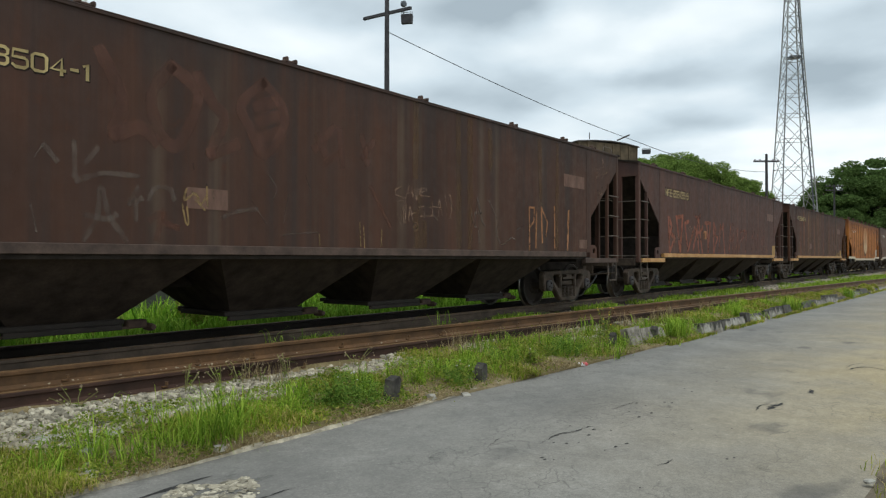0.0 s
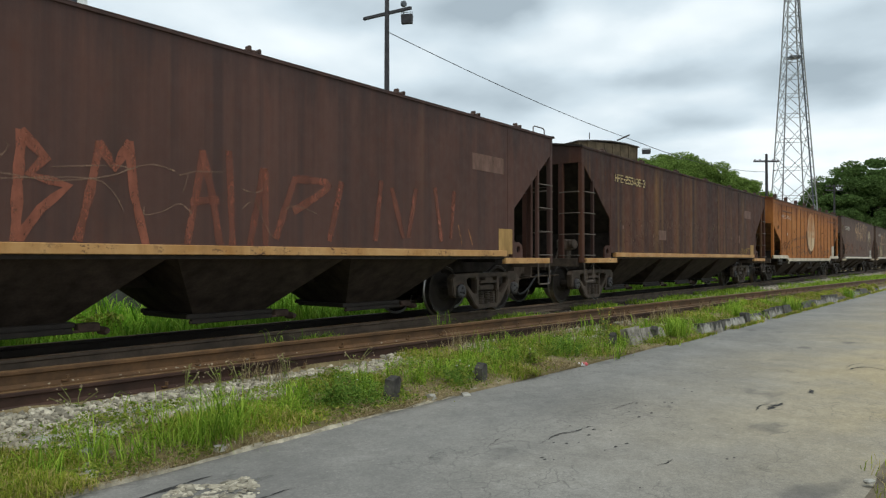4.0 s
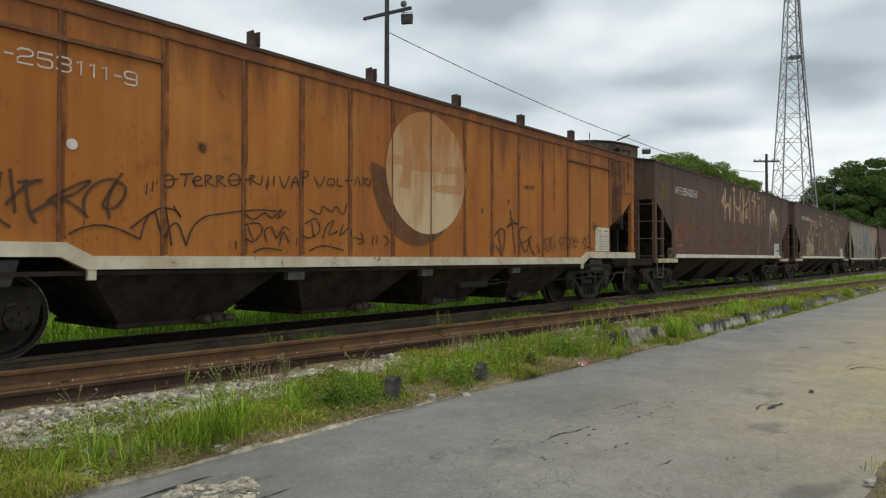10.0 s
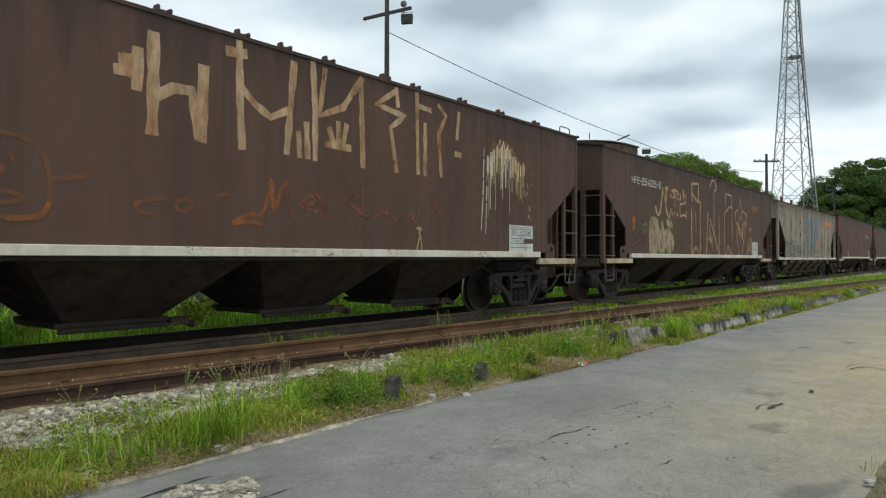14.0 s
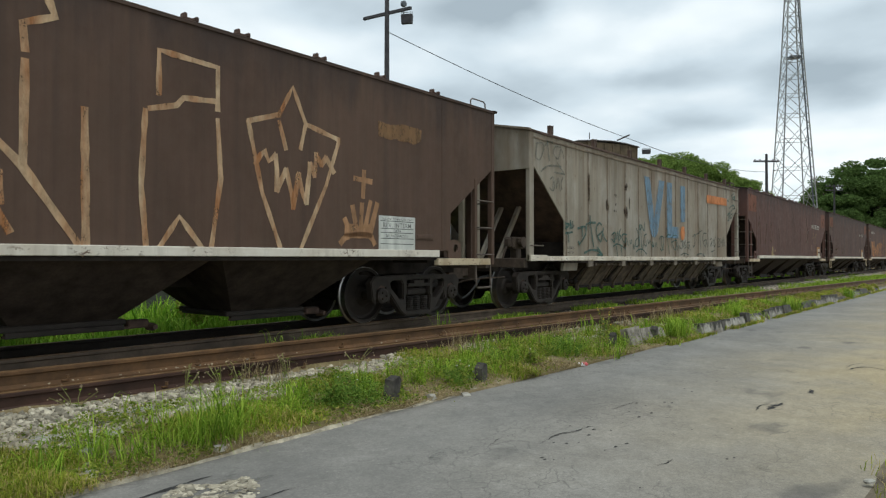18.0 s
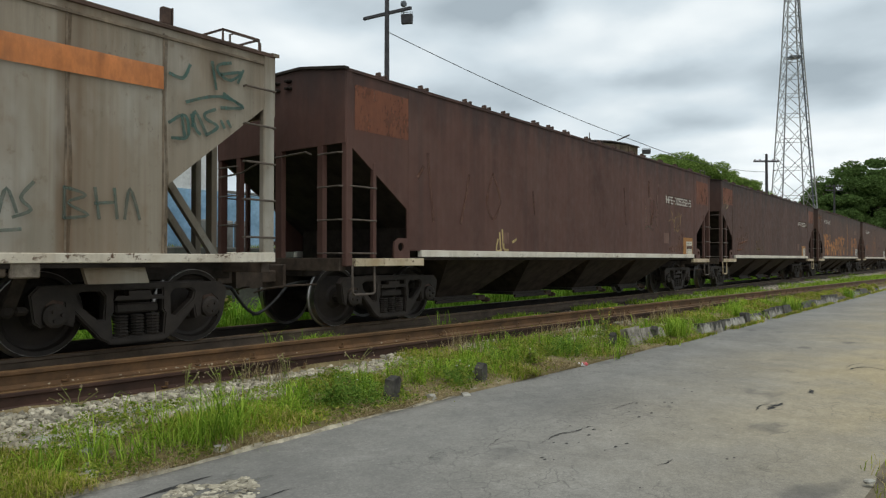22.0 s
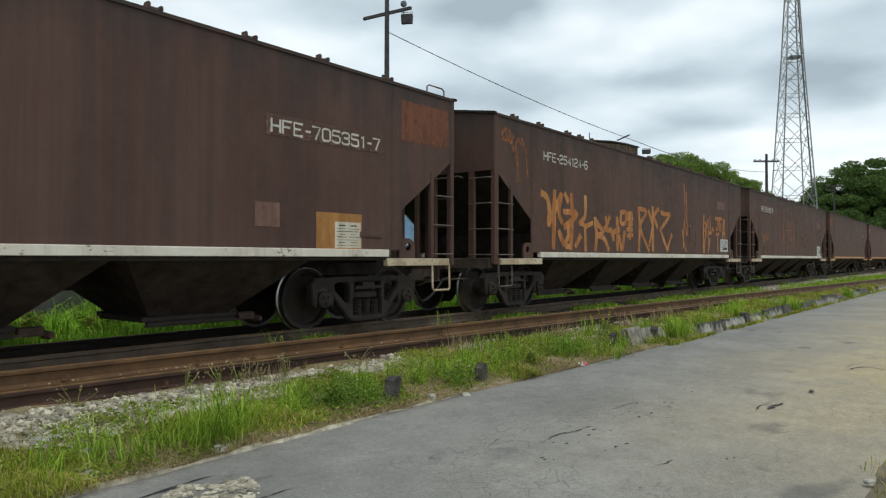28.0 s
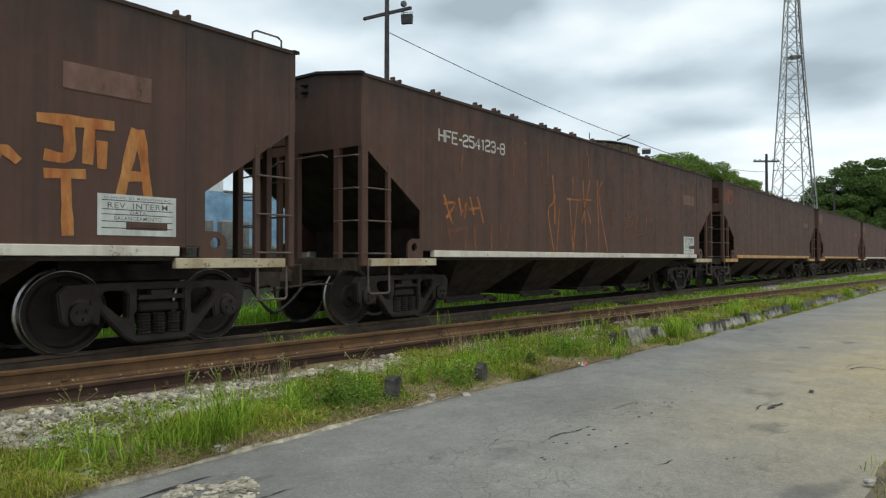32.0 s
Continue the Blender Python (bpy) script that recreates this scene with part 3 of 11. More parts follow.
def bogie(parent, x, cap, keyed, FRAME):
    for dx in (-0.83, 0.83):
        keyed.append(wheelset(parent, x + dx, cap))
    for s in (-1, 1):
        o = part("bogie_frame", shared(("frame", s), lambda bm: side_frame(bm, s), FRAME), FRAME, parent, "cast side frame of the bogie")
        o.matrix_basis = pose(x, 0, 0)

        def coils(bm):
            for cx in (-0.17, 0.0, 0.17):
                prof = []
                for k in range(7):
                    prof += [(0.17 + k * 0.031, 0.058), (0.178 + k * 0.031, 0.074), (0.19 + k * 0.031, 0.074), (0.198 + k * 0.031, 0.058)]
                lathe(bm, prof, (cx, s * 0.885, 0), 9, "z")
        o = part("spring", shared(("spring", s), coils, FRAME), FRAME, parent)
        o.matrix_basis = pose(x, 0, 0)

        def pocket(bm):
            box(bm, -0.23, 0.23, s * 0.81, s * 0.91, 0.40, 0.50, 0.02)
        o = part("bolster_end", shared(("pocket", s), pocket, FRAME), FRAME, parent)
        o.matrix_basis = pose(x, 0, 0)
        o = part("wear_plate", shared(("wearp", s), lambda bm: prism(bm, [(-0.27, 0.535), (0.27, 0.535), (0.25, 0.58), (0.12, 0.58), (0.12, 0.63), (-0.12, 0.63), (-0.12, 0.58), (-0.25, 0.58)], s * 0.855, s * 0.96), FRAME), FRAME, parent)
        o.matrix_basis = pose(x, 0, 0)
        for e in (-1, 1):
            o = part("bearing_adapter", shared(("adapter", s), lambda bm: box(bm, -0.085, 0.085, min(s * 0.84, s * 0.93), max(s * 0.84, s * 0.93), 0.50, 0.575, 0.01), RUST_DARK), RUST_DARK, parent)
            o.matrix_basis = pose(x + e * 0.83, 0, 0)

    def beam(bm):
        box(bm, -0.2, 0.2, -0.82, 0.82, 0.38, 0.66, 0.03)
        box(bm, -0.55, -0.45, -0.6, 0.6, 0.3, 0.42, 0.01)
        box(bm, 0.45, 0.55, -0.6, 0.6, 0.3, 0.42, 0.01)
    o = part("bolster", shared(("bolster",), beam, IRON), IRON, parent)
    o.matrix_basis = pose(x, 0, 0)


def coupler(parent, x, s):
    def build(bm):
        box(bm, min(0, s * 0.42), max(0, s * 0.42), -0.08, 0.08, 0.63, 0.80, 0.015)
        prism(bm, [(s * 0.36, 0.58), (s * 0.50, 0.56), (s * 0.62, 0.60), (s * 0.62, 0.84), (s * 0.50, 0.87), (s * 0.36, 0.85)], -0.17, 0.10)
        box(bm, s * 0.52 - 0.06, s * 0.52 + 0.06, 0.08, 0.20, 0.60, 0.83, 0.02)
        box(bm, min(s * 0.02, s * 0.07), max(s * 0.02, s * 0.07), -0.25, 0.25, 0.55, 0.88, 0.01)
        tube(bm, [(s * 0.05, -0.9, 0.62), (s * 0.2, -0.55, 0.60), (s * 0.35, -0.2, 0.55), (s * 0.45, -0.1, 0.50)], 0.014)
    o = part("coupler", shared(("coupler", s), build, FRAME_BROWN), FRAME_BROWN, parent, "knuckle coupler with uncoupling lever")
    o.matrix_basis = pose(x, 0, 0)

    def hose(bm):
        pts = []
        for k in range(9):
            t = k / 8
            pts.append((s * (0.12 + 0.50 * t), -0.40 + 0.10 * t, 0.60 - 0.37 * math.sin(math.pi * 0.5 * t)))
        tube(bm, [(s * -0.5, -0.46, 0.66), (s * -0.1, -0.42, 0.64)] + pts, 0.021, 7)
    o = part("brake_hose", shared(("hose", s), hose, HOSE), HOSE, parent, "hanging black rubber hose")
    o.matrix_basis = pose(x, 0, 0)


def brake_gear(parent, x, y, z, mat):
    """The hand brake on one end: a spoked wheel, its gear box and chain."""
    out = 1 if x > 1 else -1
    def wheel(bm):
        ring = [(0.0, 0.25 * math.cos(a * math.pi / 9), 0.25 * math.sin(a * math.pi / 9)) for a in range(19)]
        tube(bm, ring, 0.016, 6)
        for k in range(5):
            a = k * 2 * math.pi / 5
            tube(bm, [(-0.03, 0, 0), (0, 0.25 * math.cos(a), 0.25 * math.sin(a))], 0.012, 5)
        lathe(bm, [(-0.05, 0.05), (0.03, 0.05)], (0, 0, 0), 8, "x")
    o = part("brake_wheel", shared(("bwheel",), wheel, IRON), IRON, parent, "spoked hand brake wheel")
    o.matrix_basis = pose(x, y, z)

    def gear(bm):
        box(bm, -0.05, 0.12, -0.14, 0.14, -0.2, 0.2, 0.02)
        box(bm, -0.03, 0.03, -0.05, 0.05, -1.1, -0.2, 0.01)
        for k in range(9):
            box(bm, 0.03, 0.055, -0.035, 0.035, -0.32 - 0.085 * k, -0.26 - 0.085 * k, 0.008)
        prism(bm, [(0.35 * math.cos(a), -0.75 + 0.35 * math.sin(a)) for a in (3.4, 3.9, 4.4, 4.9)] + [(0.25 * math.cos(a), -0.75 + 0.22 * math.sin(a)) for a in (4.9, 4.4, 3.9, 3.4)], -0.03, 0.03)
    o = part("brake_gear_box", shared(("bgear",), gear, mat), mat, parent, "gear box and chain of the hand brake")
    o.matrix_basis = pose(x - 0.18 * out, y, z - 0.06, 0, 0, 0 if out > 0 else 180)


def mirror(L, e, x):
    return L - x if e else x


SPECS = {
    "plain": dict(roof=3.27, drop=2.94, cut=((0.12, 2.88), (1.35, 1.84)), edge=1.35, sill=1.62, low=(0.875, 0.975), top=(1.0, 1.10), peak=0.12, bays=4, axle=1.48, brackets=(1.2, 3.35, 5.75, 8.25, 10.75, 12.62, 13.9)),
    "tall": dict(roof=3.42, drop=2.46, cut=((0.10, 2.42), (1.20, 1.66)), edge=1.20, sill=1.50, low=(0.86, 0.965), top=(0.985, 1.085), peak=0.12, bays=4, axle=1.42, brackets=(0.75, 1.65, 2.75, 3.3, 3.88, 4.9, 5.45, 6.1, 7.05, 7.65, 8.35, 9.4, 10.05, 11.2, 12.3, 13.5)),
    "ribbed": dict(roof=3.34, drop=2.36, cut=((0.05, 2.37), (0.63, 1.965), (0.76, 1.94), (1.31, 1.67)), edge=1.31, sill=2.55, low=(0.975, 1.105), top=(0.85, 0.985), peak=0.16, bays=3, axle=1.40, brackets=[0.67 + 1.92 * k for k in range(8)]),
    "grey": dict(roof=3.31, drop=2.60, cut=((0.11, 2.70), (1.32, 1.70)), edge=1.32, sill=0.0, low=(0.92, 1.03), top=(0.92, 1.01), peak=0.16, bays=6, axle=1.36, brackets=[0.88 + 1.885 * k for k in range(7)]),
}


SILL_BROWN = plain("dusty_brown_sill", (0.080, 0.052, 0.040), 0.8, 0.0, 0.35, 5, 0.4)
# the orange wagon's slope sheet: its paint with the recess's shade put in
SLOPE_SHADE = plain("shaded_slope_sheet", (0.13, 0.062, 0.028), 0.85, 0.0, 0.4, 4, 0.4, col2=(0.20, 0.09, 0.035))
HANGER_GREY = plain("grey_hanger_paint", (0.085, 0.078, 0.072), 0.8, 0.0, 0.35, 9, 0.3)
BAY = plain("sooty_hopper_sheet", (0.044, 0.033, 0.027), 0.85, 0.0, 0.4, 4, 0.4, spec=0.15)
HANGER = plain("taupe_hanger_paint", (0.15, 0.122, 0.092), 0.8, 0.0, 0.35, 9, 0.3, col2=(0.235, 0.195, 0.15))
DUSTY = plain("dusty_brown_steel", (0.074, 0.053, 0.037), 0.85, 0.0, 0.5, 5, 0.5, col2=(0.138, 0.101, 0.071))


def wagon(kind, L, paint, trim, label, group="hopper wagons of the train", cap=FRAME, gear=True):
    """One hopper wagon with its running gear; returns it and its wheelsets."""
    S = SPECS[kind]
    thing = tagged(new("hopper_wagon"), label, "freight wagon", group)
    P = lambda name, key, build, mat, lab="": part(name, shared((kind, L, *key), build, mat), mat, thing, lab)
    wheels = []
    zr, cut, edge = S["roof"], S["cut"], S["edge"]
    box_like = kind in ("ribbed", "grey")
    bot = S["top"][1] - 0.01
    # sides
    outline = [(0.0, zr), (0.0, cut[0][1] + 0.06), cut[0]] + list(cut[1:]) + [(edge, bot)]
    outline += [(L - x, z) for x, z in outline[::-1]]
    for s in (-1, 1):
        P("side_panel", ("side", s), lambda bm: prism(bm, outline[::-1], s * HW, s * (HW - 0.02)), paint, "riveted sheet steel side")
        P("roof_rail", ("rrail", s), lambda bm: box(bm, 0.0, L, min(s * (HW + 0.018), s * (HW - 0.05)), max(s * (HW + 0.018), s * (HW - 0.05)), zr - 0.035, zr + 0.012, 0.006), RUST_DARK if box_like else paint)
        if kind == "ribbed":
            kink = [(0.0, 1.105), (2.45, 1.105), (2.68, 0.985), (L - 2.68, 0.985), (L - 2.45, 1.105), (L, 1.105), (L, 0.975), (L - 2.40, 0.975), (L - 2.63, 0.86), (2.63, 0.86), (2.40, 0.975), (0.0, 0.975)]
            P("side_sill", ("sill", s), lambda bm: prism(bm, kink[::-1], s * (HW + 0.035), s * (HW - 0.05)), trim, "white painted kinked side sill")
        else:
            P("side_sill", ("sill", s), lambda bm: box(bm, max(S["sill"], 0.02), L - max(S["sill"], 0.02), min(s * (HW + 0.03), s * (HW - 0.06)), max(s * (HW + 0.03), s * (HW - 0.06)), *S["top"], 0.006), trim, "painted edge sill along the side")
        P("sill_underside", ("sillu", s), lambda bm: box(bm, edge, L - edge, min(s * (HW - 0.005), s * (HW - 0.12)), max(s * (HW - 0.005), s * (HW - 0.12)), S["top"][0] - 0.045, S["top"][0] - 0.004), IRON)
    # roof
    ridge = [(-HW - 0.02, zr), (-0.55, zr + S["peak"]), (0.55, zr + S["peak"]), (HW + 0.02, zr), (HW, zr - 0.03), (-HW, zr - 0.03)]
    P("roof", ("roof",), lambda bm: prism(bm, ridge, 0.03, L - 0.03, axis="x"), paint, "low pitched steel roof")
    r2 = random.Random(int(L * 100) + len(kind))
    for x in S["brackets"]:
        for s in (-1, 1):
            def hinge(bm):
                if kind == "grey":
                    box(bm, -0.055, 0.045, min(s * (HW - 0.03), s * (HW - 0.10)), max(s * (HW - 0.03), s * (HW - 0.10)), 0.0, 0.17, 0.008)
                    box(bm, 0.045, 0.058, min(s * (HW - 0.02), s * (HW - 0.12)), max(s * (HW - 0.02), s * (HW - 0.12)), 0.0, 0.175, 0.003)
                elif box_like:
                    for q in (-0.055, 0.030):
                        box(bm, q, q + 0.025, min(s * (HW - 0.01), s * (HW - 0.13)), max(s * (HW - 0.01), s * (HW - 0.13)), 0.0, 0.175, 0.006)
                    box(bm, -0.05, 0.05, min(s * (HW - 0.05), s * (HW - 0.13)), max(s * (HW - 0.05), s * (HW - 0.13)), 0.0, 0.165, 0.01)
                else:
                    box(bm, -0.10, 0.09, min(s * (HW - 0.05), s * (HW - 0.2)), max(s * (HW - 0.05), s * (HW - 0.2)), 0.0, 0.035, 0.012)
                    for q in (-0.085, 0.05):
                        box(bm, q, q + 0.04, min(s * (HW - 0.03), s * (HW - 0.12)), max(s * (HW - 0.03), s * (HW - 0.12)), 0.0, 0.062 - 0.1 * q, 0.012)
            o = part("hatch_bracket", shared((kind, "hinge", s), hinge, RUST_DARK), RUST_DARK, thing)
            o.matrix_basis = pose(x, 0, zr + 0.028)
    P("running_board", ("walkway",), lambda bm: [box(bm, 0.1, L - 0.1, y, y + 0.12, zr + S["peak"] + 0.015, zr + S["peak"] + 0.035) for y in (-0.32, -0.14, 0.04, 0.22)], IRON)
    # ends
    for e in (0, 1):
        X = lambda x: mirror(L, e, x)
        sg = -1 if e else 1

        def bx(bm, x0, x1, *rest, soft=0.006):
            a, b = X(x0), X(x1)
            box(bm, min(a, b), max(a, b), *rest, soft)
        face = [(-HW, S["drop"]), (HW, S["drop"]), (HW, zr), (0.55, zr + S["peak"]), (-0.55, zr + S["peak"]), (-HW, zr)]
        P("end_panel", ("end", e), lambda bm: prism(bm, face, X(-0.012), X(0.02), axis="x"), paint, "upper end sheet")

        def fascia(bm):
            rim = [(-HW - 0.03, zr - 0.02), (-0.56, zr + S["peak"] - 0.005), (0.56, zr + S["peak"] - 0.005), (HW + 0.03, zr - 0.02), (HW + 0.03, zr + 0.02), (0.56, zr + S["peak"] + 0.03), (-0.56, zr + S["peak"] + 0.03), (-HW - 0.03, zr + 0.02)]
            prism(bm, rim, X(-0.05), X(0.03), axis="x")
        P("roof_fascia", ("fascia", e), fascia, IRON if not box_like else paint, "dark roof edge")

        def slope(bm):
            (ax, az), (bx_, bz) = cut[-2], cut[-1]
            lo = bx_ + (bz - 1.0) * (bx_ - ax) / (az - bz)
            top = [(0.02, max(S["drop"], cut[0][1] + 0.06))] + [(x, z + 0.012) for x, z in cut] + [(lo, 1.0)]
            pts = top + [(x + 0.03, z + 0.03) for x, z in top[::-1]]
            prism(bm, [(X(x), z) for x, z in pts], -HW + 0.03, HW - 0.03)
        P("slope_sheet", ("slope", e), slope, SLOPE_SHADE if kind == "ribbed" else RUST_DARK if box_like else DEEP_BROWN, "dark sloping end floor")
        P("bulkhead", ("bulk", e), lambda bm: bx(bm, edge + 0.35, edge + 0.38, -HW + 0.15, HW - 0.15, 0.9, 1.75 if not box_like else 1.3), DEEP_BROWN)
        for s in (-1, 1):
            ys = lambda a, b: (min(s * a, s * b), max(s * a, s * b))
            P("corner_post", ("post", e, s), lambda bm: bx(bm, 0.0, 0.15 if box_like else 0.085 if e else 0.12, *ys(HW + 0.012, HW - 0.08), S["low"][0], zr, soft=0.012), paint)
            if not box_like:
                P("ladder_post", ("lpost", e, s), lambda bm: bx(bm, 0.50, 0.565, *ys(HW + 0.012, HW - 0.05), S["low"][0], cut[0][1] - (cut[0][1] - cut[1][1]) * 0.36 + 0.1), paint)
                for k in range(4):
                    zk = 1.03 + k * 0.435
                    if zk < cut[0][1] - 0.4:
                        P("rung", ("rung", e, s, k), lambda bm: tube(bm, [(X(0.06), s * (HW + 0.02), zk), (X(0.08), s * (HW + 0.05), zk), (X(0.52), s * (HW + 0.05), zk), (X(0.55), s * (HW + 0.02), zk)], 0.012), RUNG)
                P("eye_plate", ("eye", e, s), lambda bm: prism(bm, [(X(x), z) for x, z in [(edge - 0.27, S["low"][0] + 0.1), (edge + 0.06, S["low"][0] + 0.1), (edge + 0.06, 1.25), (edge - 0.16, 1.25), (edge - 0.25, 1.2), (edge - 0.27, 1.12)]], s * (HW + 0.004), s * (HW - 0.03), [[(X(x), z) for x, z in circle(edge - 0.13, 1.125, 0.062)]]), paint, "lifting plate with a round hole")
                P("end_sill_strip", ("lowsill", e, s), lambda bm: bx(bm, 0.155, S["sill"] + 0.04, *ys(HW + 0.036, HW - 0.05), *S["low"]), STEP_CREAM if trim is WHITE else trim, "painted lower sill at the wagon's end")
                if kind == "tall" and e:
                    P("maker_plate", ("plate", s), lambda bm: [box(bm, L - 2.05, L - 1.62, *ys(HW + 0.010, HW), 1.235, 1.32, 0.006), box(bm, L - 2.0, L - 1.67, *ys(HW + 0.016, HW), 1.255, 1.30, 0.004)], paint, "small cast plate on the side")
                P("step_stirrup", ("stirrup", e, s), lambda bm: tube(bm, [(X(0.12), s * HW, 0.88), (X(0.12), s * (HW + 0.01), 0.52), (X(0.15), s * (HW + 0.01), 0.49), (X(0.50), s * (HW + 0.01), 0.49), (X(0.53), s * (HW + 0.01), 0.52), (X(0.53), s * HW, 0.88)], 0.017), STEP_CREAM if paint is PAINT_J else RUNG)
            else:
                if kind == "grey":
                    P("end_sill_strip", ("lowsill", e, s), lambda bm: bx(bm, 0.0, max(S["sill"], 0.6), *ys(HW + 0.036, HW - 0.05), *S["low"]), trim, "white painted step of the sill")
                for k in range(5):
                    zk = 1.2 + k * 0.42
                    P("rung", ("rung", e, s, k), lambda bm: tube(bm, [(X(0.02), s * HW, zk), (X(0.02), s * (HW + 0.05), zk), (X(0.42), s * (HW + 0.05), zk), (X(0.42), s * HW, zk)], 0.012), RUNG) if (e == 1 or kind == "grey" and k < 1) else None
                P("body_bracket", ("brk", e, s), lambda bm: prism(bm, [(X(x), z) for x, z in [(1.45, 0.72), (2.05, 0.72), (2.12, 0.95), (1.52, 0.95)]], s * (HW - 0.1), s * (HW - 0.16)), paint if kind == "grey" else HANGER_GREY)
        posts = (((0.95, 0.09), (0.50, 0.08), (-0.33, 0.12), (-0.92, 0.10)) if e else ((-0.92, 0.11), (-0.06, 0.14), (0.32, 0.07), (0.88, 0.10))) if not box_like else ((-0.20, 0.13), (0.14, 0.11))
        for i, (y, w) in enumerate(posts):
            P("end_post", ("epost", e, i), lambda bm: bx(bm, -0.01, 0.07, y - w / 2, y + w / 2, 0.86, S["drop"] + (0.1 if not box_like else 0.14)), RUST_DARK if kind == "ribbed" else paint)
        if not box_like:
            for s in (-1, 1):
                for k in range(4):
                    zk = 1.03 + k * 0.435
                    P("rung", ("erung", e, s, k), lambda bm: tube(bm, [(X(0.0), s * 0.90, zk), (X(-0.05), s * 0.92, zk), (X(-0.05), s * 1.33, zk), (X(0.0), s * 1.35, zk)], 0.012), RUNG)
            P("end_handrail", ("rail", e), lambda bm: tube(bm, [(X(0.0), -0.74, 2.36), (X(-0.06), -0.7, 2.39), (X(-0.07), 0.2, 2.36), (X(-0.06), 0.72, 2.22), (X(-0.02), 1.35, 2.2)], 0.014), RUNG)
            for y in (-0.05, -0.3):
                P("placard_bracket", ("plac", e, y), lambda bm: [bx(bm, -0.08, 0.02, y - 0.05, y + 0.05, z, z + 0.03) for z in (zr - 0.12, zr - 0.02)], IRON)
        else:
            if e == 1 and kind == "grey":
                P("roof_step", ("rstep",), lambda bm: [tube(bm, [(L - x, -HW + 0.1, zr), (L - x, -HW + 0.1, zr + 0.17), (L - x, -0.75, zr + 0.19), (L - x, -0.75, zr + 0.04)], 0.014) for x in (0.14, 0.62)] + [tube(bm, [(L - 0.14, y, zr + 0.17), (L - 0.62, y, zr + 0.17)], 0.014) for y in (-HW + 0.1, -0.75)], RUST_DARK, "bent rod step on the roof")
            elif e == 1:
                P("roof_grating", ("grate", e), lambda bm: [bx(bm, x, x + 0.035, -HW + 0.05, -0.35, zr + S["peak"] + 0.005, zr + S["peak"] + 0.03) for x in (0.02, 0.10, 0.18, 0.26, 0.34, 0.42, 0.50)] + [bx(bm, 0.02, 0.54, y, y + 0.03, zr + S["peak"] - 0.02, zr + S["peak"] + 0.005) for y in (-HW + 0.06, -0.5)] + [bx(bm, x, x + 0.03, -HW + 0.06, -HW + 0.09, zr, zr + S["peak"]) for x in (0.04, 0.48)], RUST_DARK, "slatted roof step")
            P("end_ledge", ("ledge", e), lambda bm: bx(bm, -0.16, 0.02, -0.55, 0.1, zr - 0.13, zr - 0.02, soft=0.015), paint, "small ledge under the roof")
            for y in (-0.62, -0.2):
                P("brace", ("brace", e, y), lambda bm: prism(bm, [(X(x), z) for x, z in [(0.14, 0.92), (0.24, 0.92), (1.02, 2.0), (0.92, 2.0)]], y, y + 0.07), paint if kind == "grey" else RUST_DARK)
        # platform, end sill, coupler
        P("end_platform", ("plat", e), lambda bm: bx(bm, 0.0, 2.3, -0.55, 0.55, 0.72, 0.94), IRON)
        P("end_sill", ("esill", e), lambda bm: bx(bm, -0.02, 0.10, -1.30, 1.30, 0.80, 0.97), FRAME_BROWN)
        P("top_handle", ("thandle", e), lambda bm: tube(bm, [(X(0.12), -HW + 0.1, zr), (X(0.12), -HW + 0.1, zr + 0.13), (X(0.17), -HW + 0.1, zr + 0.16), (X(0.48), -HW + 0.1, zr + 0.16), (X(0.53), -HW + 0.1, zr + 0.13), (X(0.53), -HW + 0.1, zr)], 0.012), RUNG) if e == 1 else None
        coupler(thing, X(0.0), -sg)
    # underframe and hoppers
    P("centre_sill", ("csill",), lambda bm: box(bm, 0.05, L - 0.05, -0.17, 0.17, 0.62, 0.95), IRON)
    if S["bays"] == 4:
        for k in range(4):
            c = L / 2 + (k - 1.5) * 2.5 - 0.2

            def bay(bm):
                frustum(bm, (-0.52, 0.52, -0.46, 0.46), (-1.25, 1.25, -HW + 0.08, HW - 0.08), 0.30, 1.02)
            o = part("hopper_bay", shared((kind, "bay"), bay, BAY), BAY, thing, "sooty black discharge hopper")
            o.matrix_basis = pose(c, 0, 0)

            def gate(bm):
                w = 0.50
                box(bm, -0.62, 0.62, -w, w, 0.245, 0.305, 0.01)
                box(bm, -0.58, 0.58, -w - 0.04, -w + 0.02, 0.19, 0.25, 0.008)
                box(bm, -0.60, 0.60, w - 0.02, w + 0.10, 0.27, 0.33, 0.008)
            o = part("discharge_gate", shared((kind, "gate"), gate, FRAME), FRAME, thing)
            o.matrix_basis = pose(c, 0, 0)

            def latch(bm):
                box(bm, 0.63, 0.86, -0.70, -0.58, 0.20, 0.29, 0.015)
                lathe(bm, [(-0.76, 0.03), (-0.70, 0.045), (-0.60, 0.045)], (0.90, 0, 0.20), 8)
                tube(bm, [(-0.6, -0.68, 0.21), (0.95, -0.68, 0.21)], 0.016)
            o = part("gate_latch", shared(("latch",), latch, RUST_DARK), RUST_DARK, thing, "rusty gate latch")
            o.matrix_basis = pose(c, 0.16, 0)
    elif S["bays"] == 3:
        for k in range(4):
            c = 3.87 + 2.47 * k

            def bay(bm):
                frustum(bm, (-0.58, 0.58, -0.72, 0.72), (-1.2, 1.2, -HW + 0.1, HW - 0.1), 0.27, 0.9)
                box(bm, -0.62, 0.62, -0.74, 0.74, 0.22, 0.275, 0.01)
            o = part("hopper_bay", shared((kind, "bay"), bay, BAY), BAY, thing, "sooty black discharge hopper")
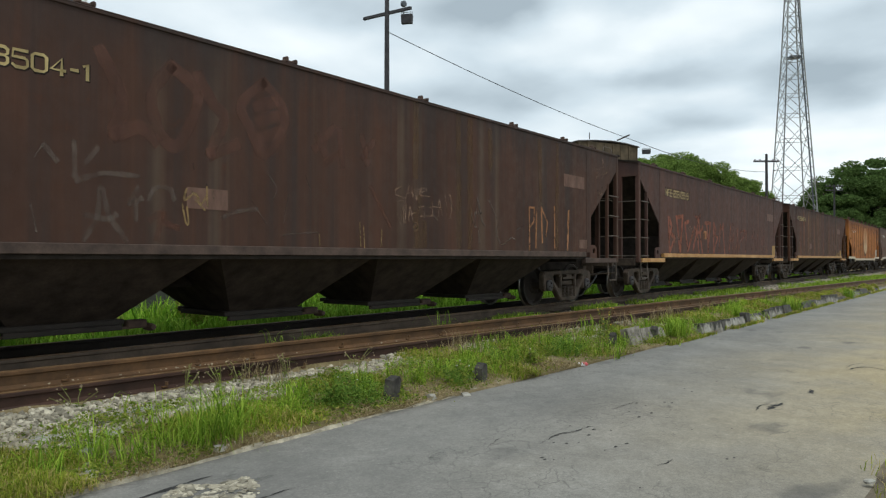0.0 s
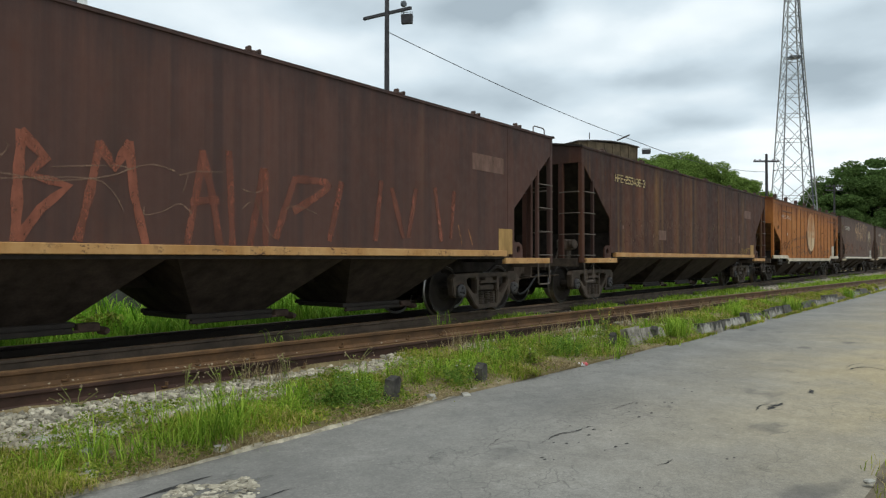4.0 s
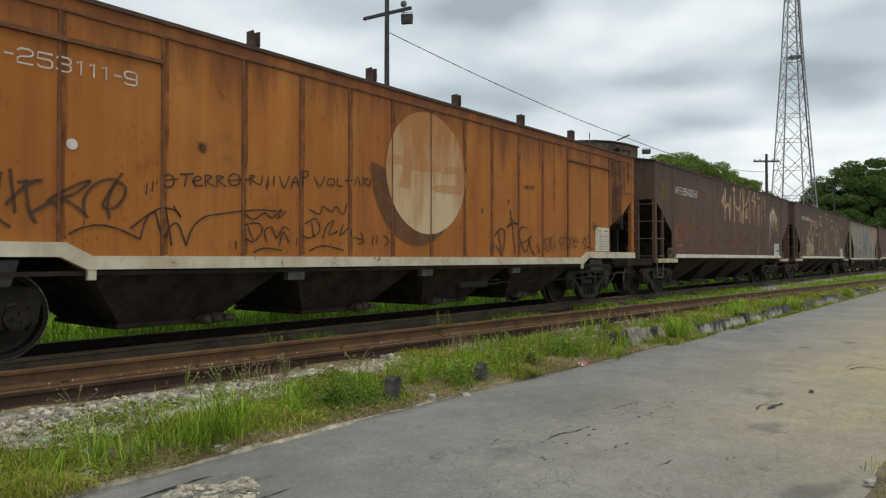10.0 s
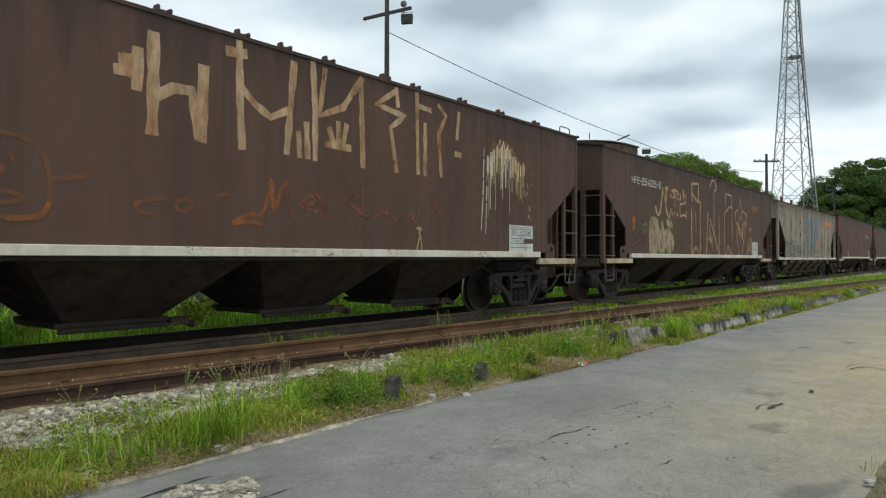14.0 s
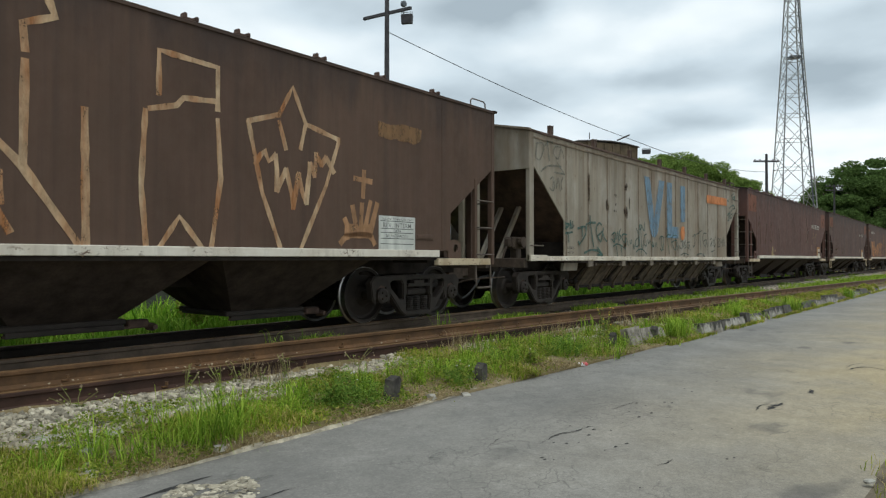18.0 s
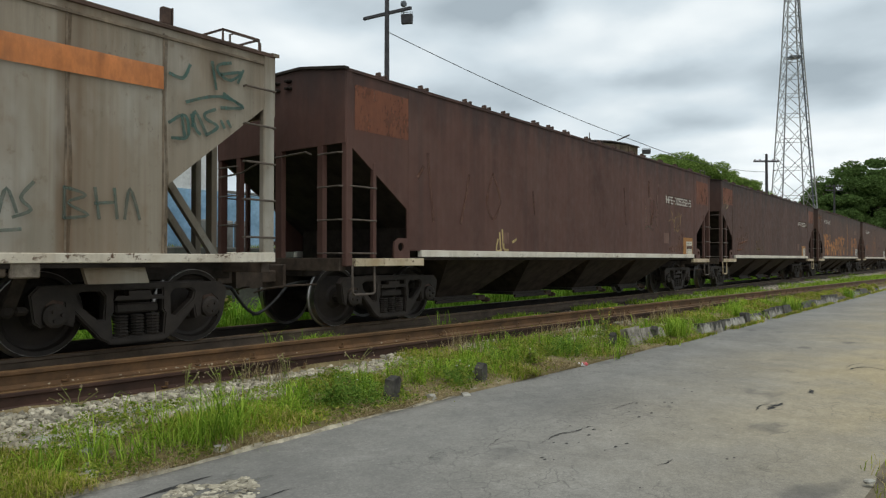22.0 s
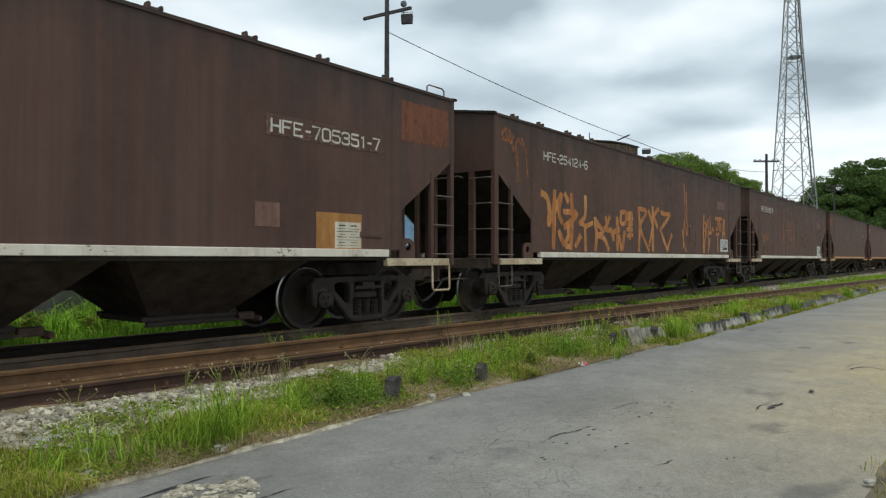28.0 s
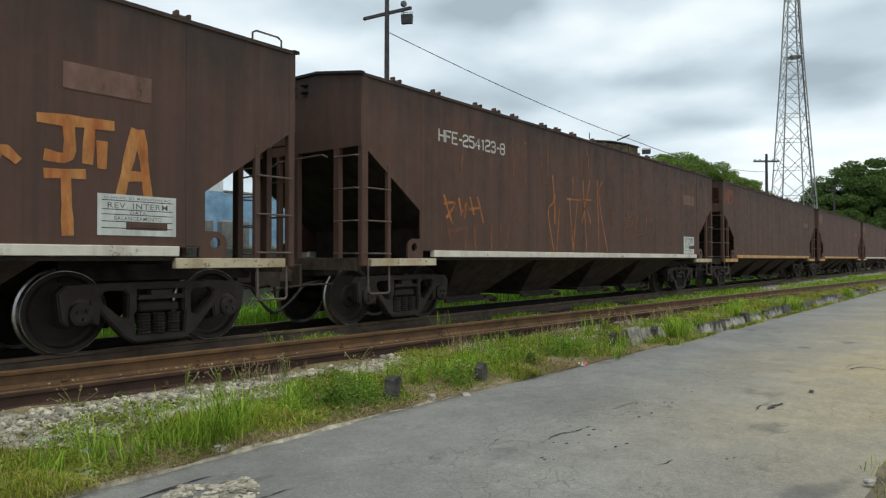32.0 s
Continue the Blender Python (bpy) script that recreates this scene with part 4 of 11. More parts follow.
            o.matrix_basis = pose(c, 0, 0)

            def drop_gate(bm):
                tube(bm, [(-0.22, -0.82, 0.27), (0.24, -0.82, 0.27)], 0.03)
                box(bm, -0.06, 0.08, -0.90, -0.74, 0.22, 0.34, 0.025)
                lathe(bm, [(-0.95, 0.03), (-0.92, 0.06), (-0.80, 0.06)], (-0.14, 0, 0.27), 10)
                box(bm, 0.12, 0.26, -0.88, -0.78, 0.23, 0.31, 0.02)
            o = part("gate_gear", shared((kind, "gategear"), drop_gate, FRAME_BROWN), FRAME_BROWN, thing, "rusty gate latch with a short shaft")
            o.matrix_basis = pose(c + (0.48, 0.42, -0.36, -0.30)[k], 0, 0)
        for x in (5.11, 7.58, 10.05):
            o = part("sill_hanger", shared((kind, "hanger"), lambda bm: prism(bm, [(-0.12, 0.855), (-0.135, 0.71), (0.115, 0.71), (0.13, 0.855)], -HW + 0.02, -HW + 0.10), HANGER_GREY), HANGER_GREY, thing, "grey hanger plate under the sill")
            o.matrix_basis = pose(x, 0, 0)
        for x in (2.68, L - 2.68):
            o = part("sill_tab", shared((kind, "tab"), lambda bm: box(bm, -0.04, 0.04, -HW - 0.03, -HW + 0.02, 0.76, 0.862, 0.006), trim), trim, thing)
            o.matrix_basis = pose(x, 0, 0)
        P("brake_rod", ("rod",), lambda bm: tube(bm, [(L - 5.1, -0.96, 0.54), (L - 3.3, -0.96, 0.53), (L - 0.72, -0.96, 0.56), (L - 0.70, -0.96, 0.84)], 0.016), FRAME, "thin brake rod along the frame")
        P("rod_link", ("link",), lambda bm: [box(bm, L - 5.5, L - 5.05, -0.98, -0.92, z, z + 0.03, 0.008) for z in (0.50, 0.57)] + [box(bm, L - 6.3, L - 5.45, -1.0, -0.8, 0.46, 0.62, 0.03)], FRAME)
    else:
        def trough(bm):
            prism(bm, [(-HW + 0.12, 0.92), (-0.88, 0.36), (0.88, 0.36), (HW - 0.12, 0.92)], 2.75, L - 2.75, axis="x")
        P("hopper_trough", ("trough",), trough, DUSTY, "long dusty brown discharge trough")
        P("trough_lip", ("lip",), lambda bm: box(bm, 2.7, L - 2.7, -0.925, -0.86, 0.325, 0.385, 0.01), DEEP_BROWN, "dark angle along the trough's foot")
        P("trough_angle", ("angle",), lambda bm: box(bm, 2.6, L - 2.6, -HW + 0.07, -HW + 0.13, 0.815, 0.845, 0.008), DUSTY)
        for k in range(14):
            def rib(bm):
                prism(bm, [(-HW + 0.085, 0.93), (-0.925, 0.37), (-0.88, 0.37), (-HW + 0.13, 0.93)], -0.035, 0.03, axis="x")
                box(bm, -0.04, 0.035, -0.955, -0.87, 0.27, 0.42, 0.022)
                box(bm, -0.045, 0.045, -HW + 0.03, -HW + 0.09, 0.80, 0.925, 0.012)
            o = part("trough_rib", shared((kind, "rib"), rib, DUSTY), DUSTY, thing)
            o.matrix_basis = pose(2.8 + k * (L - 5.6) / 13, 0, 0)
        for k in range(6):
            def hanger(bm):
                box(bm, -0.13, 0.11, -HW - 0.005, -HW + 0.05, 0.79, 0.925, 0.012)
            o = part("trough_hanger", shared((kind, "hanger"), hanger, HANGER), HANGER, thing, "taupe riveted hanger plate")
            o.matrix_basis = pose(2.49 + k * 1.68, 0, 0)

            def cam_box(bm):
                # the black sloping plate stands for the shade in the slot below the hanger
                prism(bm, [(-HW + 0.10, 0.80), (-0.99, 0.46), (-0.93, 0.46), (-HW + 0.14, 0.80)], -0.06, 0.05, axis="x")
                box(bm, -0.20, -0.06, -1.03, -0.90, 0.44, 0.52, 0.03)
                box(bm, 0.04, 0.17, -1.03, -0.90, 0.44, 0.52, 0.03)
                lathe(bm, [(-1.06, 0.03), (-1.04, 0.055), (-0.92, 0.055)], (-0.02, 0, 0.48), 10)
            o = part("gate_cam", shared((kind, "cam"), cam_box, IRON), IRON, thing, "sooty gate cam and shaft")
            o.matrix_basis = pose(2.49 + k * 1.68, 0, 0)
    for x in (S["axle"], L - S["axle"]):
        bogie(thing, x, cap, wheels, FRAME_BROWN if kind == "plain" else FRAME)

    def valve(bm):
        box(bm, 0.35, 0.75, -0.85, -0.62, 1.15, 1.38, 0.03)
        box(bm, 0.50, 0.66, -0.83, -0.66, 0.94, 1.16, 0.02)
        box(bm, 0.28, 0.40, -0.80, -0.66, 1.18, 1.36, 0.03)
        lathe(bm, [(0.75, 0.05), (0.75, 0.11), (0.92, 0.11), (0.92, 0.05)], (0, -0.74, 1.27), 10, "x")
        lathe(bm, [(-0.98, 0.05), (-0.98, 0.10), (-0.9, 0.10)], (0.5, 0, 1.28), 10, "y")
        tube(bm, [(0.3, -0.72, 1.2), (0.2, -0.72, 1.05), (0.18, -0.7, 0.92)], 0.02)
    if paint in (PAINT_C, PAINT_G):
        P("brake_valve", ("valve",), valve, FRAME_BROWN, "grey brake valve on the end platform")
    if kind == "ribbed":
        brake_gear(thing, L + 0.20, -0.95, 1.92, FRAME)
    elif paint in (PAINT_C, PAINT_G):
        brake_gear(thing, -0.20, 0.92, 1.62, FRAME_BROWN)
    return thing, wheels


FRAME_BROWN = plain("rusty_cast_iron", (0.070, 0.050, 0.036), 0.75, 0.0, 0.4, 6, 0.4)
# for slope sheets, bulkheads and trough lip, darker than the side paint
DEEP_BROWN = plain("deep_brown", (0.033, 0.026, 0.022), 0.85, 0.0, 0.4, 4, 0.4, spec=0.2)
STEP_CREAM = chipped("stained_cream_paint", (0.36, 0.27, 0.16), (0.56, 0.47, 0.33), (0.09, 0.05, 0.03), 0.07)
CAP_GREY = plain("greasy_grey_cap", (0.060, 0.055, 0.056), 0.55, 0.1, 0.3, 12, 0.3)
RUST_DARK = plain("dark_rust", (0.075, 0.045, 0.033), 0.85, 0.0, 0.4, 4, 0.4)
PAINT_A = car_paint("brown_runs", (0.074, 0.038, 0.026), (0.044, 0.032, 0.028), (0.112, 0.050, 0.030), 0.8, 0.45, 1.0, gap=0.06, band=0.8, top_dark=3.52, ochre=(0.115, 0.080, 0.055))
PAINT_B = car_paint("red_brown", (0.106, 0.056, 0.044), (0.050, 0.033, 0.030), (0.125, 0.055, 0.038), 0.6, 0.45, 7.0, gap=0.03, top_dark=3.58, ochre=(0.120, 0.064, 0.044))
PAINT_C = car_paint("rusted_brown", (0.064, 0.029, 0.021), (0.034, 0.021, 0.018), (0.130, 0.050, 0.024), 0.7, 0.5, 13.0, gap=0.03, band=0.8, top_dark=3.5, ochre=(0.19, 0.098, 0.034),
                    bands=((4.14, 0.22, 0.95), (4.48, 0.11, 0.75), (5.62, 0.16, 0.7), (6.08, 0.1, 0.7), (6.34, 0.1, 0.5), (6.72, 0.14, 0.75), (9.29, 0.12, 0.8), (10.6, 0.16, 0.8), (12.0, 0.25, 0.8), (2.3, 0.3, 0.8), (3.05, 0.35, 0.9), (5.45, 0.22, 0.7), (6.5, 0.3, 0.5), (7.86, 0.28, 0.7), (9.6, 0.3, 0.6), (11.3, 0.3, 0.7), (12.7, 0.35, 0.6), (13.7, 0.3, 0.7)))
PAINT_D = car_paint("orange_ochre", (0.47, 0.170, 0.034), (0.13, 0.046, 0.019), (0.21, 0.060, 0.018), 0.35, 0.55, 19.0, light=(0.50, 0.215, 0.055), pits=0.95, top_dark=3.42, ochre=(0.28, 0.094, 0.026))
PAINT_E = car_paint("oxide_brown", (0.121, 0.073, 0.052), (0.056, 0.039, 0.033), (0.13, 0.074, 0.057), 0.4, 0.25, 23.0, top_dark=3.62)
PAINT_F = car_paint("oxide_brown_clean", (0.111, 0.070, 0.049), (0.054, 0.038, 0.031), (0.112, 0.065, 0.05), 0.4, 0.2, 29.0, top_dark=3.62)
PAINT_G = car_paint("weathered_grey", (0.332, 0.296, 0.234), (0.135, 0.105, 0.072), (0.20, 0.142, 0.092), 0.5, 0.75, 31.0, light=(0.50, 0.49, 0.44), pits=0.35, top_dark=3.55, gap=0.03, ochre=(0.150, 0.102, 0.064),
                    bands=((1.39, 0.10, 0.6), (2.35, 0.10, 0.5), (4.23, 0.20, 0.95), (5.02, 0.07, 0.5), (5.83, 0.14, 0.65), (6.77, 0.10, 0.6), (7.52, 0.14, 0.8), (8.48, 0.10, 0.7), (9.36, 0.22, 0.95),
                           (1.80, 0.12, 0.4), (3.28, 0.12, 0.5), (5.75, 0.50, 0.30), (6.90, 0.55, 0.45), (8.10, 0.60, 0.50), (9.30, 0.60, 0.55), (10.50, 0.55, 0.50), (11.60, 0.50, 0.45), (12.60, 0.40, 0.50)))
PAINT_H = car_paint("plum_brown", (0.112, 0.057, 0.045), (0.052, 0.034, 0.030), (0.150, 0.080, 0.062), 0.4, 0.5, 37.0, light=(0.135, 0.080, 0.064), top_dark=3.62)
PAINT_I = car_paint("dark_brown", (0.110, 0.062, 0.046), (0.045, 0.033, 0.029), (0.13, 0.072, 0.05), 0.5, 0.3, 43.0, top_dark=3.62)
PAINT_J = car_paint("greyed_brown", (0.104, 0.058, 0.046), (0.046, 0.036, 0.033), (0.115, 0.068, 0.053), 0.5, 0.3, 53.0, top_dark=3.62)
PAINT_K = car_paint("dusky_brown", (0.108, 0.061, 0.046), (0.048, 0.036, 0.031), (0.120, 0.068, 0.050), 0.5, 0.35, 59.0, top_dark=3.5)

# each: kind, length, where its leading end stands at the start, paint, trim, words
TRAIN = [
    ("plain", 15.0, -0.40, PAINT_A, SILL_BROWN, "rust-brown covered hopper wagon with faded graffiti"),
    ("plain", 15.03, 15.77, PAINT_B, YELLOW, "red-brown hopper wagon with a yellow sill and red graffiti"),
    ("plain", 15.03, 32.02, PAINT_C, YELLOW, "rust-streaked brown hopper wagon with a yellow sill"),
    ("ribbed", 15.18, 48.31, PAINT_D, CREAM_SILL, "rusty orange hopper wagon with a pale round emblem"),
    ("tall", 15.0, 64.82, PAINT_E, WHITE, "brown hopper wagon with a white sill and tall pale graffiti"),
    ("tall", 15.0, 81.02, PAINT_F, WHITE, "brown hopper wagon with a white sill and outlined graffiti"),
    ("grey", 13.5, 97.16, PAINT_G, WHITE_CHIPPED, "weathered grey ribbed hopper wagon with blue and orange marks"),
    ("tall", 15.0, 111.80, PAINT_H, WHITE, "plum-brown hopper wagon with a white sill and bare orange patch"),
    ("tall", 14.93, 127.97, PAINT_J, WHITE, "plum-brown hopper wagon with a scrubbed orange patch"),
    ("tall", 14.93, 144.03, PAINT_K, WHITE, "brown hopper wagon with orange angular graffiti"),
    ("tall", 14.93, 160.09, PAINT_I, WHITE, "brown hopper wagon with thin orange graffiti"),
    ("tall", 14.95, 176.15, PAINT_I, YELLOW, "brown hopper wagon with a yellow sill and orange corner"),
    ("tall", 14.95, 192.2, PAINT_H, YELLOW, "brown hopper wagon with a worn yellow sill"),
    ("tall", 14.95, 208.3, PAINT_H, WHITE, "brown hopper wagon with a pale sill"),
    ("tall", 14.95, 224.4, PAINT_I, WHITE, "dark brown hopper wagon with a pale sill"),
]
SPEED = 4.80
CARS, WHEELSETS = [], []
for kind, L, x0, paint, trim, words in TRAIN:
    car, ws = wagon(kind, L, paint, trim, words, cap=CAP_GREY if kind == "plain" else FRAME)
    car.matrix_basis = pose(x0, TRACK, 0)
    CARS.append(car)
    WHEELSETS += ws

# ---- trackside: kerb, stubs, stones, plants ----
def foliage(name, stops, rough=0.6):
    m, nt, b, co = material(name, max(rough, 0.75), 0, 0.10)
    geo = nt.nodes.new("ShaderNodeNewGeometry")
    c = ramp_node(nt, geo.outputs["Random Per Island"], stops)
    big = noise_node(nt, co, 0.9, 4, 0.6)
    c = mixc(nt, 0.75, c, ramp_node(nt, big, [(0.3, grey(0.6)), (0.7, grey(1.25))]), "MULTIPLY")
    nt.links.new(c, b.inputs["Base Color"])
    tr = nt.nodes.new("ShaderNodeBsdfTranslucent")
    nt.links.new(c, tr.inputs[0])
    mx = nt.nodes.new("ShaderNodeMixShader")
    mx.inputs[0].default_value = 0.3
    out = nt.nodes["Material Output"]
    nt.links.new(b.outputs[0], mx.inputs[1])
    nt.links.new(tr.outputs[0], mx.inputs[2])
    nt.links.new(mx.outputs[0], out.inputs[0])
    return m


GRASS = foliage("verge_grass", [(0.0, (0.12, 0.17, 0.016)), (0.3, (0.25, 0.32, 0.030)), (0.6, (0.38, 0.43, 0.052)), (0.76, (0.42, 0.35, 0.10)), (1.0, (0.52, 0.41, 0.19))])
LUSH = foliage("lush_grass", [(0.0, (0.11, 0.21, 0.02)), (0.5, (0.25, 0.40, 0.036)), (1.0, (0.42, 0.54, 0.08))])
MEADOW = foliage("meadow_blades", [(0.0, (0.11, 0.26, 0.02)), (0.5, (0.26, 0.48, 0.04)), (1.0, (0.45, 0.62, 0.09))])
BUSH = foliage("bushy_weed_leaves", [(0.0, (0.08, 0.16, 0.026)), (0.5, (0.17, 0.29, 0.045)), (1.0, (0.30, 0.42, 0.085))])
WEED = foliage("weed_leaves", [(0.0, (0.11, 0.18, 0.022)), (0.5, (0.20, 0.27, 0.035)), (0.85, (0.33, 0.36, 0.065)), (1.0, (0.40, 0.31, 0.12))])
STRAW = foliage("dead_straw", [(0.0, (0.20, 0.15, 0.07)), (0.5, (0.36, 0.28, 0.14)), (1.0, (0.52, 0.43, 0.26))], 0.85)
rg = np.random.default_rng(5)


def blades(xs, ys, zs, length, width, lean=0.45):
    """Bent grass blades, two faces each."""
    n = len(xs)
    a = rg.uniform(0, 2 * np.pi, n)
    d = np.stack([np.cos(a), np.sin(a), np.zeros(n)], 1)
    side = np.stack([-np.sin(a), np.cos(a), np.zeros(n)], 1) * (width * rg.uniform(0.6, 1.4, n))[:, None]
    k = rg.uniform(0.1, 1.0, n) * lean
    base = np.stack([xs, ys, zs], 1)
    up = np.array([0, 0, 1.0])
    mid = base + d * (length * k * 0.35)[:, None] + up * (length * 0.6)[:, None]
    tip = base + d * (length * k * 1.1)[:, None] + up * (length * (1 - 0.35 * k))[:, None]
    if lean > 1:
        # long blades arch over and hang
        top = base + d * (length * k * 0.62)[:, None] + up * (length * (0.86 - 0.22 * k))[:, None]
        tip = base + d * (length * k * 0.98)[:, None] + up * (length * (1.0 - 0.62 * k))[:, None]
        v = np.stack([base - side, base + side, mid + side * 0.9, mid - side * 0.9, top + side * 0.6, top - side * 0.6, tip], 1).reshape(-1, 3)
        i = np.arange(n) * 7
        faces = np.stack([i, i + 1, i + 2, i + 3], 1).tolist() + np.stack([i + 3, i + 2, i + 4, i + 5], 1).tolist() + np.stack([i + 5, i + 4, i + 6], 1).tolist()
        return v.tolist(), faces
    v = np.stack([base - side, base + side, mid + side * 0.8, mid - side * 0.8, tip], 1).reshape(-1, 3)
    i = np.arange(n) * 5
    faces = np.stack([i, i + 1, i + 2, i + 3], 1).tolist() + np.stack([i + 3, i + 2, i + 4], 1).tolist()
    return v.tolist(), faces


def leaves(c, size, flat=0.6):
    """Loose leaf quads about the places c."""
    n = len(c)
    u = rg.normal(size=(n, 3)) * np.array([1, 1, flat])
    u /= np.linalg.norm(u, axis=1)[:, None]
    w = np.cross(u, rg.normal(size=(n, 3)))
    w /= np.linalg.norm(w, axis=1)[:, None]
    s = (size * rg.uniform(0.6, 1.4, n))[:, None]
    v = np.stack([c - u * s, c + w * s * 0.55, c + u * s, c - w * s * 0.55], 1).reshape(-1, 3)
    i = np.arange(n) * 4
    return v.tolist(), np.stack([i, i + 1, i + 2, i + 3], 1).tolist()


def field(x, y, s, seed):
    return np.array([noise.noise((a * s, b * s, seed)) for a, b in zip(x, y)])


def edge_of(x):
    return np.array([road_edge(a) for a in x])


def ground_of(x, y):
    return np.array([ground_z(a, b) for a, b in zip(x, y)])


def verge_grass():
    # sward near the eye, thinner with distance
    n = 270000
    x = 0.2 + 60 * rg.uniform(0, 1, n) ** 2.1
    e = edge_of(x)
    line = 6.72 - 0.0733 * x
    top = np.where(x < 6.5, 5.65, line - 0.16)
    y = e + 0.02 + rg.uniform(0, 1, n) ** 1.1 * (top - e)
    f = field(x, y, 0.9, 1.0) + 0.5 * field(x, y, 3.1, 2.0)
    bare = np.clip((y - 4.9 - 0.09 * x) / 0.25, 0, 1) * np.clip((6.0 - x) / 1.5, 0, 1)
    near = np.clip((0.24 - (y - e)) / 0.24, 0, 1) * np.where(x < 7, 0.55, 0.35)
    worn = np.exp(-((x - 4.7) / 0.9) ** 2) * np.clip((0.42 - (y - e)) / 0.3, 0, 1) * 0.5
    strip = np.clip((0.55 - (y - e)) / 0.35, 0, 1) * 0.30 * (0.6 + 1.4 * np.clip(field(x, y, 0.7, 19.0), -0.3, 1))
    keep = f > 0.04 + bare * 0.75 + near + worn + strip + rg.uniform(-0.30, 0.30, n)
    x, y, f = x[keep], y[keep], f[keep]
    ln = rg.uniform(0.018, 0.07, len(x)) * (1 + 2.6 * np.clip(f - 0.1, 0, 1)) * (1 + x * 0.006)
    v, fc = blades(x, y, ground_of(x, y) - 0.01, ln, 0.0016 + 0.00042 * x, 1.5)
    heap("verge_grass", v, fc, GRASS, "patchy green and straw-dry verge grass", "grass")
    # dead straw lying flat
    n = 34000
    x = 0.3 + 16 * rg.uniform(0, 1, n) ** 1.7
    e = edge_of(x)
    y = e + 0.01 + rg.uniform(0, 1, n) ** 1.3 * (np.minimum(5.7, 6.4 - 0.0733 * x) - e)
    keep = field(x, y, 1.7, 61.0) > rg.uniform(-0.25, 0.35, n)
    x, y = x[keep], y[keep]
    g0 = ground_of(x, y)
    v, fc = blades(x, y, g0, rg.uniform(0.08, 0.24, len(x)), 0.0016 + 0.0003 * x, 1.0)
    v = np.array(v)
    v[:, 2] = np.repeat(g0, 5) + 0.006 + (v[:, 2] - np.repeat(g0, 5)) * 0.22
    heap("dry_straw", v.tolist(), fc, STRAW, "dead straw lying over the verge", "grass")
    # tall tufts
    xs, ys, ls = [], [], []
    for k in range(90):
        tx = 0.6 + 22 * rg.uniform() ** 1.8
        ty = rg.uniform(road_edge(tx) + 0.15, siding(tx) - 0.2)
        if ty > 4.75 + 0.08 * tx and tx < 7.5:
            continue
        m = int(rg.integers(16, 60))
        r = rg.uniform(0.04, 0.16)
        xs += list(tx + rg.normal(0, r, m))
        ys += list(ty + rg.normal(0, r, m))
        ls += list(rg.uniform(0.14, 0.34, m) * rg.uniform(0.5, 1.25))
    for tx, ty, m, h in ((2.95, 4.62, 150, 0.40), (3.15, 4.66, 170, 0.44), (2.75, 4.75, 110, 0.34), (3.35, 4.75, 120, 0.36), (2.25, 4.85, 120, 0.30), (1.95, 4.75, 90, 0.26), (2.45, 4.65, 90, 0.26), (3.55, 4.95, 110, 0.30),
                         (4.15, 5.0, 120, 0.30), (4.35, 5.15, 120, 0.28), (3.95, 4.75, 80, 0.24), (4.95, 4.95, 150, 0.30), (5.15, 5.1, 120, 0.26), (5.85, 4.95, 140, 0.30), (6.25, 5.0, 140, 0.30), (6.6, 4.75, 130, 0.26), (7.0, 5.1, 120, 0.28), (7.5, 4.9, 100, 0.24),
                         (3.05, 5.35, 22, 0.30), (2.85, 5.45, 8, 0.42), (5.3, 6.75, 26, 0.36), (5.75, 6.7, 12, 0.3), (8.4, 6.6, 22, 0.42), (9.0, 4.75, 110, 0.3), (9.6, 4.8, 110, 0.3), (10.9, 5.35, 60, 0.42), (12.6, 5.1, 40, 0.3), (12.25, 4.34, 240, 0.42), (12.5, 4.36, 220, 0.38), (12.75, 4.5, 160, 0.34), (20.7, 4.1, 200, 0.4), (28.7, 3.85, 200, 0.4), (14.4, 4.6, 120, 0.3), (16.9, 4.5, 140, 0.3), (10.4, 4.55, 80, 0.3)):
        m, h = int(m * 0.62), h * 1.18
        xs += list(tx + rg.normal(0, 0.06, m))
        ys += list(ty + rg.normal(0, 0.08, m))
        ls += list(rg.uniform(0.35, 1.15, m) * h)
    xs, ys, ls = np.array(xs), np.array(ys), np.array(ls)
    v, fc = blades(xs, ys, ground_of(xs, ys) - 0.01, ls, 0.0029 + 0.00018 * xs, 1.55)
    heap("tall_grass", v, fc, LUSH, "tufts of tall bright green grass along the track", "grass")
    # broad-leaved weeds
    cs = []
    for tx, ty, r, m in ((6.15, 4.75, 0.2, 700), (5.6, 4.9, 0.3, 800), (8.2, 5.0, 0.35, 900), (9.5, 5.1, 0.3, 800), (3.7, 4.85, 0.2, 500), (2.1, 5.1, 0.16, 400), (2.35, 5.25, 0.12, 260), (10.6, 4.8, 0.25, 600), (7.2, 4.9, 0.3, 800)):
        c = np.stack([tx + rg.normal(0, r, m), ty + rg.normal(0, r * 0.8, m), np.zeros(m)], 1)
        c[:, 2] = ground_of(c[:, 0], c[:, 1]) + np.abs(rg.normal(0.0, 0.09, m)) + 0.01
        cs.append(c)
    n = 110000
    x = 0.3 + 18 * rg.uniform(0, 1, n) ** 1.7
    e = edge_of(x)
    y = e + 0.05 + rg.uniform(0, 1, n) * (np.minimum(5.7, 6.5 - 0.0733 * x) - e)
    hill = field(x, y, 1.3, 7.0) + 0.5 * field(x, y, 4.0, 9.0)
    keep = hill > rg.uniform(-0.2, 0.35, n)
    x, y, hill = x[keep], y[keep], hill[keep]
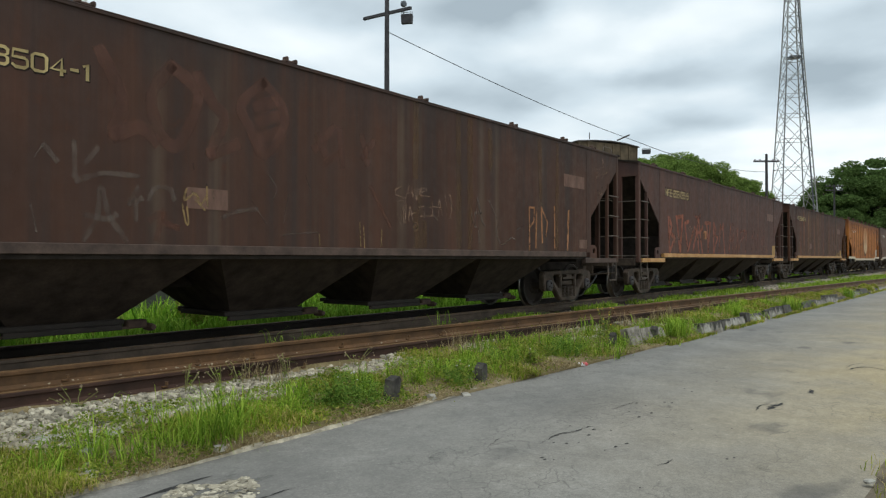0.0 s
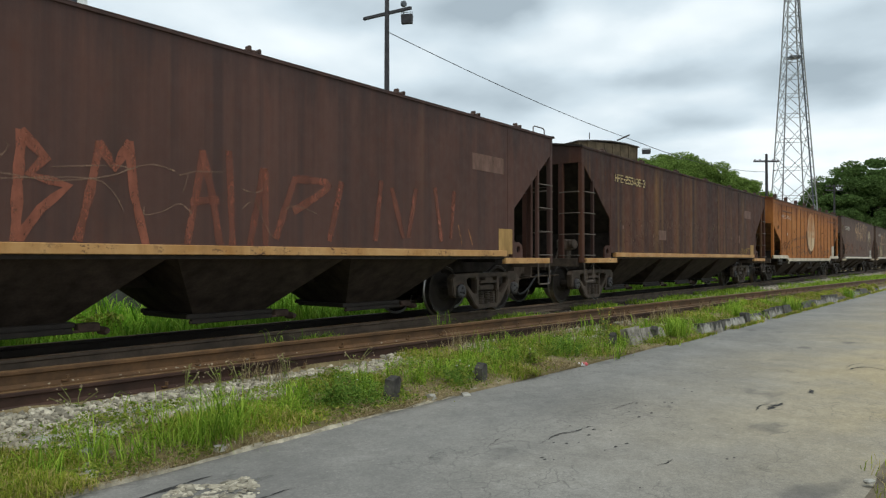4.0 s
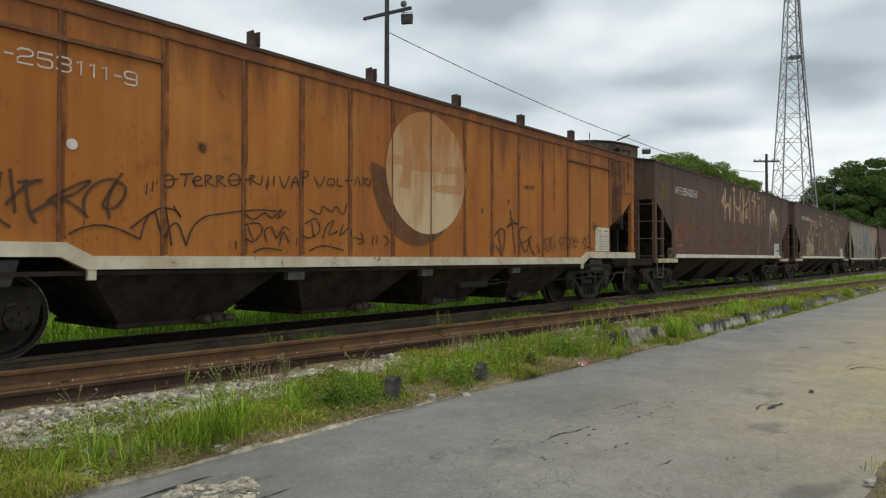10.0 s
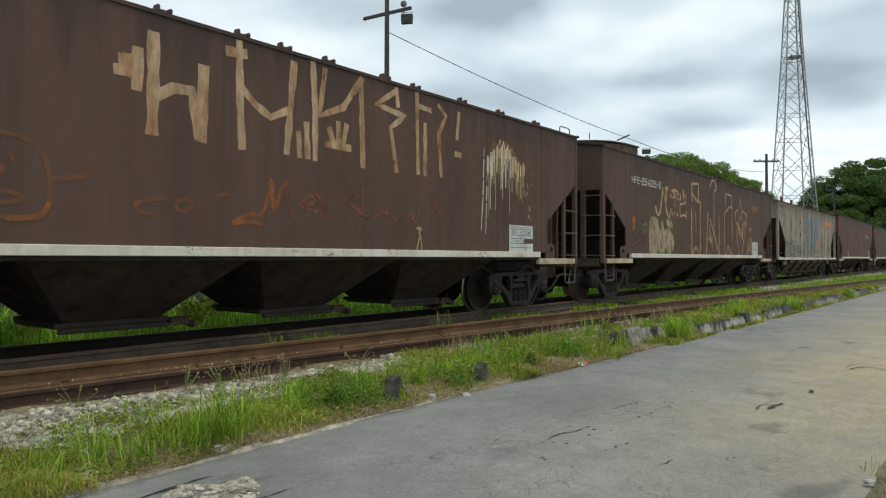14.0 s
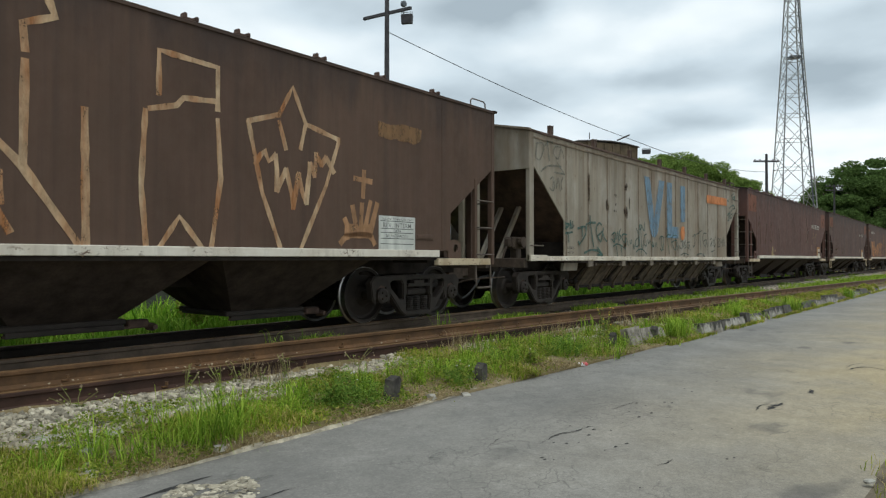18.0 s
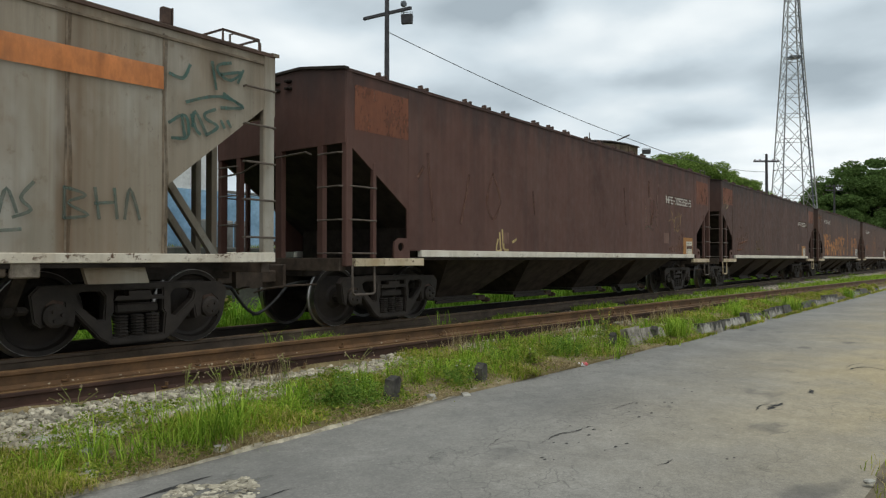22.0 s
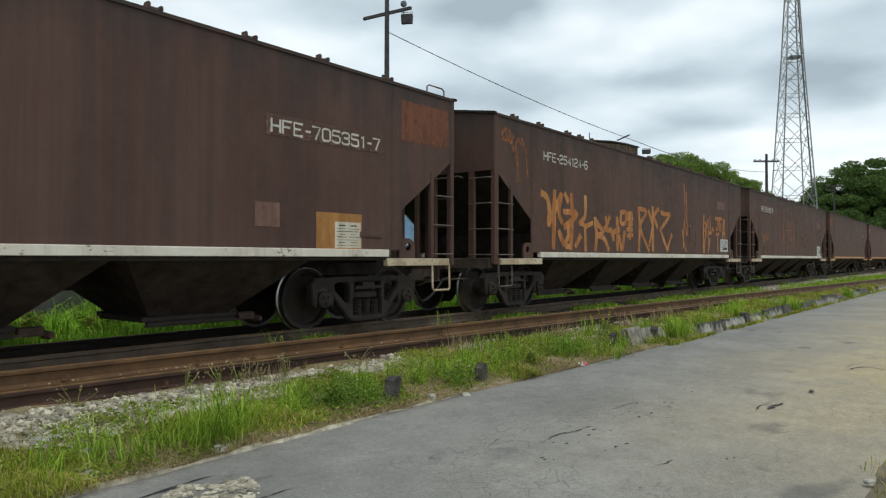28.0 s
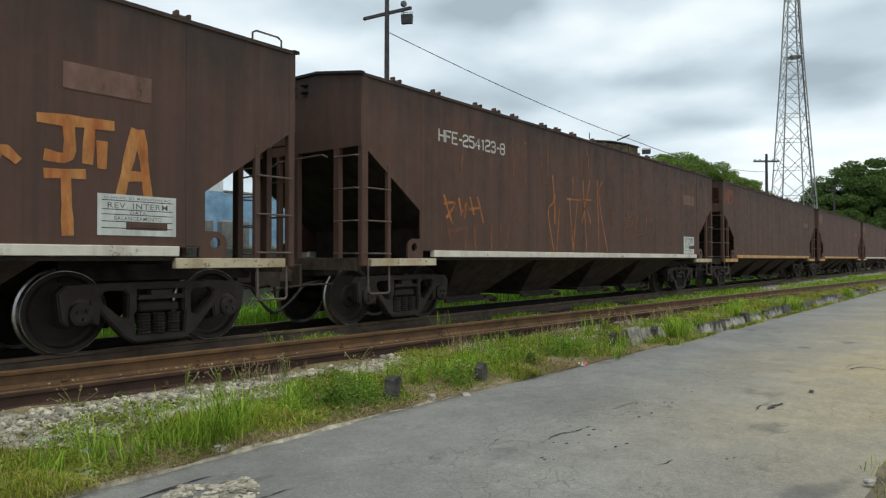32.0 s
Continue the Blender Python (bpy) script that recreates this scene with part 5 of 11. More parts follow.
    cs.append(np.stack([x, y, ground_of(x, y) + 0.005 + rg.uniform(0, 1, len(x)) * (0.03 + 0.16 * np.clip(hill, 0, 1))], 1))
    cs = np.concatenate(cs)
    v, fc = leaves(cs, np.where(rg.uniform(0, 1, len(cs)) < 0.25, 0.017, 0.010), 0.5)
    heap("weeds", v, fc, WEED, "low broad-leaved weeds on the verge", "plants")
    # dense bushy weeds beside the stub posts: fine leaves on upright shoots
    cs = []
    for tx, ty, r, h, shoots in ((4.52, 4.74, 0.17, 0.36, 40), (4.80, 4.70, 0.14, 0.28, 26), (4.30, 4.86, 0.13, 0.24, 18), (6.15, 4.62, 0.15, 0.22, 26), (6.6, 4.75, 0.14, 0.20, 18), (8.85, 4.72, 0.22, 0.28, 40), (9.2, 4.85, 0.18, 0.26, 30), (7.6, 4.95, 0.2, 0.22, 24)):
        for k in range(shoots):
            m = 46
            t = rg.uniform(0.08, 1, m)
            a, q = rg.uniform(0, 2 * np.pi), r * np.sqrt(rg.uniform(0, 1))
            bx, by = tx + q * np.cos(a), ty + q * np.sin(a)
            top = h * (1.08 - 0.55 * (q / r) ** 2) * rg.uniform(0.55, 1.2)
            lx, ly = rg.normal(0, 0.05, 2)
            cs.append(np.stack([bx + (0.25 * q * np.cos(a) + lx) * t + rg.normal(0, 0.018, m), by + (0.25 * q * np.sin(a) + ly) * t + rg.normal(0, 0.018, m), ground_z(bx, by) + top * t], 1))
    v, fc = leaves(np.concatenate(cs), np.array([0.0105]), 0.6)
    heap("bushy_weeds", v, fc, BUSH, "dense green bushy weeds on the verge", "plants")
    # dry stalks standing along the rail
    n = 5200
    x = 1.0 + 16 * rg.uniform(0, 1, n) ** 1.2
    line = 6.72 - 0.0733 * x
    y = line - 0.12 - np.abs(rg.normal(0, 0.28, n))
    keep = (field(x, y, 1.2, 71.0) > rg.uniform(0.0, 0.5, n) + 0.25 * (x < 4)) & (y > edge_of(x) + 0.2)
    x, y = x[keep], y[keep]
    v, fc = blades(x, y, ground_of(x, y), rg.uniform(0.12, 0.34, len(x)), 0.0016 + 0.0002 * x, 0.9)
    heap("dry_stalks", v, fc, STRAW, "thin dry stalks standing beside the rail", "grass")
    # sprigs on the dirt side
    n = 900
    x, y = rg.uniform(4.6, 9, n), rg.normal(0.45, 0.14, n)
    keep = (y < 0.68) & (field(x, y, 1.9, 4.0) > 0.05)
    x, y = x[keep], y[keep]
    v, fc = blades(x, y, np.full(len(x), ROAD_Z), rg.uniform(0.04, 0.16, len(x)), 0.003, 0.9)
    heap("dirt_grass", v, fc, GRASS, "thin dry grass on the dirt strip", "grass")
    # at the kerb's foot
    n = 8000
    x = 11.4 + 40 * rg.uniform(0, 1, n) ** 1.3
    y = edge_of(x) + rg.normal(0.0, 0.035, n)
    keep = field(x, y, 0.8, 21.0) > -0.15
    x, y = x[keep], y[keep]
    v, fc = blades(x, y, np.full(len(x), ROAD_Z - 0.01), rg.uniform(0.03, 0.11, len(x)), 0.004 + 0.0003 * x, 0.8)
    heap("kerb_grass", v, fc, GRASS, "grass growing at the foot of the kerb", "grass")
    # beyond the train
    n = 80000
    x = 1.5 + 60 * rg.uniform(0, 1, n) ** 1.5
    y = rg.uniform(9.0, 13.2, n)
    keep = (y > 9.5) | (rg.uniform(0, 1, n) < 0.25)
    x, y = x[keep], y[keep]
    clump = np.clip(field(x, y, 1.1, 31.0) * 1.6 + 0.55, 0.25, 1.5)
    v, fc = blades(x, y, ground_of(x, y) - 0.02, rg.uniform(0.25, 0.75, len(x)) * clump, 0.008 + 0.0003 * x, 1.2)
    heap("meadow_grass", v, fc, MEADOW, "lush tall grass behind the railway track", "grass")
    # between the rails
    n = 26000
    x = 6 + 50 * rg.uniform(0, 1, n) ** 1.3
    line = 6.72 - 0.0733 * x
    y = line + 0.12 + rg.uniform(0, 1, n) * (7.2 - line - 0.12)
    keep = field(x, y, 0.6, 11.0) > 0.05 - np.clip((x - 10) / 40, 0, 0.25) + 0.4 * ((y > 5.9) & (x > 27))
    x, y = x[keep], y[keep]
    v, fc = blades(x, y, np.full(len(x), -0.2), rg.uniform(0.06, 0.2, len(x)), 0.006 + 0.0003 * x, 0.8)
    heap("rail_grass", v, fc, LUSH, "grass growing between the rails", "grass")
    # leafy bushes behind the train
    own = np.random.default_rng(77)
    cs = []
    for tx, ty, r, h in ((6.6, 10.5, 0.34, 0.72), (7.1, 10.7, 0.3, 0.6), (9.9, 10.4, 0.26, 0.58), (13.2, 10.5, 0.35, 0.64), (3.95, 10.6, 0.3, 0.52), (17.0, 10.6, 0.4, 0.6), (21.5, 10.4, 0.4, 0.66), (5.2, 10.9, 0.3, 0.42)):
        for s in range(9):
            m = 70
            t = own.uniform(0.15, 1, m)
            a = own.uniform(0, 2 * np.pi)
            out = r * t * own.uniform(0.5, 1.1)
            top = h * own.uniform(0.65, 1.0)
            cs.append(np.stack([tx + out * np.cos(a) + own.normal(0, 0.05, m), ty + out * np.sin(a) + own.normal(0, 0.05, m), -0.28 + top * t + own.normal(0, 0.025, m)], 1))
    v, fc = leaves(np.concatenate(cs), np.array([0.042]), 0.5)
    heap("leafy_bushes", v, fc, WEED, "leafy green weeds standing behind the railway track", "plants")


verge_grass()


def flowering_weed(x, y, height, label, flowers, petal, seed):
    """A tall stalk with drooping leaves and small flower heads."""
    r2 = random.Random(seed)
    w = tagged(new("tall_weed"), label, "weed", "tall weeds of the verge")
    w.matrix_basis = pose(x, y, ground_z(x, y) - 0.02)
    for k in range(5):
        a = r2.uniform(0, 6.28)
        lean = r2.uniform(0.05, 0.22)
        h = height * r2.uniform(0.6, 1.0)
        pts = [(0.03 * math.cos(a), 0.03 * math.sin(a), 0), (lean * 0.4 * math.cos(a), lean * 0.4 * math.sin(a), h * 0.5), (lean * math.cos(a), lean * math.sin(a), h)]
        bm = bmesh.new()
        tube(bm, pts, 0.004, 4)
        stem = part("stem", bm, STALK, w)
        bm = bmesh.new()
        for i in range(flowers[0]):
            t = r2.uniform(0.1, 0.95)
            b = r2.uniform(0, 6.28)
            ln = r2.uniform(0.06, 0.15) * (1.1 - 0.6 * t)
            p = Vector((lean * t * t * math.cos(a), lean * t * t * math.sin(a), h * t))
            d = Vector((math.cos(b), math.sin(b), 0.35))
            q = Vector((-math.sin(b), math.cos(b), 0)) * ln * 0.17
            bm.faces.new([bm.verts.new(v) for v in (p, p + d * ln * 0.5 + q, p + d * ln + Vector((0, 0, -0.4 * ln)), p + d * ln * 0.5 - q)])
        part("leaf_spray", bm, WEED, stem)
        for i in range(flowers[1]):
            bm = bmesh.new()
            bmesh.ops.create_icosphere(bm, subdivisions=1, radius=r2.uniform(0.006, 0.012))
            bmesh.ops.translate(bm, verts=bm.verts, vec=Vector(pts[2]) + Vector((r2.uniform(-0.03, 0.03), r2.uniform(-0.03, 0.03), r2.uniform(-0.07, 0.02))))
            part("flower_head", bm, petal, stem)


STALK = plain("weed_stalk", (0.20, 0.20, 0.07), 0.8, 0, 0.3, 12)
DRY_HEAD = plain("dry_seed_head", (0.30, 0.23, 0.15), 0.9, 0, 0.3, 20)
YELLOW_HEAD = plain("yellow_petals", (0.70, 0.52, 0.04), 0.7, 0, 0.2, 20)
WHITE_HEAD = plain("white_petals", (0.62, 0.62, 0.55), 0.7, 0, 0.1, 20)
flowering_weed(11.35, 5.25, 0.62, "tall green weed with small yellow flowers", (14, 2), YELLOW_HEAD, 3)
flowering_weed(10.95, 5.05, 0.45, "tall green weed with small yellow flowers", (12, 1), YELLOW_HEAD, 4)
for i, (x, y, h) in enumerate(((4.1, 6.05, 0.30), (4.35, 6.1, 0.26), (4.55, 6.0, 0.22), (4.9, 6.0, 0.30), (3.7, 6.05, 0.34), (2.75, 6.2, 0.24), (5.9, 5.95, 0.25))):
    flowering_weed(x, y, h, "dry brown weed stalk with seed heads", (2, 2), DRY_HEAD, 10 + i)
for i, (x, y, h) in enumerate(((4.55, 4.85, 0.30), (4.75, 4.95, 0.32), (5.3, 4.75, 0.26), (6.3, 4.7, 0.28), (3.4, 4.9, 0.24), (7.9, 4.7, 0.3), (9.3, 4.75, 0.3))):
    flowering_weed(x, y, h, "bushy green weed with tiny white flowers", (22, i % 2), WHITE_HEAD, 30 + i)


def stones():
    bm = bmesh.new()
    bmesh.ops.create_icosphere(bm, subdivisions=1, radius=1)
    base = np.array([v.co[:] for v in bm.verts])
    tri = np.array([[v.index for v in f.verts] for f in bm.faces])
    bm.free()

    def strew(x, y, z, size, low=0.75, high=1.2):
        n = len(x)
        q = rg.normal(size=(n, 3, 3))
        q, _ = np.linalg.qr(q)
        sc = rg.uniform(0.55, 1.15, (n, 1, 3)) * size[:, None, None]
        v = (base[None] * rg.uniform(low, high, (n, len(base), 1)) * sc) @ q
        v[:, :, 2] *= 0.75
        v += np.stack([x, y, z], 1)[:, None, :]
        f = tri[None] + (np.arange(n) * len(base))[:, None, None]
        return v.reshape(-1, 3), f.reshape(-1, 3)
    sets = []
    n = 17000                                        # the bare shoulder beside the old rail
    x = rg.uniform(0.4, 7.5, n)
    y = rg.uniform(5.0, 6.5, n)
    keep = (y > 4.95 + 0.11 * x + 0.35 * field(x, y, 1.4, 3.0)) & (y < 6.50 - 0.0733 * x)
    sets.append((x[keep], y[keep], 0.010 + 0.036 * rg.uniform(0, 1, keep.sum()) ** 1.7))
    n = 5200                                         # in the track
    x = 0.5 + 70 * rg.uniform(0, 1, n) ** 1.5
    sets.append((x, rg.uniform(6.5, 9.4, n), rg.uniform(0.018, 0.04, n) * (1 + x * 0.01)))
    n = 4200                                         # pale ballast further along
    x = 17 + 45 * rg.uniform(0, 1, n)
    sets.append((x, rg.uniform(5.9, 7.2, n), rg.uniform(0.03, 0.07, n)))
    n = 2600                                         # bare spots against the siding
    x = rg.uniform(6.5, 14, n)
    y = 6.72 - 0.0733 * x - rg.uniform(0.12, 0.8, n)
    keep = field(x, y, 1.1, 44.0) > 0.02
    sets.append((x[keep], y[keep], rg.uniform(0.02, 0.045, keep.sum())))
    n = 1500                                         # strays in the verge
    x = 0.4 + 25 * rg.uniform(0, 1, n) ** 1.5
    sets.append((x, edge_of(x) + 0.05 + rg.uniform(0, 1.6, n), rg.uniform(0.008, 0.024, n)))
    v0, f0 = [], []
    off = 0
    for x, y, s in sets:
        v, f = strew(x, y, ground_of(x, y) + s * 0.25, s)
        v0.append(v)
        f0.append(f + off)
        off += len(v)
    heap("ballast", np.concatenate(v0).tolist(), np.concatenate(f0).tolist(), BALLAST, "pale grey crushed stone ballast", "gravel")
    # crumbs lying on the rail feet
    n = 240
    x = 0.4 + 9 * rg.uniform(0, 1, n) ** 1.2
    keep = field(x, x * 0, 1.1, 83.0) > -0.1
    x = x[keep]
    low = rg.uniform(0, 1, len(x)) < 0.6
    y = np.where(low, siding(x) - 0.045, siding(x) - 0.145) + rg.uniform(-0.015, 0.015, len(x))
    v, f = strew(x, y, np.where(low, -0.138, -0.303), 0.005 + 0.012 * rg.uniform(0, 1, len(x)) ** 2)
    heap("rail_crumbs", v.tolist(), f.tolist(), BALLAST, "pale stone crumbs lying on the rail foot", "gravel")
    # broken asphalt showing its stone bed
    n = 1000
    a = rg.uniform(0, 2 * np.pi, n)
    r = np.sqrt(rg.uniform(0, 1, n))
    x, y = 2.34 + 0.46 * r ** 0.8 * np.cos(a), 3.74 + 0.23 * r * np.sin(a) + 0.05 * np.sin(7 * np.cos(a))
    v, f = strew(x, y, np.full(n, ROAD_Z - 0.003), 0.006 + 0.040 * rg.uniform(0, 1, n) ** 2.6, 0.45, 1.35)
    v[:, 2] = ROAD_Z + 0.004 + (v[:, 2] - ROAD_Z) * 0.5
    heap("pothole_stones", v.tolist(), f.tolist(), RUBBLE, "loose stones in a broken road edge", "gravel")


def island_stone(name, dim):
    m, nt, b, co = material(name, 0.9, 0, 0.3)
    geo = nt.nodes.new("ShaderNodeNewGeometry")
    c = ramp_node(nt, geo.outputs["Random Per Island"], [(0, (0.20, 0.18, 0.135)), (0.35, (0.36, 0.325, 0.245)), (0.7, (0.49, 0.44, 0.33)), (1, (0.70, 0.635, 0.49))])
    n2 = noise_node(nt, co, 40, 4, 0.7)
    c = mixc(nt, 1.0, c, grey(dim), "MULTIPLY")
    c = mixc(nt, 0.6, c, ramp_node(nt, n2, [(0.3, grey(0.65)), (0.7, grey(1.25))]), "MULTIPLY")
    nt.links.new(c, b.inputs["Base Color"])
    bump(nt, b, n2, 0.4, 0.006)
    return m


BALLAST, RUBBLE = island_stone("crushed_stone", 0.85), island_stone("road_rubble", 0.80)
stones()


def slab(bm, x0, x1, y0, y1, z0, z1, seed):
    """A worn block: a gridded box with knocked corners."""
    n = 6
    vs = {}
    for i in range(n + 1):
        for j, (y, z) in enumerate(((y0, z0), (y0, (z0 + z1) / 2), (y0 + 0.02, z1), (y1, z1), (y1, z0))):
            x = x0 + (x1 - x0) * i / n
            p = Vector((x, y, z))
            k = 0.022 * (1.6 if i in (0, n) else 1)
            p += Vector((noise.noise(p * 9 + Vector((seed, 0, 0))), noise.noise(p * 8 + Vector((0, seed, 0))), noise.noise(p * 7 + Vector((0, 0, seed))))) * k
            vs[i, j] = bm.verts.new(p)
    for i in range(n):
        for j in range(4):
            bm.faces.new((vs[i, j], vs[i + 1, j], vs[i + 1, j + 1], vs[i, j + 1]))
    bm.faces.new([vs[0, j] for j in range(5)])
    bm.faces.new([vs[n, j] for j in range(4, -1, -1)])
    bmesh.ops.recalc_face_normals(bm, faces=bm.faces)


def stained_kerb():
    """Old limewash on stone, run through by dark moss from the top."""
    m, nt, b, co = material("stained_kerb_stone", 0.92, 0, 0.25)
    own = nt.nodes.new("ShaderNodeObjectInfo")
    away = nt.nodes.new("ShaderNodeVectorMath")
    away.operation = "MULTIPLY_ADD"
    away.inputs[1].default_value = (31, 17, 9)
    nt.links.new(own.outputs["Random"], away.inputs[0])
    nt.links.new(co, away.inputs[2])
    at = away.outputs[0]
    c = ramp_node(nt, noise_node(nt, at, 6, 6, 0.7), [(0.30, (0.12, 0.108, 0.088)), (0.66, (0.33, 0.31, 0.265))])
    c = mixc(nt, ramp_node(nt, noise_node(nt, at, 1.0, 4, 0.6, (7, 6, 2.6), 3), [(0.48, grey(0)), (0.60, grey(0.7))]), c, (0.45, 0.43, 0.375))
    # black moss that hangs down from the top edge
    sep = nt.nodes.new("ShaderNodeSeparateXYZ")
    nt.links.new(co, sep.inputs[0])
    hang = nt.nodes.new("ShaderNodeMapRange")
    hang.inputs[1].default_value, hang.inputs[2].default_value = 0.05, 0.24
    hang.inputs[3].default_value, hang.inputs[4].default_value = -0.06, 0.16
    nt.links.new(sep.outputs[2], hang.inputs[0])
    moss = nt.nodes.new("ShaderNodeMath")
    nt.links.new(hang.outputs[0], moss.inputs[0])
    nt.links.new(noise_node(nt, at, 1.0, 6, 0.7, (9, 6, 4), 11), moss.inputs[1])
    c = mixc(nt, ramp_node(nt, moss.outputs[0], [(0.52, grey(0)), (0.62, grey(0.92))]), c, (0.030, 0.028, 0.023))
    nt.links.new(c, b.inputs["Base Color"])
    bump(nt, b, noise_node(nt, co, 30, 5, 0.7), 0.6, 0.012)
    return m


KERB_STONE = stained_kerb()
SLAB_STONE = plain("cracked_brown_concrete", (0.15, 0.13, 0.10), 0.92, 0, 0.45, 7, 0.6, col2=(0.34, 0.31, 0.255))
DARK_STONE = plain("blackened_stone", (0.050, 0.045, 0.038), 0.9, 0, 0.4, 6, 0.5, col2=(0.13, 0.12, 0.10))


def kerb():
    r2 = random.Random(4)
    k = tagged(new("kerb"), "broken line of old stained kerb stones", "kerb", kind="structure")
    i = 0
    # start, end, height, lean, blackened or not
    row = [(13.16, 14.26, 0.22, -6, 0), (14.30, 14.52, 0.20, -2, 1), (14.58, 15.84, 0.21, -8, 0), (15.92, 16.20, 0.26, 2, 1), (16.42, 17.66, 0.24, -38, 0), (17.78, 18.42, 0.23, -6, 0), (18.46, 19.12, 0.25, -3, 0),
           (19.24, 20.02, 0.24, -5, 1), (21.56, 23.02, 0.22, -4, 1), (23.12, 24.50, 0.20, -9, 0), (24.66, 26.40, 0.28, -4, 0), (26.60, 28.00, 0.15, -8, 1), (29.5, 31.15, 0.24, -5, 0), (31.25, 32.8, 0.26, -4, 1)]
    x = 33.0
    while x < 75:
        ln = r2.uniform(0.9, 1.7)
        row.append((x, x + ln, r2.uniform(0.13, 0.21), r2.uniform(-9, 2), r2.random() < 0.4))
        x += ln + r2.choice((0.03, 0.06, 0.12, 0.6))
    for x0, x1, h, lean, dark in row:
        ln, x = x1 - x0, x0
        bm = bmesh.new()
        slab(bm, -ln / 2, ln / 2, 0, 0.14, -0.06, h, i * 1.7)
        o = part("kerb_stone", bm, DARK_STONE if dark else KERB_STONE, k)
        de = (road_edge(x + ln) - road_edge(x)) / ln
        o.matrix_basis = pose(x + ln / 2, road_edge(x + ln / 2) + 0.02, ROAD_Z, lean, r2.uniform(-2, 2), math.degrees(math.atan(de)) + r2.uniform(-2, 2))
        i += 1
    # a sunken pale edging where the verge begins
    x = 0.3
    while x < 5.4:
        ln = r2.uniform(0.7, 1.3)
        bm = bmesh.new()
        slab(bm, -ln / 2, ln / 2, 0.0, r2.uniform(0.045, 0.065), -0.06, r2.choice((0.012, 0.016, 0.02, 0.026)), i * 2.3)
        o = part("edging_stone", bm, EDGING, k, "pale sunken concrete edging")
        o.matrix_basis = pose(x + ln / 2, road_edge(x) + 0.025 + r2.uniform(-0.006, 0.006), ROAD_Z, 0, 0, r2.uniform(-0.7, 0.7))
        x += ln
        i += 1
    for px, py, w, h, lean, rz in ((11.22, 4.36, 1.22, 0.36, -16, -7),):
        bm = bmesh.new()
        for s in range(3):
            slab(bm, -w / 2 + s * w / 3 + 0.008, -w / 2 + (s + 1) * w / 3 - 0.008, 0.015 * s, 0.16, -0.06, h - 0.03 * s, 90 + s)
        tagged(part("broken_slab", bm, SLAB_STONE, None), "cracked leaning concrete slab in the grass", "slab").matrix_basis = pose(px, py, ROAD_Z - 0.01, lean, 0, rz)
    for px, py, w, h, lean in ((5.03, 4.60, 0.135, 0.27, 9), (6.50, 4.54, 0.13, 0.23, -7), (10.22, 4.62, 0.10, 0.26, 4), (11.45, 4.42, 0.12, 0.28, -5)):
        bm = bmesh.new()
        prism(bm, [(-w / 2, -0.1), (w / 2, -0.1), (w / 2, h - 0.03), (w * 0.2, h), (-w / 2, h - 0.045)], -0.05, 0.05)
        tagged(part("rail_stub", bm, DARK_STONE, None), "short dark leaning stub post in the grass", "post", "stub posts").matrix_basis = pose(px, py, ROAD_Z + 0.03, 3, lean, 8)
    bm = bmesh.new()
    for q in range(5):
        box(bm, -0.05 + q * 0.02, -0.025 + q * 0.022, -0.03, 0.03 - q * 0.004, 0.0, 0.03 + 0.012 * (q % 2), 0.006)
    bag = part("litter", bm, plain("white_paper", (0.75, 0.72, 0.70), 0.6, 0, 0.1, 30), None)
    tagged(bag, "crumpled white and pink wrapper on the road edge", "litter").matrix_basis = pose(8.50, 4.30, ROAD_Z + 0.004, 0, 0, -55)
    bm = bmesh.new()
    box(bm, 0.02, 0.10, -0.03, 0.03, 0.004, 0.045, 0.01)
    part("wrapper_end", bm, plain("pink_paper", (0.62, 0.12, 0.13), 0.6, 0, 0.1, 30), bag, "pink end of the wrapper")
    for lx, ly, fx, fy, rz in ((2.10, 4.56, 0.06, 0.034, 10), (2.20, 5.42, 0.11, 0.04, -12), (2.62, 5.25, 0.08, 0.05, 25), (3.02, 5.72, 0.15, 0.05, -8), (2.28, 4.95, 0.06, 0.04, 40), (3.0, 4.45, 0.04, 0.025, 0), (5.45, 4.42, 0.05, 0.03, 15), (5.9, 4.32, 0.04, 0.025, -20)):
        bm = bmesh.new()
        slab(bm, -fx, fx, -fy, fy, -0.02, 0.028, lx * 7)
        tagged(part("flat_stone", bm, FLAT_STONE, None), "flat pale broken stone lying on the verge", "stone", "flat stones").matrix_basis = pose(lx, ly, ground_z(lx, ly) + 0.012, 4, -3, rz)
    for lx, ly in ((5.13, 0.58),):
        bm = bmesh.new()
        prism(bm, circle(0, 0, 0.035, 7), 0, 0.012)
        tagged(part("pale_stone", bm, KERB_STONE, None), "flat pale stone in the dirt", "stone").matrix_basis = pose(lx, ly, ROAD_Z + 0.03, 80, 0, 30)


FLAT_STONE = plain("flat_pale_stone", (0.37, 0.35, 0.30), 0.9, 0, 0.35, 7, 0.5)
EDGING = plain("pale_edging", (0.40, 0.355, 0.265), 0.9, 0, 0.55, 7, 0.5)
kerb()

TAR = plain("crack_shadow", (0.035, 0.033, 0.031), 0.95, 0, 0.4, 9, 0.3)


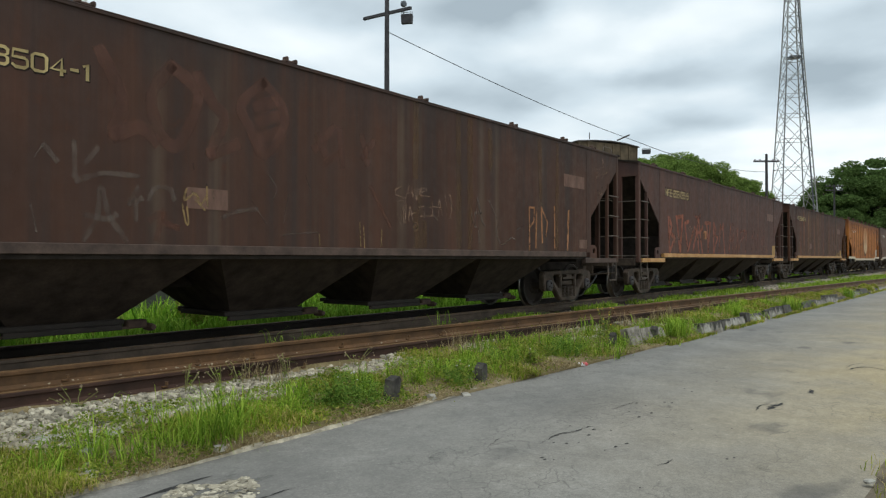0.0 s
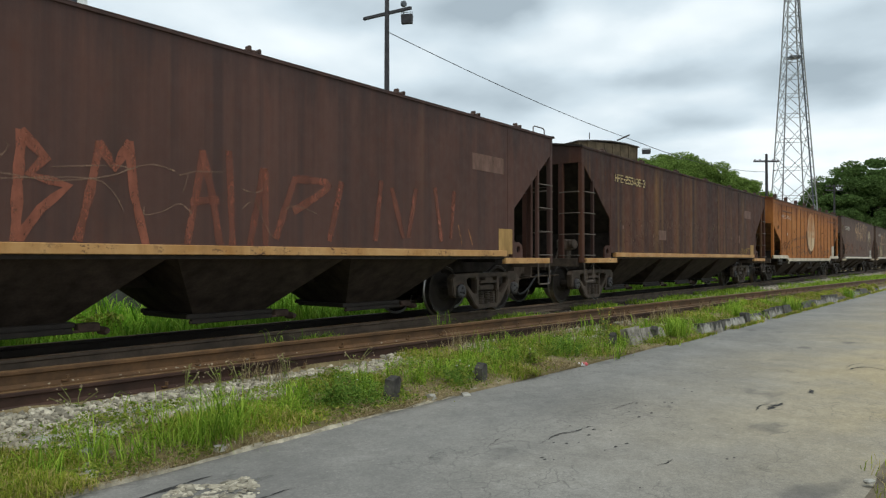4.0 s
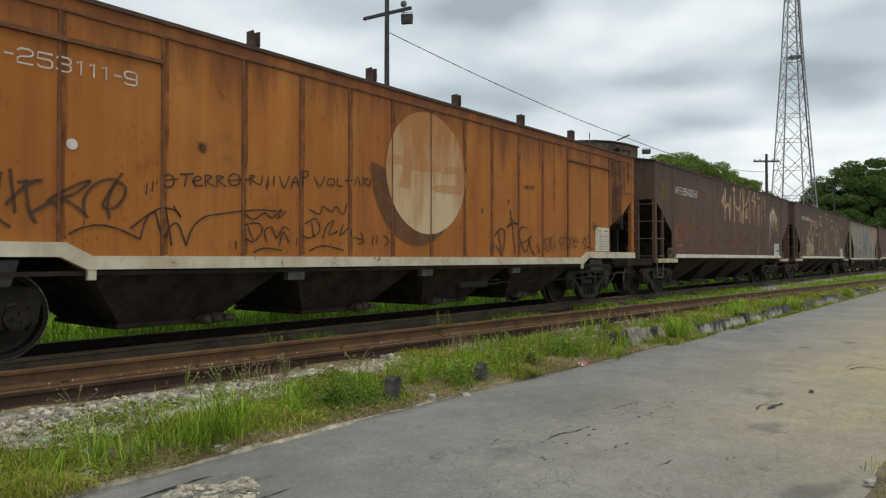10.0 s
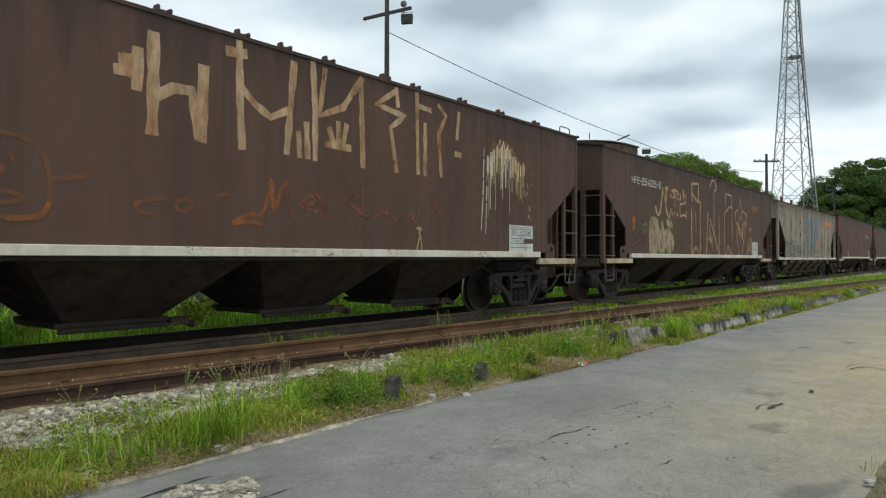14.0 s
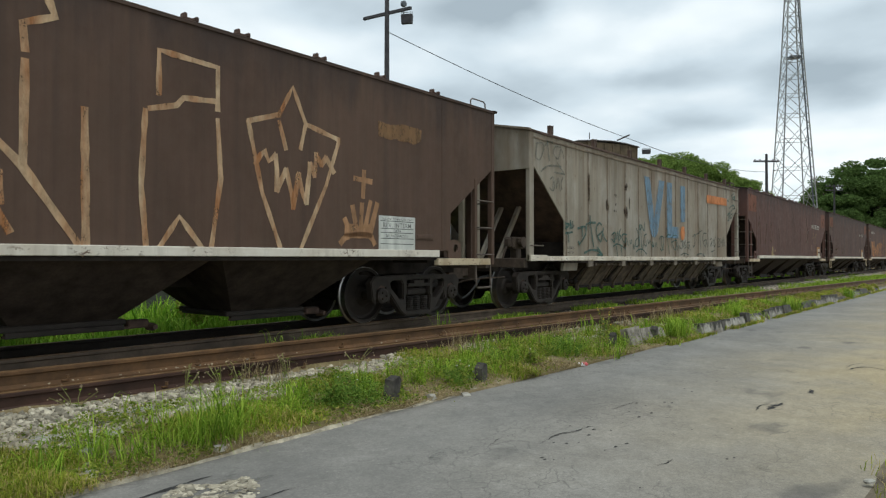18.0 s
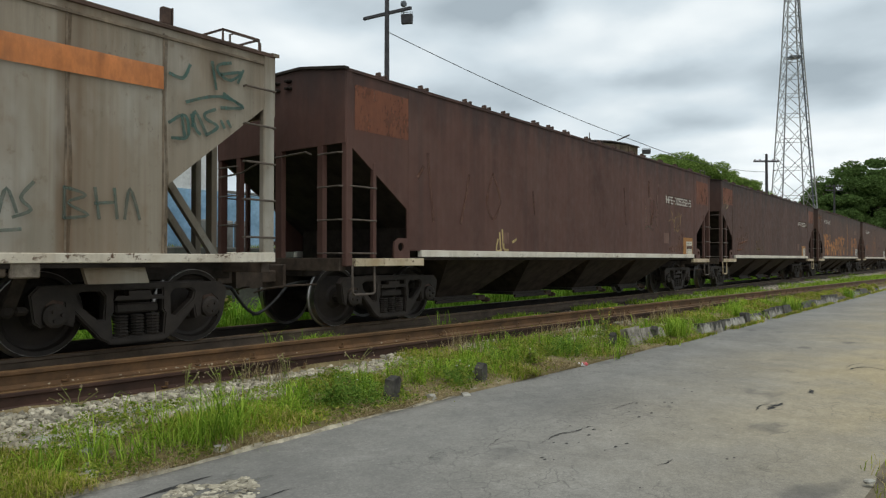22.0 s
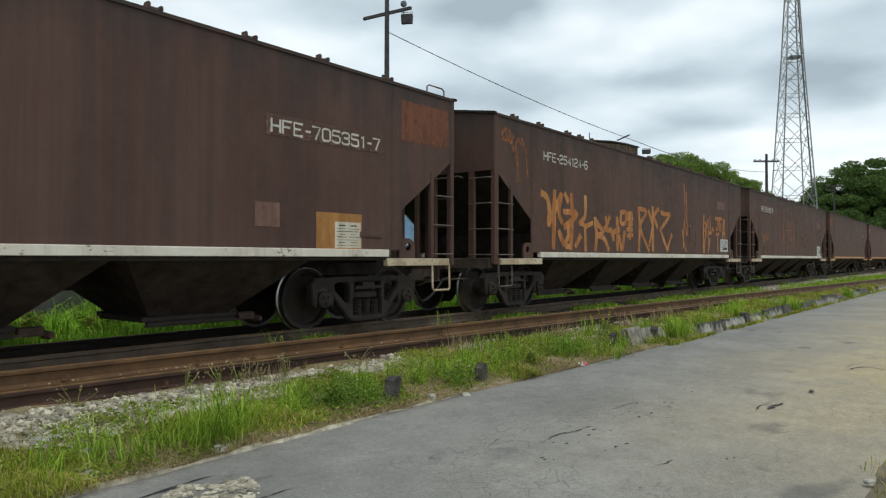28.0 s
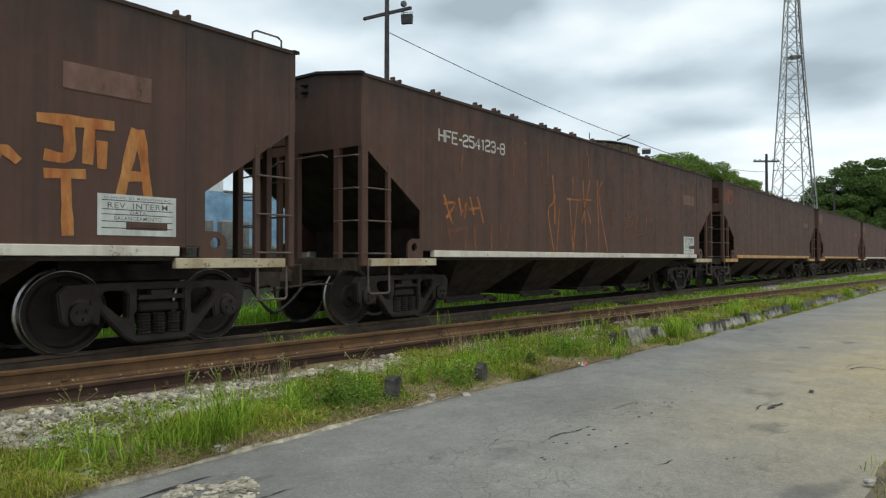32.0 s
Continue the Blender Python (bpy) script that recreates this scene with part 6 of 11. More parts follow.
def worn_asphalt():
    m, nt, b, co = material("dark_worn_asphalt", 0.9, 0, 0.3)
    g = noise_node(nt, co, 40, 4, 0.7)
    nt.links.new(ramp_node(nt, g, [(0.3, grey(0.08)), (0.7, grey(0.19))]), b.inputs["Base Color"])
    nt.links.new(ramp_node(nt, noise_node(nt, co, 5, 6, 0.75), [(0.42, grey(0.0)), (0.75, grey(0.42))]), b.inputs["Alpha"])
    return m


OLD_TAR = worn_asphalt()


def cracks():
    """Cracks and worn spots in the asphalt."""
    r2 = random.Random(12)
    home = bpy.data.objects["road"]
    runs = [(0.014, [(4.73, 2.74), (4.97, 2.77), (5.12, 2.76), (5.23, 2.71), (5.48, 2.68), (5.51, 2.58)]), (0.006, [(6.22, 2.80), (6.41, 2.81), (6.55, 2.80), (6.88, 2.76)]),
            (0.006, [(4.71, 1.81), (4.85, 1.78), (4.97, 1.77)]), (0.036, [(7.08, 1.66), (7.22, 1.62), (7.33, 1.64), (7.46, 1.60), (7.58, 1.60)]), (0.010, [(7.0, 1.72), (7.3, 1.74), (7.5, 1.68)]),
            (0.034, [(8.26, 1.44), (8.34, 1.49), (8.42, 1.48), (8.55, 1.52)]), (0.040, [(10.30, 1.40), (10.55, 1.36), (10.72, 1.29), (10.76, 1.20), (10.70, 1.10), (10.57, 1.0)]), (0.010, [(10.5, 1.45), (10.9, 1.42), (11.2, 1.30)]),
            (0.022, [(1.8, 4.02), (2.75, 4.06)]), (0.008, [(2.4, 3.48), (2.95, 3.42)]), (0.004, [(4.3, 2.98), (4.62, 3.08), (4.9, 3.05)])]
    for w, way in runs:
        bm = bmesh.new()
        n = 14
        prev = None
        steps = [(p[0] + (q[0] - p[0]) * j / n, p[1] + (q[1] - p[1]) * j / n) for p, q in zip(way, way[1:]) for j in range(n)]
        for j, (x, y) in enumerate(steps):
            y += r2.uniform(-0.012, 0.012)
            ww = w * r2.choice((0.1, 0.3, 0.6, 1.0, 1.2)) * math.sin(math.pi * min(0.96, max(0.04, j / len(steps))))
            cur = [bm.verts.new((x, y - ww, ROAD_Z + 0.0035)), bm.verts.new((x, y + ww, ROAD_Z + 0.0035))]
            if prev:
                bm.faces.new((prev[0], cur[0], cur[1], prev[1]))
            prev = cur
        part("road_crack", bm, TAR, home, "dark crack in the asphalt")
    pits = [(4.82, 2.67), (4.86, 2.58), (4.38, 2.50), (4.41, 2.54), (4.87, 2.26), (5.01, 2.24), (5.15, 2.21), (5.79, 2.52), (6.08, 2.49), (6.59, 2.63), (6.24, 2.65), (6.31, 2.46), (6.87, 2.54), (6.88, 2.47),
            (6.66, 2.75), (5.21, 2.56), (5.40, 2.61), (5.46, 2.48), (5.39, 2.83), (4.95, 2.52), (7.72, 2.16), (7.74, 2.31), (7.61, 2.51), (7.71, 2.63), (8.42, 2.49), (8.56, 1.90), (5.20, 1.47), (5.27, 1.44)]
    for x, y in pits + [(r2.uniform(3.6, 9.0), r2.uniform(1.6, 3.5)) for _ in range(16)]:
        bm = bmesh.new()
        w = r2.uniform(0.007, 0.017) if (x, y) in pits else r2.uniform(0.003, 0.008)
        bm.faces.new([bm.verts.new((x + 1.7 * w * math.cos(a) * r2.uniform(0.6, 1.2), y + w * math.sin(a) * r2.uniform(0.6, 1.2), ROAD_Z + 0.0035)) for a in [i * math.pi / 3 for i in range(6)]])
        part("road_pit", bm, TAR, home)
    for cx_, cy_, rx, ry in ((2.32, 3.82, 0.62, 0.34), (4.0, 3.10, 0.24, 0.11), (5.62, 2.06, 0.09, 0.05)):
        bm = bmesh.new()
        bm.faces.new([bm.verts.new((cx_ + rx * math.cos(a) * r2.uniform(0.55, 1.25), cy_ + ry * math.sin(a) * r2.uniform(0.55, 1.25), ROAD_Z + 0.0025)) for a in [i * math.pi / 10 for i in range(20)]])
        part("worn_patch", bm, OLD_TAR, home, "dark worn patch in the asphalt")


cracks()


# ---- beyond the track: platform, station house, poles, hut, tower, trees ----
PLASTER = plain("stained_white_plaster", (0.70, 0.70, 0.67), 0.9, 0, 0.15, 1.2, 0.2, col2=(0.82, 0.82, 0.80))
BLUE_PAINT = plain("faded_blue_paint", (0.22, 0.40, 0.58), 0.8, 0, 0.3, 1.5, 0.2, col2=(0.33, 0.52, 0.68))
GREY_PAINT = plain("pale_grey_dado", (0.42, 0.45, 0.45), 0.85, 0, 0.18, 1.5, 0.2)
RAW_CONCRETE = plain("mossy_concrete", (0.19, 0.195, 0.175), 0.95, 0, 0.4, 1.3, 0.4, 0.01, col2=(0.30, 0.30, 0.28))
DARK_GLASS = plain("dark_glass", (0.02, 0.027, 0.035), 0.15, 0, 0.2, 3, 0.0)
BAR_PAINT = plain("bar_paint", (0.45, 0.52, 0.56), 0.5, 0.2, 0.2, 8)
BLUE_STEEL = plain("blue_steel", (0.10, 0.22, 0.50), 0.6, 0, 0.25, 5)
PLATFORM = plain("dark_platform", (0.09, 0.09, 0.08), 0.95, 0, 0.4, 1.5, 0.4, 0.01)
SIGN_YELLOW = plain("yellow_sign", (0.75, 0.45, 0.03), 0.5, 0, 0.1, 5)
TEAL = plain("teal_sign", (0.02, 0.25, 0.22), 0.5, 0, 0.1, 5)
WOOD_POLE = plain("tarred_pole", (0.045, 0.043, 0.045), 0.8, 0, 0.35, 6, 0.4)
GALV = plain("galvanised_steel", (0.26, 0.27, 0.27), 0.55, 0.2, 0.25, 5)
GALV_DARK = plain("shaded_steel", (0.10, 0.11, 0.12), 0.6, 0.3, 0.2, 5)
TOWER_STEEL = plain("weathered_tower_steel", (0.25, 0.25, 0.235), 0.6, 0.1, 0.35, 2.5)
OCHRE_WALL = plain("ochre_sheet", (0.10, 0.074, 0.044), 0.85, 0, 0.35, 2.2, 0.3)
ROOF_DARK = plain("dark_sheet", (0.06, 0.05, 0.045), 0.8, 0, 0.3, 3)


def platform():
    bm = bmesh.new()
    box(bm, -20, 33, 13.3, 30, -0.6, 1.22, 0.03)
    tagged(part("platform", bm, PLATFORM, None), "dark weathered concrete station platform", "platform", kind="structure")
    n = 2600
    x, y = rg.uniform(3, 16, n), rg.uniform(13.35, 14.9, n)
    keep = field(x, y, 0.8, 5.0) > 0.0
    x, y = x[keep], y[keep]
    v, fc = blades(x, y, np.full(len(x), 1.21), rg.uniform(0.03, 0.12, len(x)), 0.008, 0.8)
    heap("platform_weeds", v, fc, GRASS, "weeds growing on the old platform", "grass")


platform()


def station():
    Y = 15.0
    st = tagged(new("station_house"), "old white station building with a blue painted dado", "building")

    def put(name, x0, x1, y0, y1, z0, z1, mat, lab="", parent=None, soft=0.0):
        bm = bmesh.new()
        box(bm, x0, x1, y0, y1, z0, z1, soft)
        return part(name, bm, mat, parent or st, lab)
    put("wall", -6, 4.6, Y, Y + 0.3, 1.2, 4.72, PLASTER)
    put("wall", 4.6, 6.22, Y, Y + 0.3, 1.2, 2.66, PLASTER)
    put("wall", 4.6, 6.22, Y, Y + 0.3, 4.22, 4.72, PLASTER)
    put("wall", 6.22, 7.5, Y, Y + 0.3, 1.2, 4.72, PLASTER, "peeling white plaster wall")
    put("wall", 7.5, 8.3, Y, Y + 0.3, 1.2, 3.46, PLASTER)
    put("wall", 7.5, 8.3, Y, Y + 0.3, 4.1, 4.72, PLASTER)
    put("wall", 8.3, 10.2, Y, Y + 0.3, 1.2, 4.72, PLASTER)
    put("side_wall", 9.9, 10.2, Y + 0.3, Y + 9, 1.2, 4.72, PLASTER)
    put("back_room", -6, 9.9, Y + 1.4, Y + 1.5, 1.2, 4.72, PLATFORM)
    put("dado", -6, 6.35, Y - 0.02, Y, 1.22, 2.62, GREY_PAINT, "pale grey painted dado")
    put("dado", 6.35, 10.22, Y - 0.02, Y, 1.22, 2.64, BLUE_PAINT, "faded blue painted dado")
    put("parapet", -6.2, 10.4, Y - 0.35, Y + 0.35, 4.74, 5.92, RAW_CONCRETE, "mossy grey concrete parapet", soft=0.03)
    put("roof", -6.2, 10.2, Y + 0.35, Y + 9, 5.0, 5.2, RAW_CONCRETE)
    put("cornice", -6.2, 10.3, Y - 0.12, Y, 4.52, 4.74, PLASTER)
    win = put("window", 4.6, 6.22, Y + 0.2, Y + 0.23, 2.66, 4.22, DARK_GLASS, "dark barred window")
    put("window_sill", 4.55, 6.27, Y - 0.06, Y + 0.2, 2.62, 2.68, PLASTER, parent=win)
    for k in range(9):
        put("bar", 4.66 + k * 0.185, 4.68 + k * 0.185, Y + 0.03, Y + 0.05, 2.68, 4.22, BAR_PAINT, parent=win)
    for z in (3.1, 3.55):
        put("cross_bar", 4.6, 6.22, Y + 0.052, Y + 0.07, z, z + 0.025, BAR_PAINT, parent=win)
    put("blue_post", 5.38, 5.50, Y - 0.05, Y + 0.02, 2.68, 4.22, BLUE_STEEL, "blue steel upright", parent=win)
    w2 = put("window", 7.5, 8.3, Y + 0.2, Y + 0.23, 3.46, 4.1, DARK_GLASS, "small dark window")
    for z in (3.6, 3.75, 3.9, 4.03):
        put("bar", 7.5, 8.3, Y + 0.05, Y + 0.08, z, z + 0.03, BAR_PAINT, parent=w2)
    fence = tagged(new("yard_wall"), "faded blue painted yard wall with a mossy top", "wall")
    for k in range(13):
        x = 10.22 + 1.2 * k
        put("wall_panel", x, x + 1.19, Y - 0.01, Y + 0.18, 1.2, 2.60 + 0.03 * (k % 2), BLUE_PAINT, parent=fence)
    put("coping", 10.22, 25.8, Y - 0.04, Y + 0.21, 2.63, 2.68, RAW_CONCRETE, "mossy concrete coping", parent=fence)
    for x in (9.2, 9.73, 10.2):
        p = tagged(new("concrete_post"), "short grey concrete post on the platform", "post", "concrete posts")
        put("post", x - 0.15, x + 0.15, 14.1, 14.35, 1.215, 1.87, RAW_CONCRETE, parent=p, soft=0.03)
    note = tagged(new("notice"), "small white notice with a yellow rim on the wall", "notice")
    put("panel", 7.19, 7.37, Y - 0.035, Y - 0.022, 1.53, 1.83, PLASTER, parent=note)
    for z in (1.58, 1.66, 1.74):
        put("print_bar", 7.22, 7.34, Y - 0.039, Y - 0.035, z, z + 0.035, GALV_DARK, parent=note)
    # the upper storey, set back
    put("upper_wall", -6, 7.75, Y + 2.0, Y + 2.3, 5.2, 9.5, PLASTER, "white upper storey")
    put("upper_side_wall", 7.45, 7.75, Y + 2.3, Y + 8, 5.2, 9.5, PLASTER)
    put("upper_window", 5.9, 7.5, Y + 1.97, Y + 1.995, 7.0, 8.2, DARK_GLASS, "dark upper window")
    put("upper_sill", 5.8, 7.6, Y + 1.85, Y + 2.0, 6.9, 7.0, PLASTER)
    sign = tagged(new("sign_board"), "yellow and teal sign board on the roof edge", "sign")
    put("yellow_panel", 4.0, 5.42, Y + 0.5, Y + 0.55, 5.95, 7.2, SIGN_YELLOW, parent=sign)
    put("teal_panel", 5.43, 5.62, Y + 0.5, Y + 0.55, 5.95, 7.2, TEAL, parent=sign)
    bm = bmesh.new()
    lathe(bm, [(0.0, 0.20), (-0.02, 0.185), (0.08, 0.10), (0.22, 0.05), (0.30, 0.07), (0.34, 0.05)], (5.66, Y - 0.32, 6.03), 20)
    horn = tagged(part("loudspeaker_horn", bm, plain("grey_horn", (0.42, 0.42, 0.40), 0.5, 0, 0.2, 9), None), "round grey horn loudspeaker on the parapet", "loudspeaker")
    bm = bmesh.new()
    lathe(bm, [(-0.03, 0.02), (-0.03, 0.07), (0.05, 0.08)], (5.66, Y - 0.32, 6.03), 14)
    part("horn_core", bm, GALV_DARK, horn)
    bm = bmesh.new()
    box(bm, 5.63, 5.69, Y - 0.1, Y + 0.0, 5.90, 6.0, 0.01)
    part("bracket", bm, GALV_DARK, horn)


station()


def utility_pole(x, y, top, r, arms, label, lean=0.0, skew=0.0):
    p = tagged(new("utility_pole"), label, "utility pole", "utility poles")
    p.matrix_basis = pose(x, y, 0, 0, lean, 0)
    bm = bmesh.new()
    lathe(bm, [(-0.4, r * 1.25), (top * 0.5, r * 1.1), (top, r * 0.85)], (0, 0, 0), 12, "z")
    part("pole", bm, WOOD_POLE, p)
    for z, half, thick in arms:
        bm = bmesh.new()
        d = Vector((math.sin(TURN), -math.cos(TURN), 0)) * half - Vector((math.cos(TURN), math.sin(TURN), 0)) * skew
        tube(bm, [Vector((0, 0, z)) - d, Vector((0, 0, z)) + d], thick, 4)
        part("crossarm", bm, WOOD_POLE, p)
        for k in (-0.9, -0.5, 0.5, 0.9) if not skew else ():
            bm = bmesh.new()
            lathe(bm, [(0, 0.02), (0.05, 0.05), (0.12, 0.05), (0.16, 0.025)], Vector((0, 0, z + thick * 0.6)) + d * k, 8, "z")
            part("insulator", bm, GALV, p, "grey insulator")
    return p


def floodlight(x, y, z, w, h):
    f = tagged(new("floodlight"), "dark square floodlight on a pole bracket", "floodlight")
    f.matrix_basis = pose(x, y, z, 0, 0, math.degrees(TURN) - 90 - 12)
    bm = bmesh.new()
    prism(bm, [(-w * 0.46, -h / 2), (w * 0.46, -h / 2), (w / 2, h * 0.35), (w * 0.44, h / 2), (-w * 0.44, h / 2), (-w / 2, h * 0.35)], -0.09, 0.09)
    part("housing", bm, WOOD_POLE, f)
    bm = bmesh.new()
    tube(bm, [(-w * 0.48, 0, 0), (-w * 0.48, 0, h * 0.75), (w * 0.48, 0, h * 0.75), (w * 0.48, 0, 0)], 0.015, 5)
    part("bracket", bm, GALV_DARK, f)


def wire(name, a, b, sag, r, lab):
    bm = bmesh.new()
    a, b = Vector(a), Vector(b)
    tube(bm, [a.lerp(b, t / 14) - Vector((0, 0, sag * 4 * (t / 14) * (1 - t / 14))) for t in range(15)], r, 5)
    tagged(part(name, bm, HOSE, None), lab, "cable")


POLE_AT = Vector((19.9, 18.4, 0))
pole = utility_pole(19.9, 18.4, 12.2, 0.10, ((10.62, 0.98, 0.075),), "dark wooden pole with a crossarm and floodlight", skew=0.62)
floodlight(19.9 + 0.79 * math.sin(TURN), 18.4 - 0.79 * math.cos(TURN), 10.40, 0.46, 0.36)
bm = bmesh.new()
lathe(bm, [(-0.06, 0.02), (-0.06, 0.12), (0.06, 0.12), (0.06, 0.02)], (0.66 * math.sin(TURN), -0.66 * math.cos(TURN), 11.0), 12)
tube(bm, [(0.66 * math.sin(TURN), -0.66 * math.cos(TURN), 10.5), (0.66 * math.sin(TURN), -0.66 * math.cos(TURN), 10.85)], 0.025, 5)
part("siren", bm, GALV_DARK, pole, "small dark siren")
wire("cable", (19.95, 18.3, 9.85), (41.2, 17.1, 8.35), 0.22, 0.017, "black cable sagging from the pole to the hut")
wire("cable", (41.2, 17.1, 8.35), (66.8, 15.3, 8.8), 0.5, 0.02, "thin cable running on behind the train")
utility_pole(66.8, 15.3, 10.4, 0.13, ((9.75, 1.15, 0.09),), "distant dark pole with insulators")
utility_pole(108.1, 16.1, 11.2, 0.12, ((11.0, 1.2, 0.08), (10.4, 1.2, 0.08)), "far pole with two crossarms before the trees")


def hut():
    h = tagged(new("signal_hut"), "ochre sheet-clad hut with a dark low roof", "building")
    h.matrix_basis = pose(38.0, 19.3, 0.62, 0, 0, -26)
    bm = bmesh.new()
    box(bm, 0, 4.6, 0, 3.0, -1.0, 7.55)
    part("wall", bm, OCHRE_WALL, h)
    for k in range(8):
        bm = bmesh.new()
        box(bm, 0.02 + k * 0.64, 0.10 + k * 0.64, -0.05, -0.004, -0.4, 7.5)
        part("wall_rib", bm, OCHRE_WALL, h)
    bm = bmesh.new()
    prism(bm, [(-0.12, 7.54), (1.2, 7.66), (2.4, 7.70), (3.6, 7.64), (4.72, 7.48), (4.72, 7.42), (3.6, 7.57), (2.4, 7.63), (1.2, 7.59), (-0.12, 7.47)], -0.08, 3.08)
    part("roof", bm, ROOF_DARK, h)
    bm = bmesh.new()
    tube(bm, [(2.9, -0.1, 7.75), (3.7, -0.3, 8.12)], 0.05, 6)
    part("pipe", bm, ROOF_DARK, h)
    bm = bmesh.new()
    tube(bm, [(0.9, 0.1, 7.7), (0.9, 0.1, 8.1)], 0.03, 5)
    part("vent", bm, ROOF_DARK, h)
    floodlight(42.9, 17.0, 7.85, 0.55, 0.28)


hut()


def tower():
    t = tagged(new("lattice_tower"), "tall grey steel lattice communications tower", "tower")
    t.matrix_basis = pose(99.06, 19.47, 0, 0, 0, 31)
    half = lambda z: 2.53 - 0.0552 * z if z < 27.4 else max(0.5, 1.018 - 0.043 * (z - 27.4))
    levels = [0, 3.5, 7.2, 10.9, 14.6, 18.3, 21.1, 23.6, 25.9, 28.0, 30.0, 32.0, 34.0, 36.0, 38.0]
    corners = ((-1, -1), (1, -1), (1, 1), (-1, 1))
    P = lambda c, z: Vector((c[0] * half(z), c[1] * half(z), z))
    for c in corners:
        bm = bmesh.new()
        tube(bm, [P(c, z) for z in levels], 0.085, 5)
        part("leg", bm, TOWER_STEEL, t)
    for z0, z1 in zip(levels, levels[1:]):
        for i in range(4):
            a, b = corners[i], corners[(i + 1) % 4]
            bm = bmesh.new()
            tube(bm, [P(a, z0), P(b, z1)], 0.04, 4)
            part("cross_brace", bm, TOWER_STEEL, t)
            bm = bmesh.new()
            tube(bm, [P(b, z0) * 0.999, P(a, z1) * 0.999], 0.04, 4)
            part("cross_brace", bm, TOWER_STEEL, t)
            bm = bmesh.new()
            zm = (z0 + z1) / 2
            tube(bm, [P(a, zm), P(b, zm)], 0.034, 4)
            part("girt", bm, TOWER_STEEL, t)
    # the ladder stands off the outer corner in a thin cage; a cable run climbs one face
    for k in (0, 1):
        bm = bmesh.new()
        tube(bm, [(-half(z) - 0.32 + 0.3 * k, half(z) + 0.05, z) for z in (0, 9, 18, 27.8)], 0.03, 4)
        part("ladder_rail", bm, GALV_DARK, t)
    for k in range(30):
        z = 1.0 + k * 0.9
        bm = bmesh.new()
        tube(bm, [(-half(z) - 0.32, half(z) + 0.05, z), (-half(z) - 0.42, half(z) + 0.3, z), (-half(z) - 0.02, half(z) + 0.3, z), (-half(z) - 0.02, half(z) + 0.05, z)], 0.018, 4)
        part("ladder_hoop", bm, GALV_DARK, t)
    bm = bmesh.new()
    tube(bm, [(-half(z) * 0.62, -half(z) + 0.1, z) for z in (0, 13, 27, 38)], 0.10, 5)
    part("cable_run", bm, GALV_DARK, t, "dark bundle of cables climbing the tower")
    bm = bmesh.new()
    box(bm, -0.75, 0.35, -0.9, 0.5, 27.15, 27.45, 0.02)
    part("work_platform", bm, GALV_DARK, t, "small dark work platform")
    bm = bmesh.new()
    tube(bm, [(-0.75, -0.9, 28.4), (0.35, -0.9, 28.4), (0.35, 0.5, 28.4)], 0.03, 4)
    for q in ((-0.75, -0.9), (0.35, -0.9), (0.35, 0.5)):
        tube(bm, [(*q, 27.3), (*q, 28.4)], 0.03, 4)
    part("platform_rail", bm, GALV, t)


tower()

BARK = plain("bark", (0.10, 0.08, 0.06), 0.95, 0, 0.35, 3, 0.6, 0.02)
# leaf tones lightened and drawn together: distance haze is put into them
CROWN_A = foliage("feathery_leaves", [(0, (0.13, 0.20, 0.045)), (0.5, (0.17, 0.255, 0.055)), (1, (0.22, 0.31, 0.07))], 0.85)
CROWN_B = foliage("dense_leaves", [(0, (0.075, 0.125, 0.035)), (0.5, (0.095, 0.155, 0.043)), (1, (0.125, 0.195, 0.055))], 0.85)


def tree(x, y, height, spread, mat, label, seed, clumps=46, per=150, flat=0.45, leaf=0.22, low=0.45):
    g = np.random.default_rng(seed)
    t = tagged(new("tree"), label, "tree", "trees behind the railway")
    t.matrix_basis = pose(x, y, 0)
    bm = bmesh.new()
    tube(bm, [(0, 0, -0.4), (0.1, 0, height * 0.2), (-0.1, 0.1, height * 0.42), (0, 0, height * 0.7)], 0.028 * height, 8)
    fork = []
    for k in range(7):
        a = k * 2.4 + g.uniform(-0.4, 0.4)
        r = spread * g.uniform(0.45, 0.8)
        p = (r * math.cos(a), r * math.sin(a), height * g.uniform(0.62, 0.85))
        tube(bm, [(0, 0, height * 0.32), (p[0] * 0.5, p[1] * 0.5, height * 0.55), p], 0.010 * height, 6)
        fork.append(p)
    part("trunk", bm, BARK, t)
    cs = []
    for k in range(clumps):
        a, r = g.uniform(0, 2 * np.pi), spread * np.sqrt(g.uniform(0, 1))
        dome = math.sqrt(max(0.0, 1 - (r / (spread * 1.05)) ** 2))
        top = height * (low + (0.97 - low) * dome)
        cz = top - g.uniform(0, 1) ** 1.6 * height * flat * (0.35 + 0.65 * dome)
        cr = spread * g.uniform(0.13, 0.27)
        n = int(per * g.uniform(0.6, 1.3))
        d = g.normal(size=(n, 3))
        d /= np.linalg.norm(d, axis=1)[:, None]
        d *= g.uniform(0.55, 1.08, (n, 1)) * np.array([cr, cr, cr * 0.55])
        cs.append(d + np.array([r * math.cos(a), r * math.sin(a), cz]))
    v, fc = leaves(np.concatenate(cs), np.array([leaf]), 0.6)
    me = bpy.data.meshes.new("crown")
    me.from_pydata(v, [], fc)
    me.materials.append(mat)
    part("crown", me, mat, t, "leafy crown")


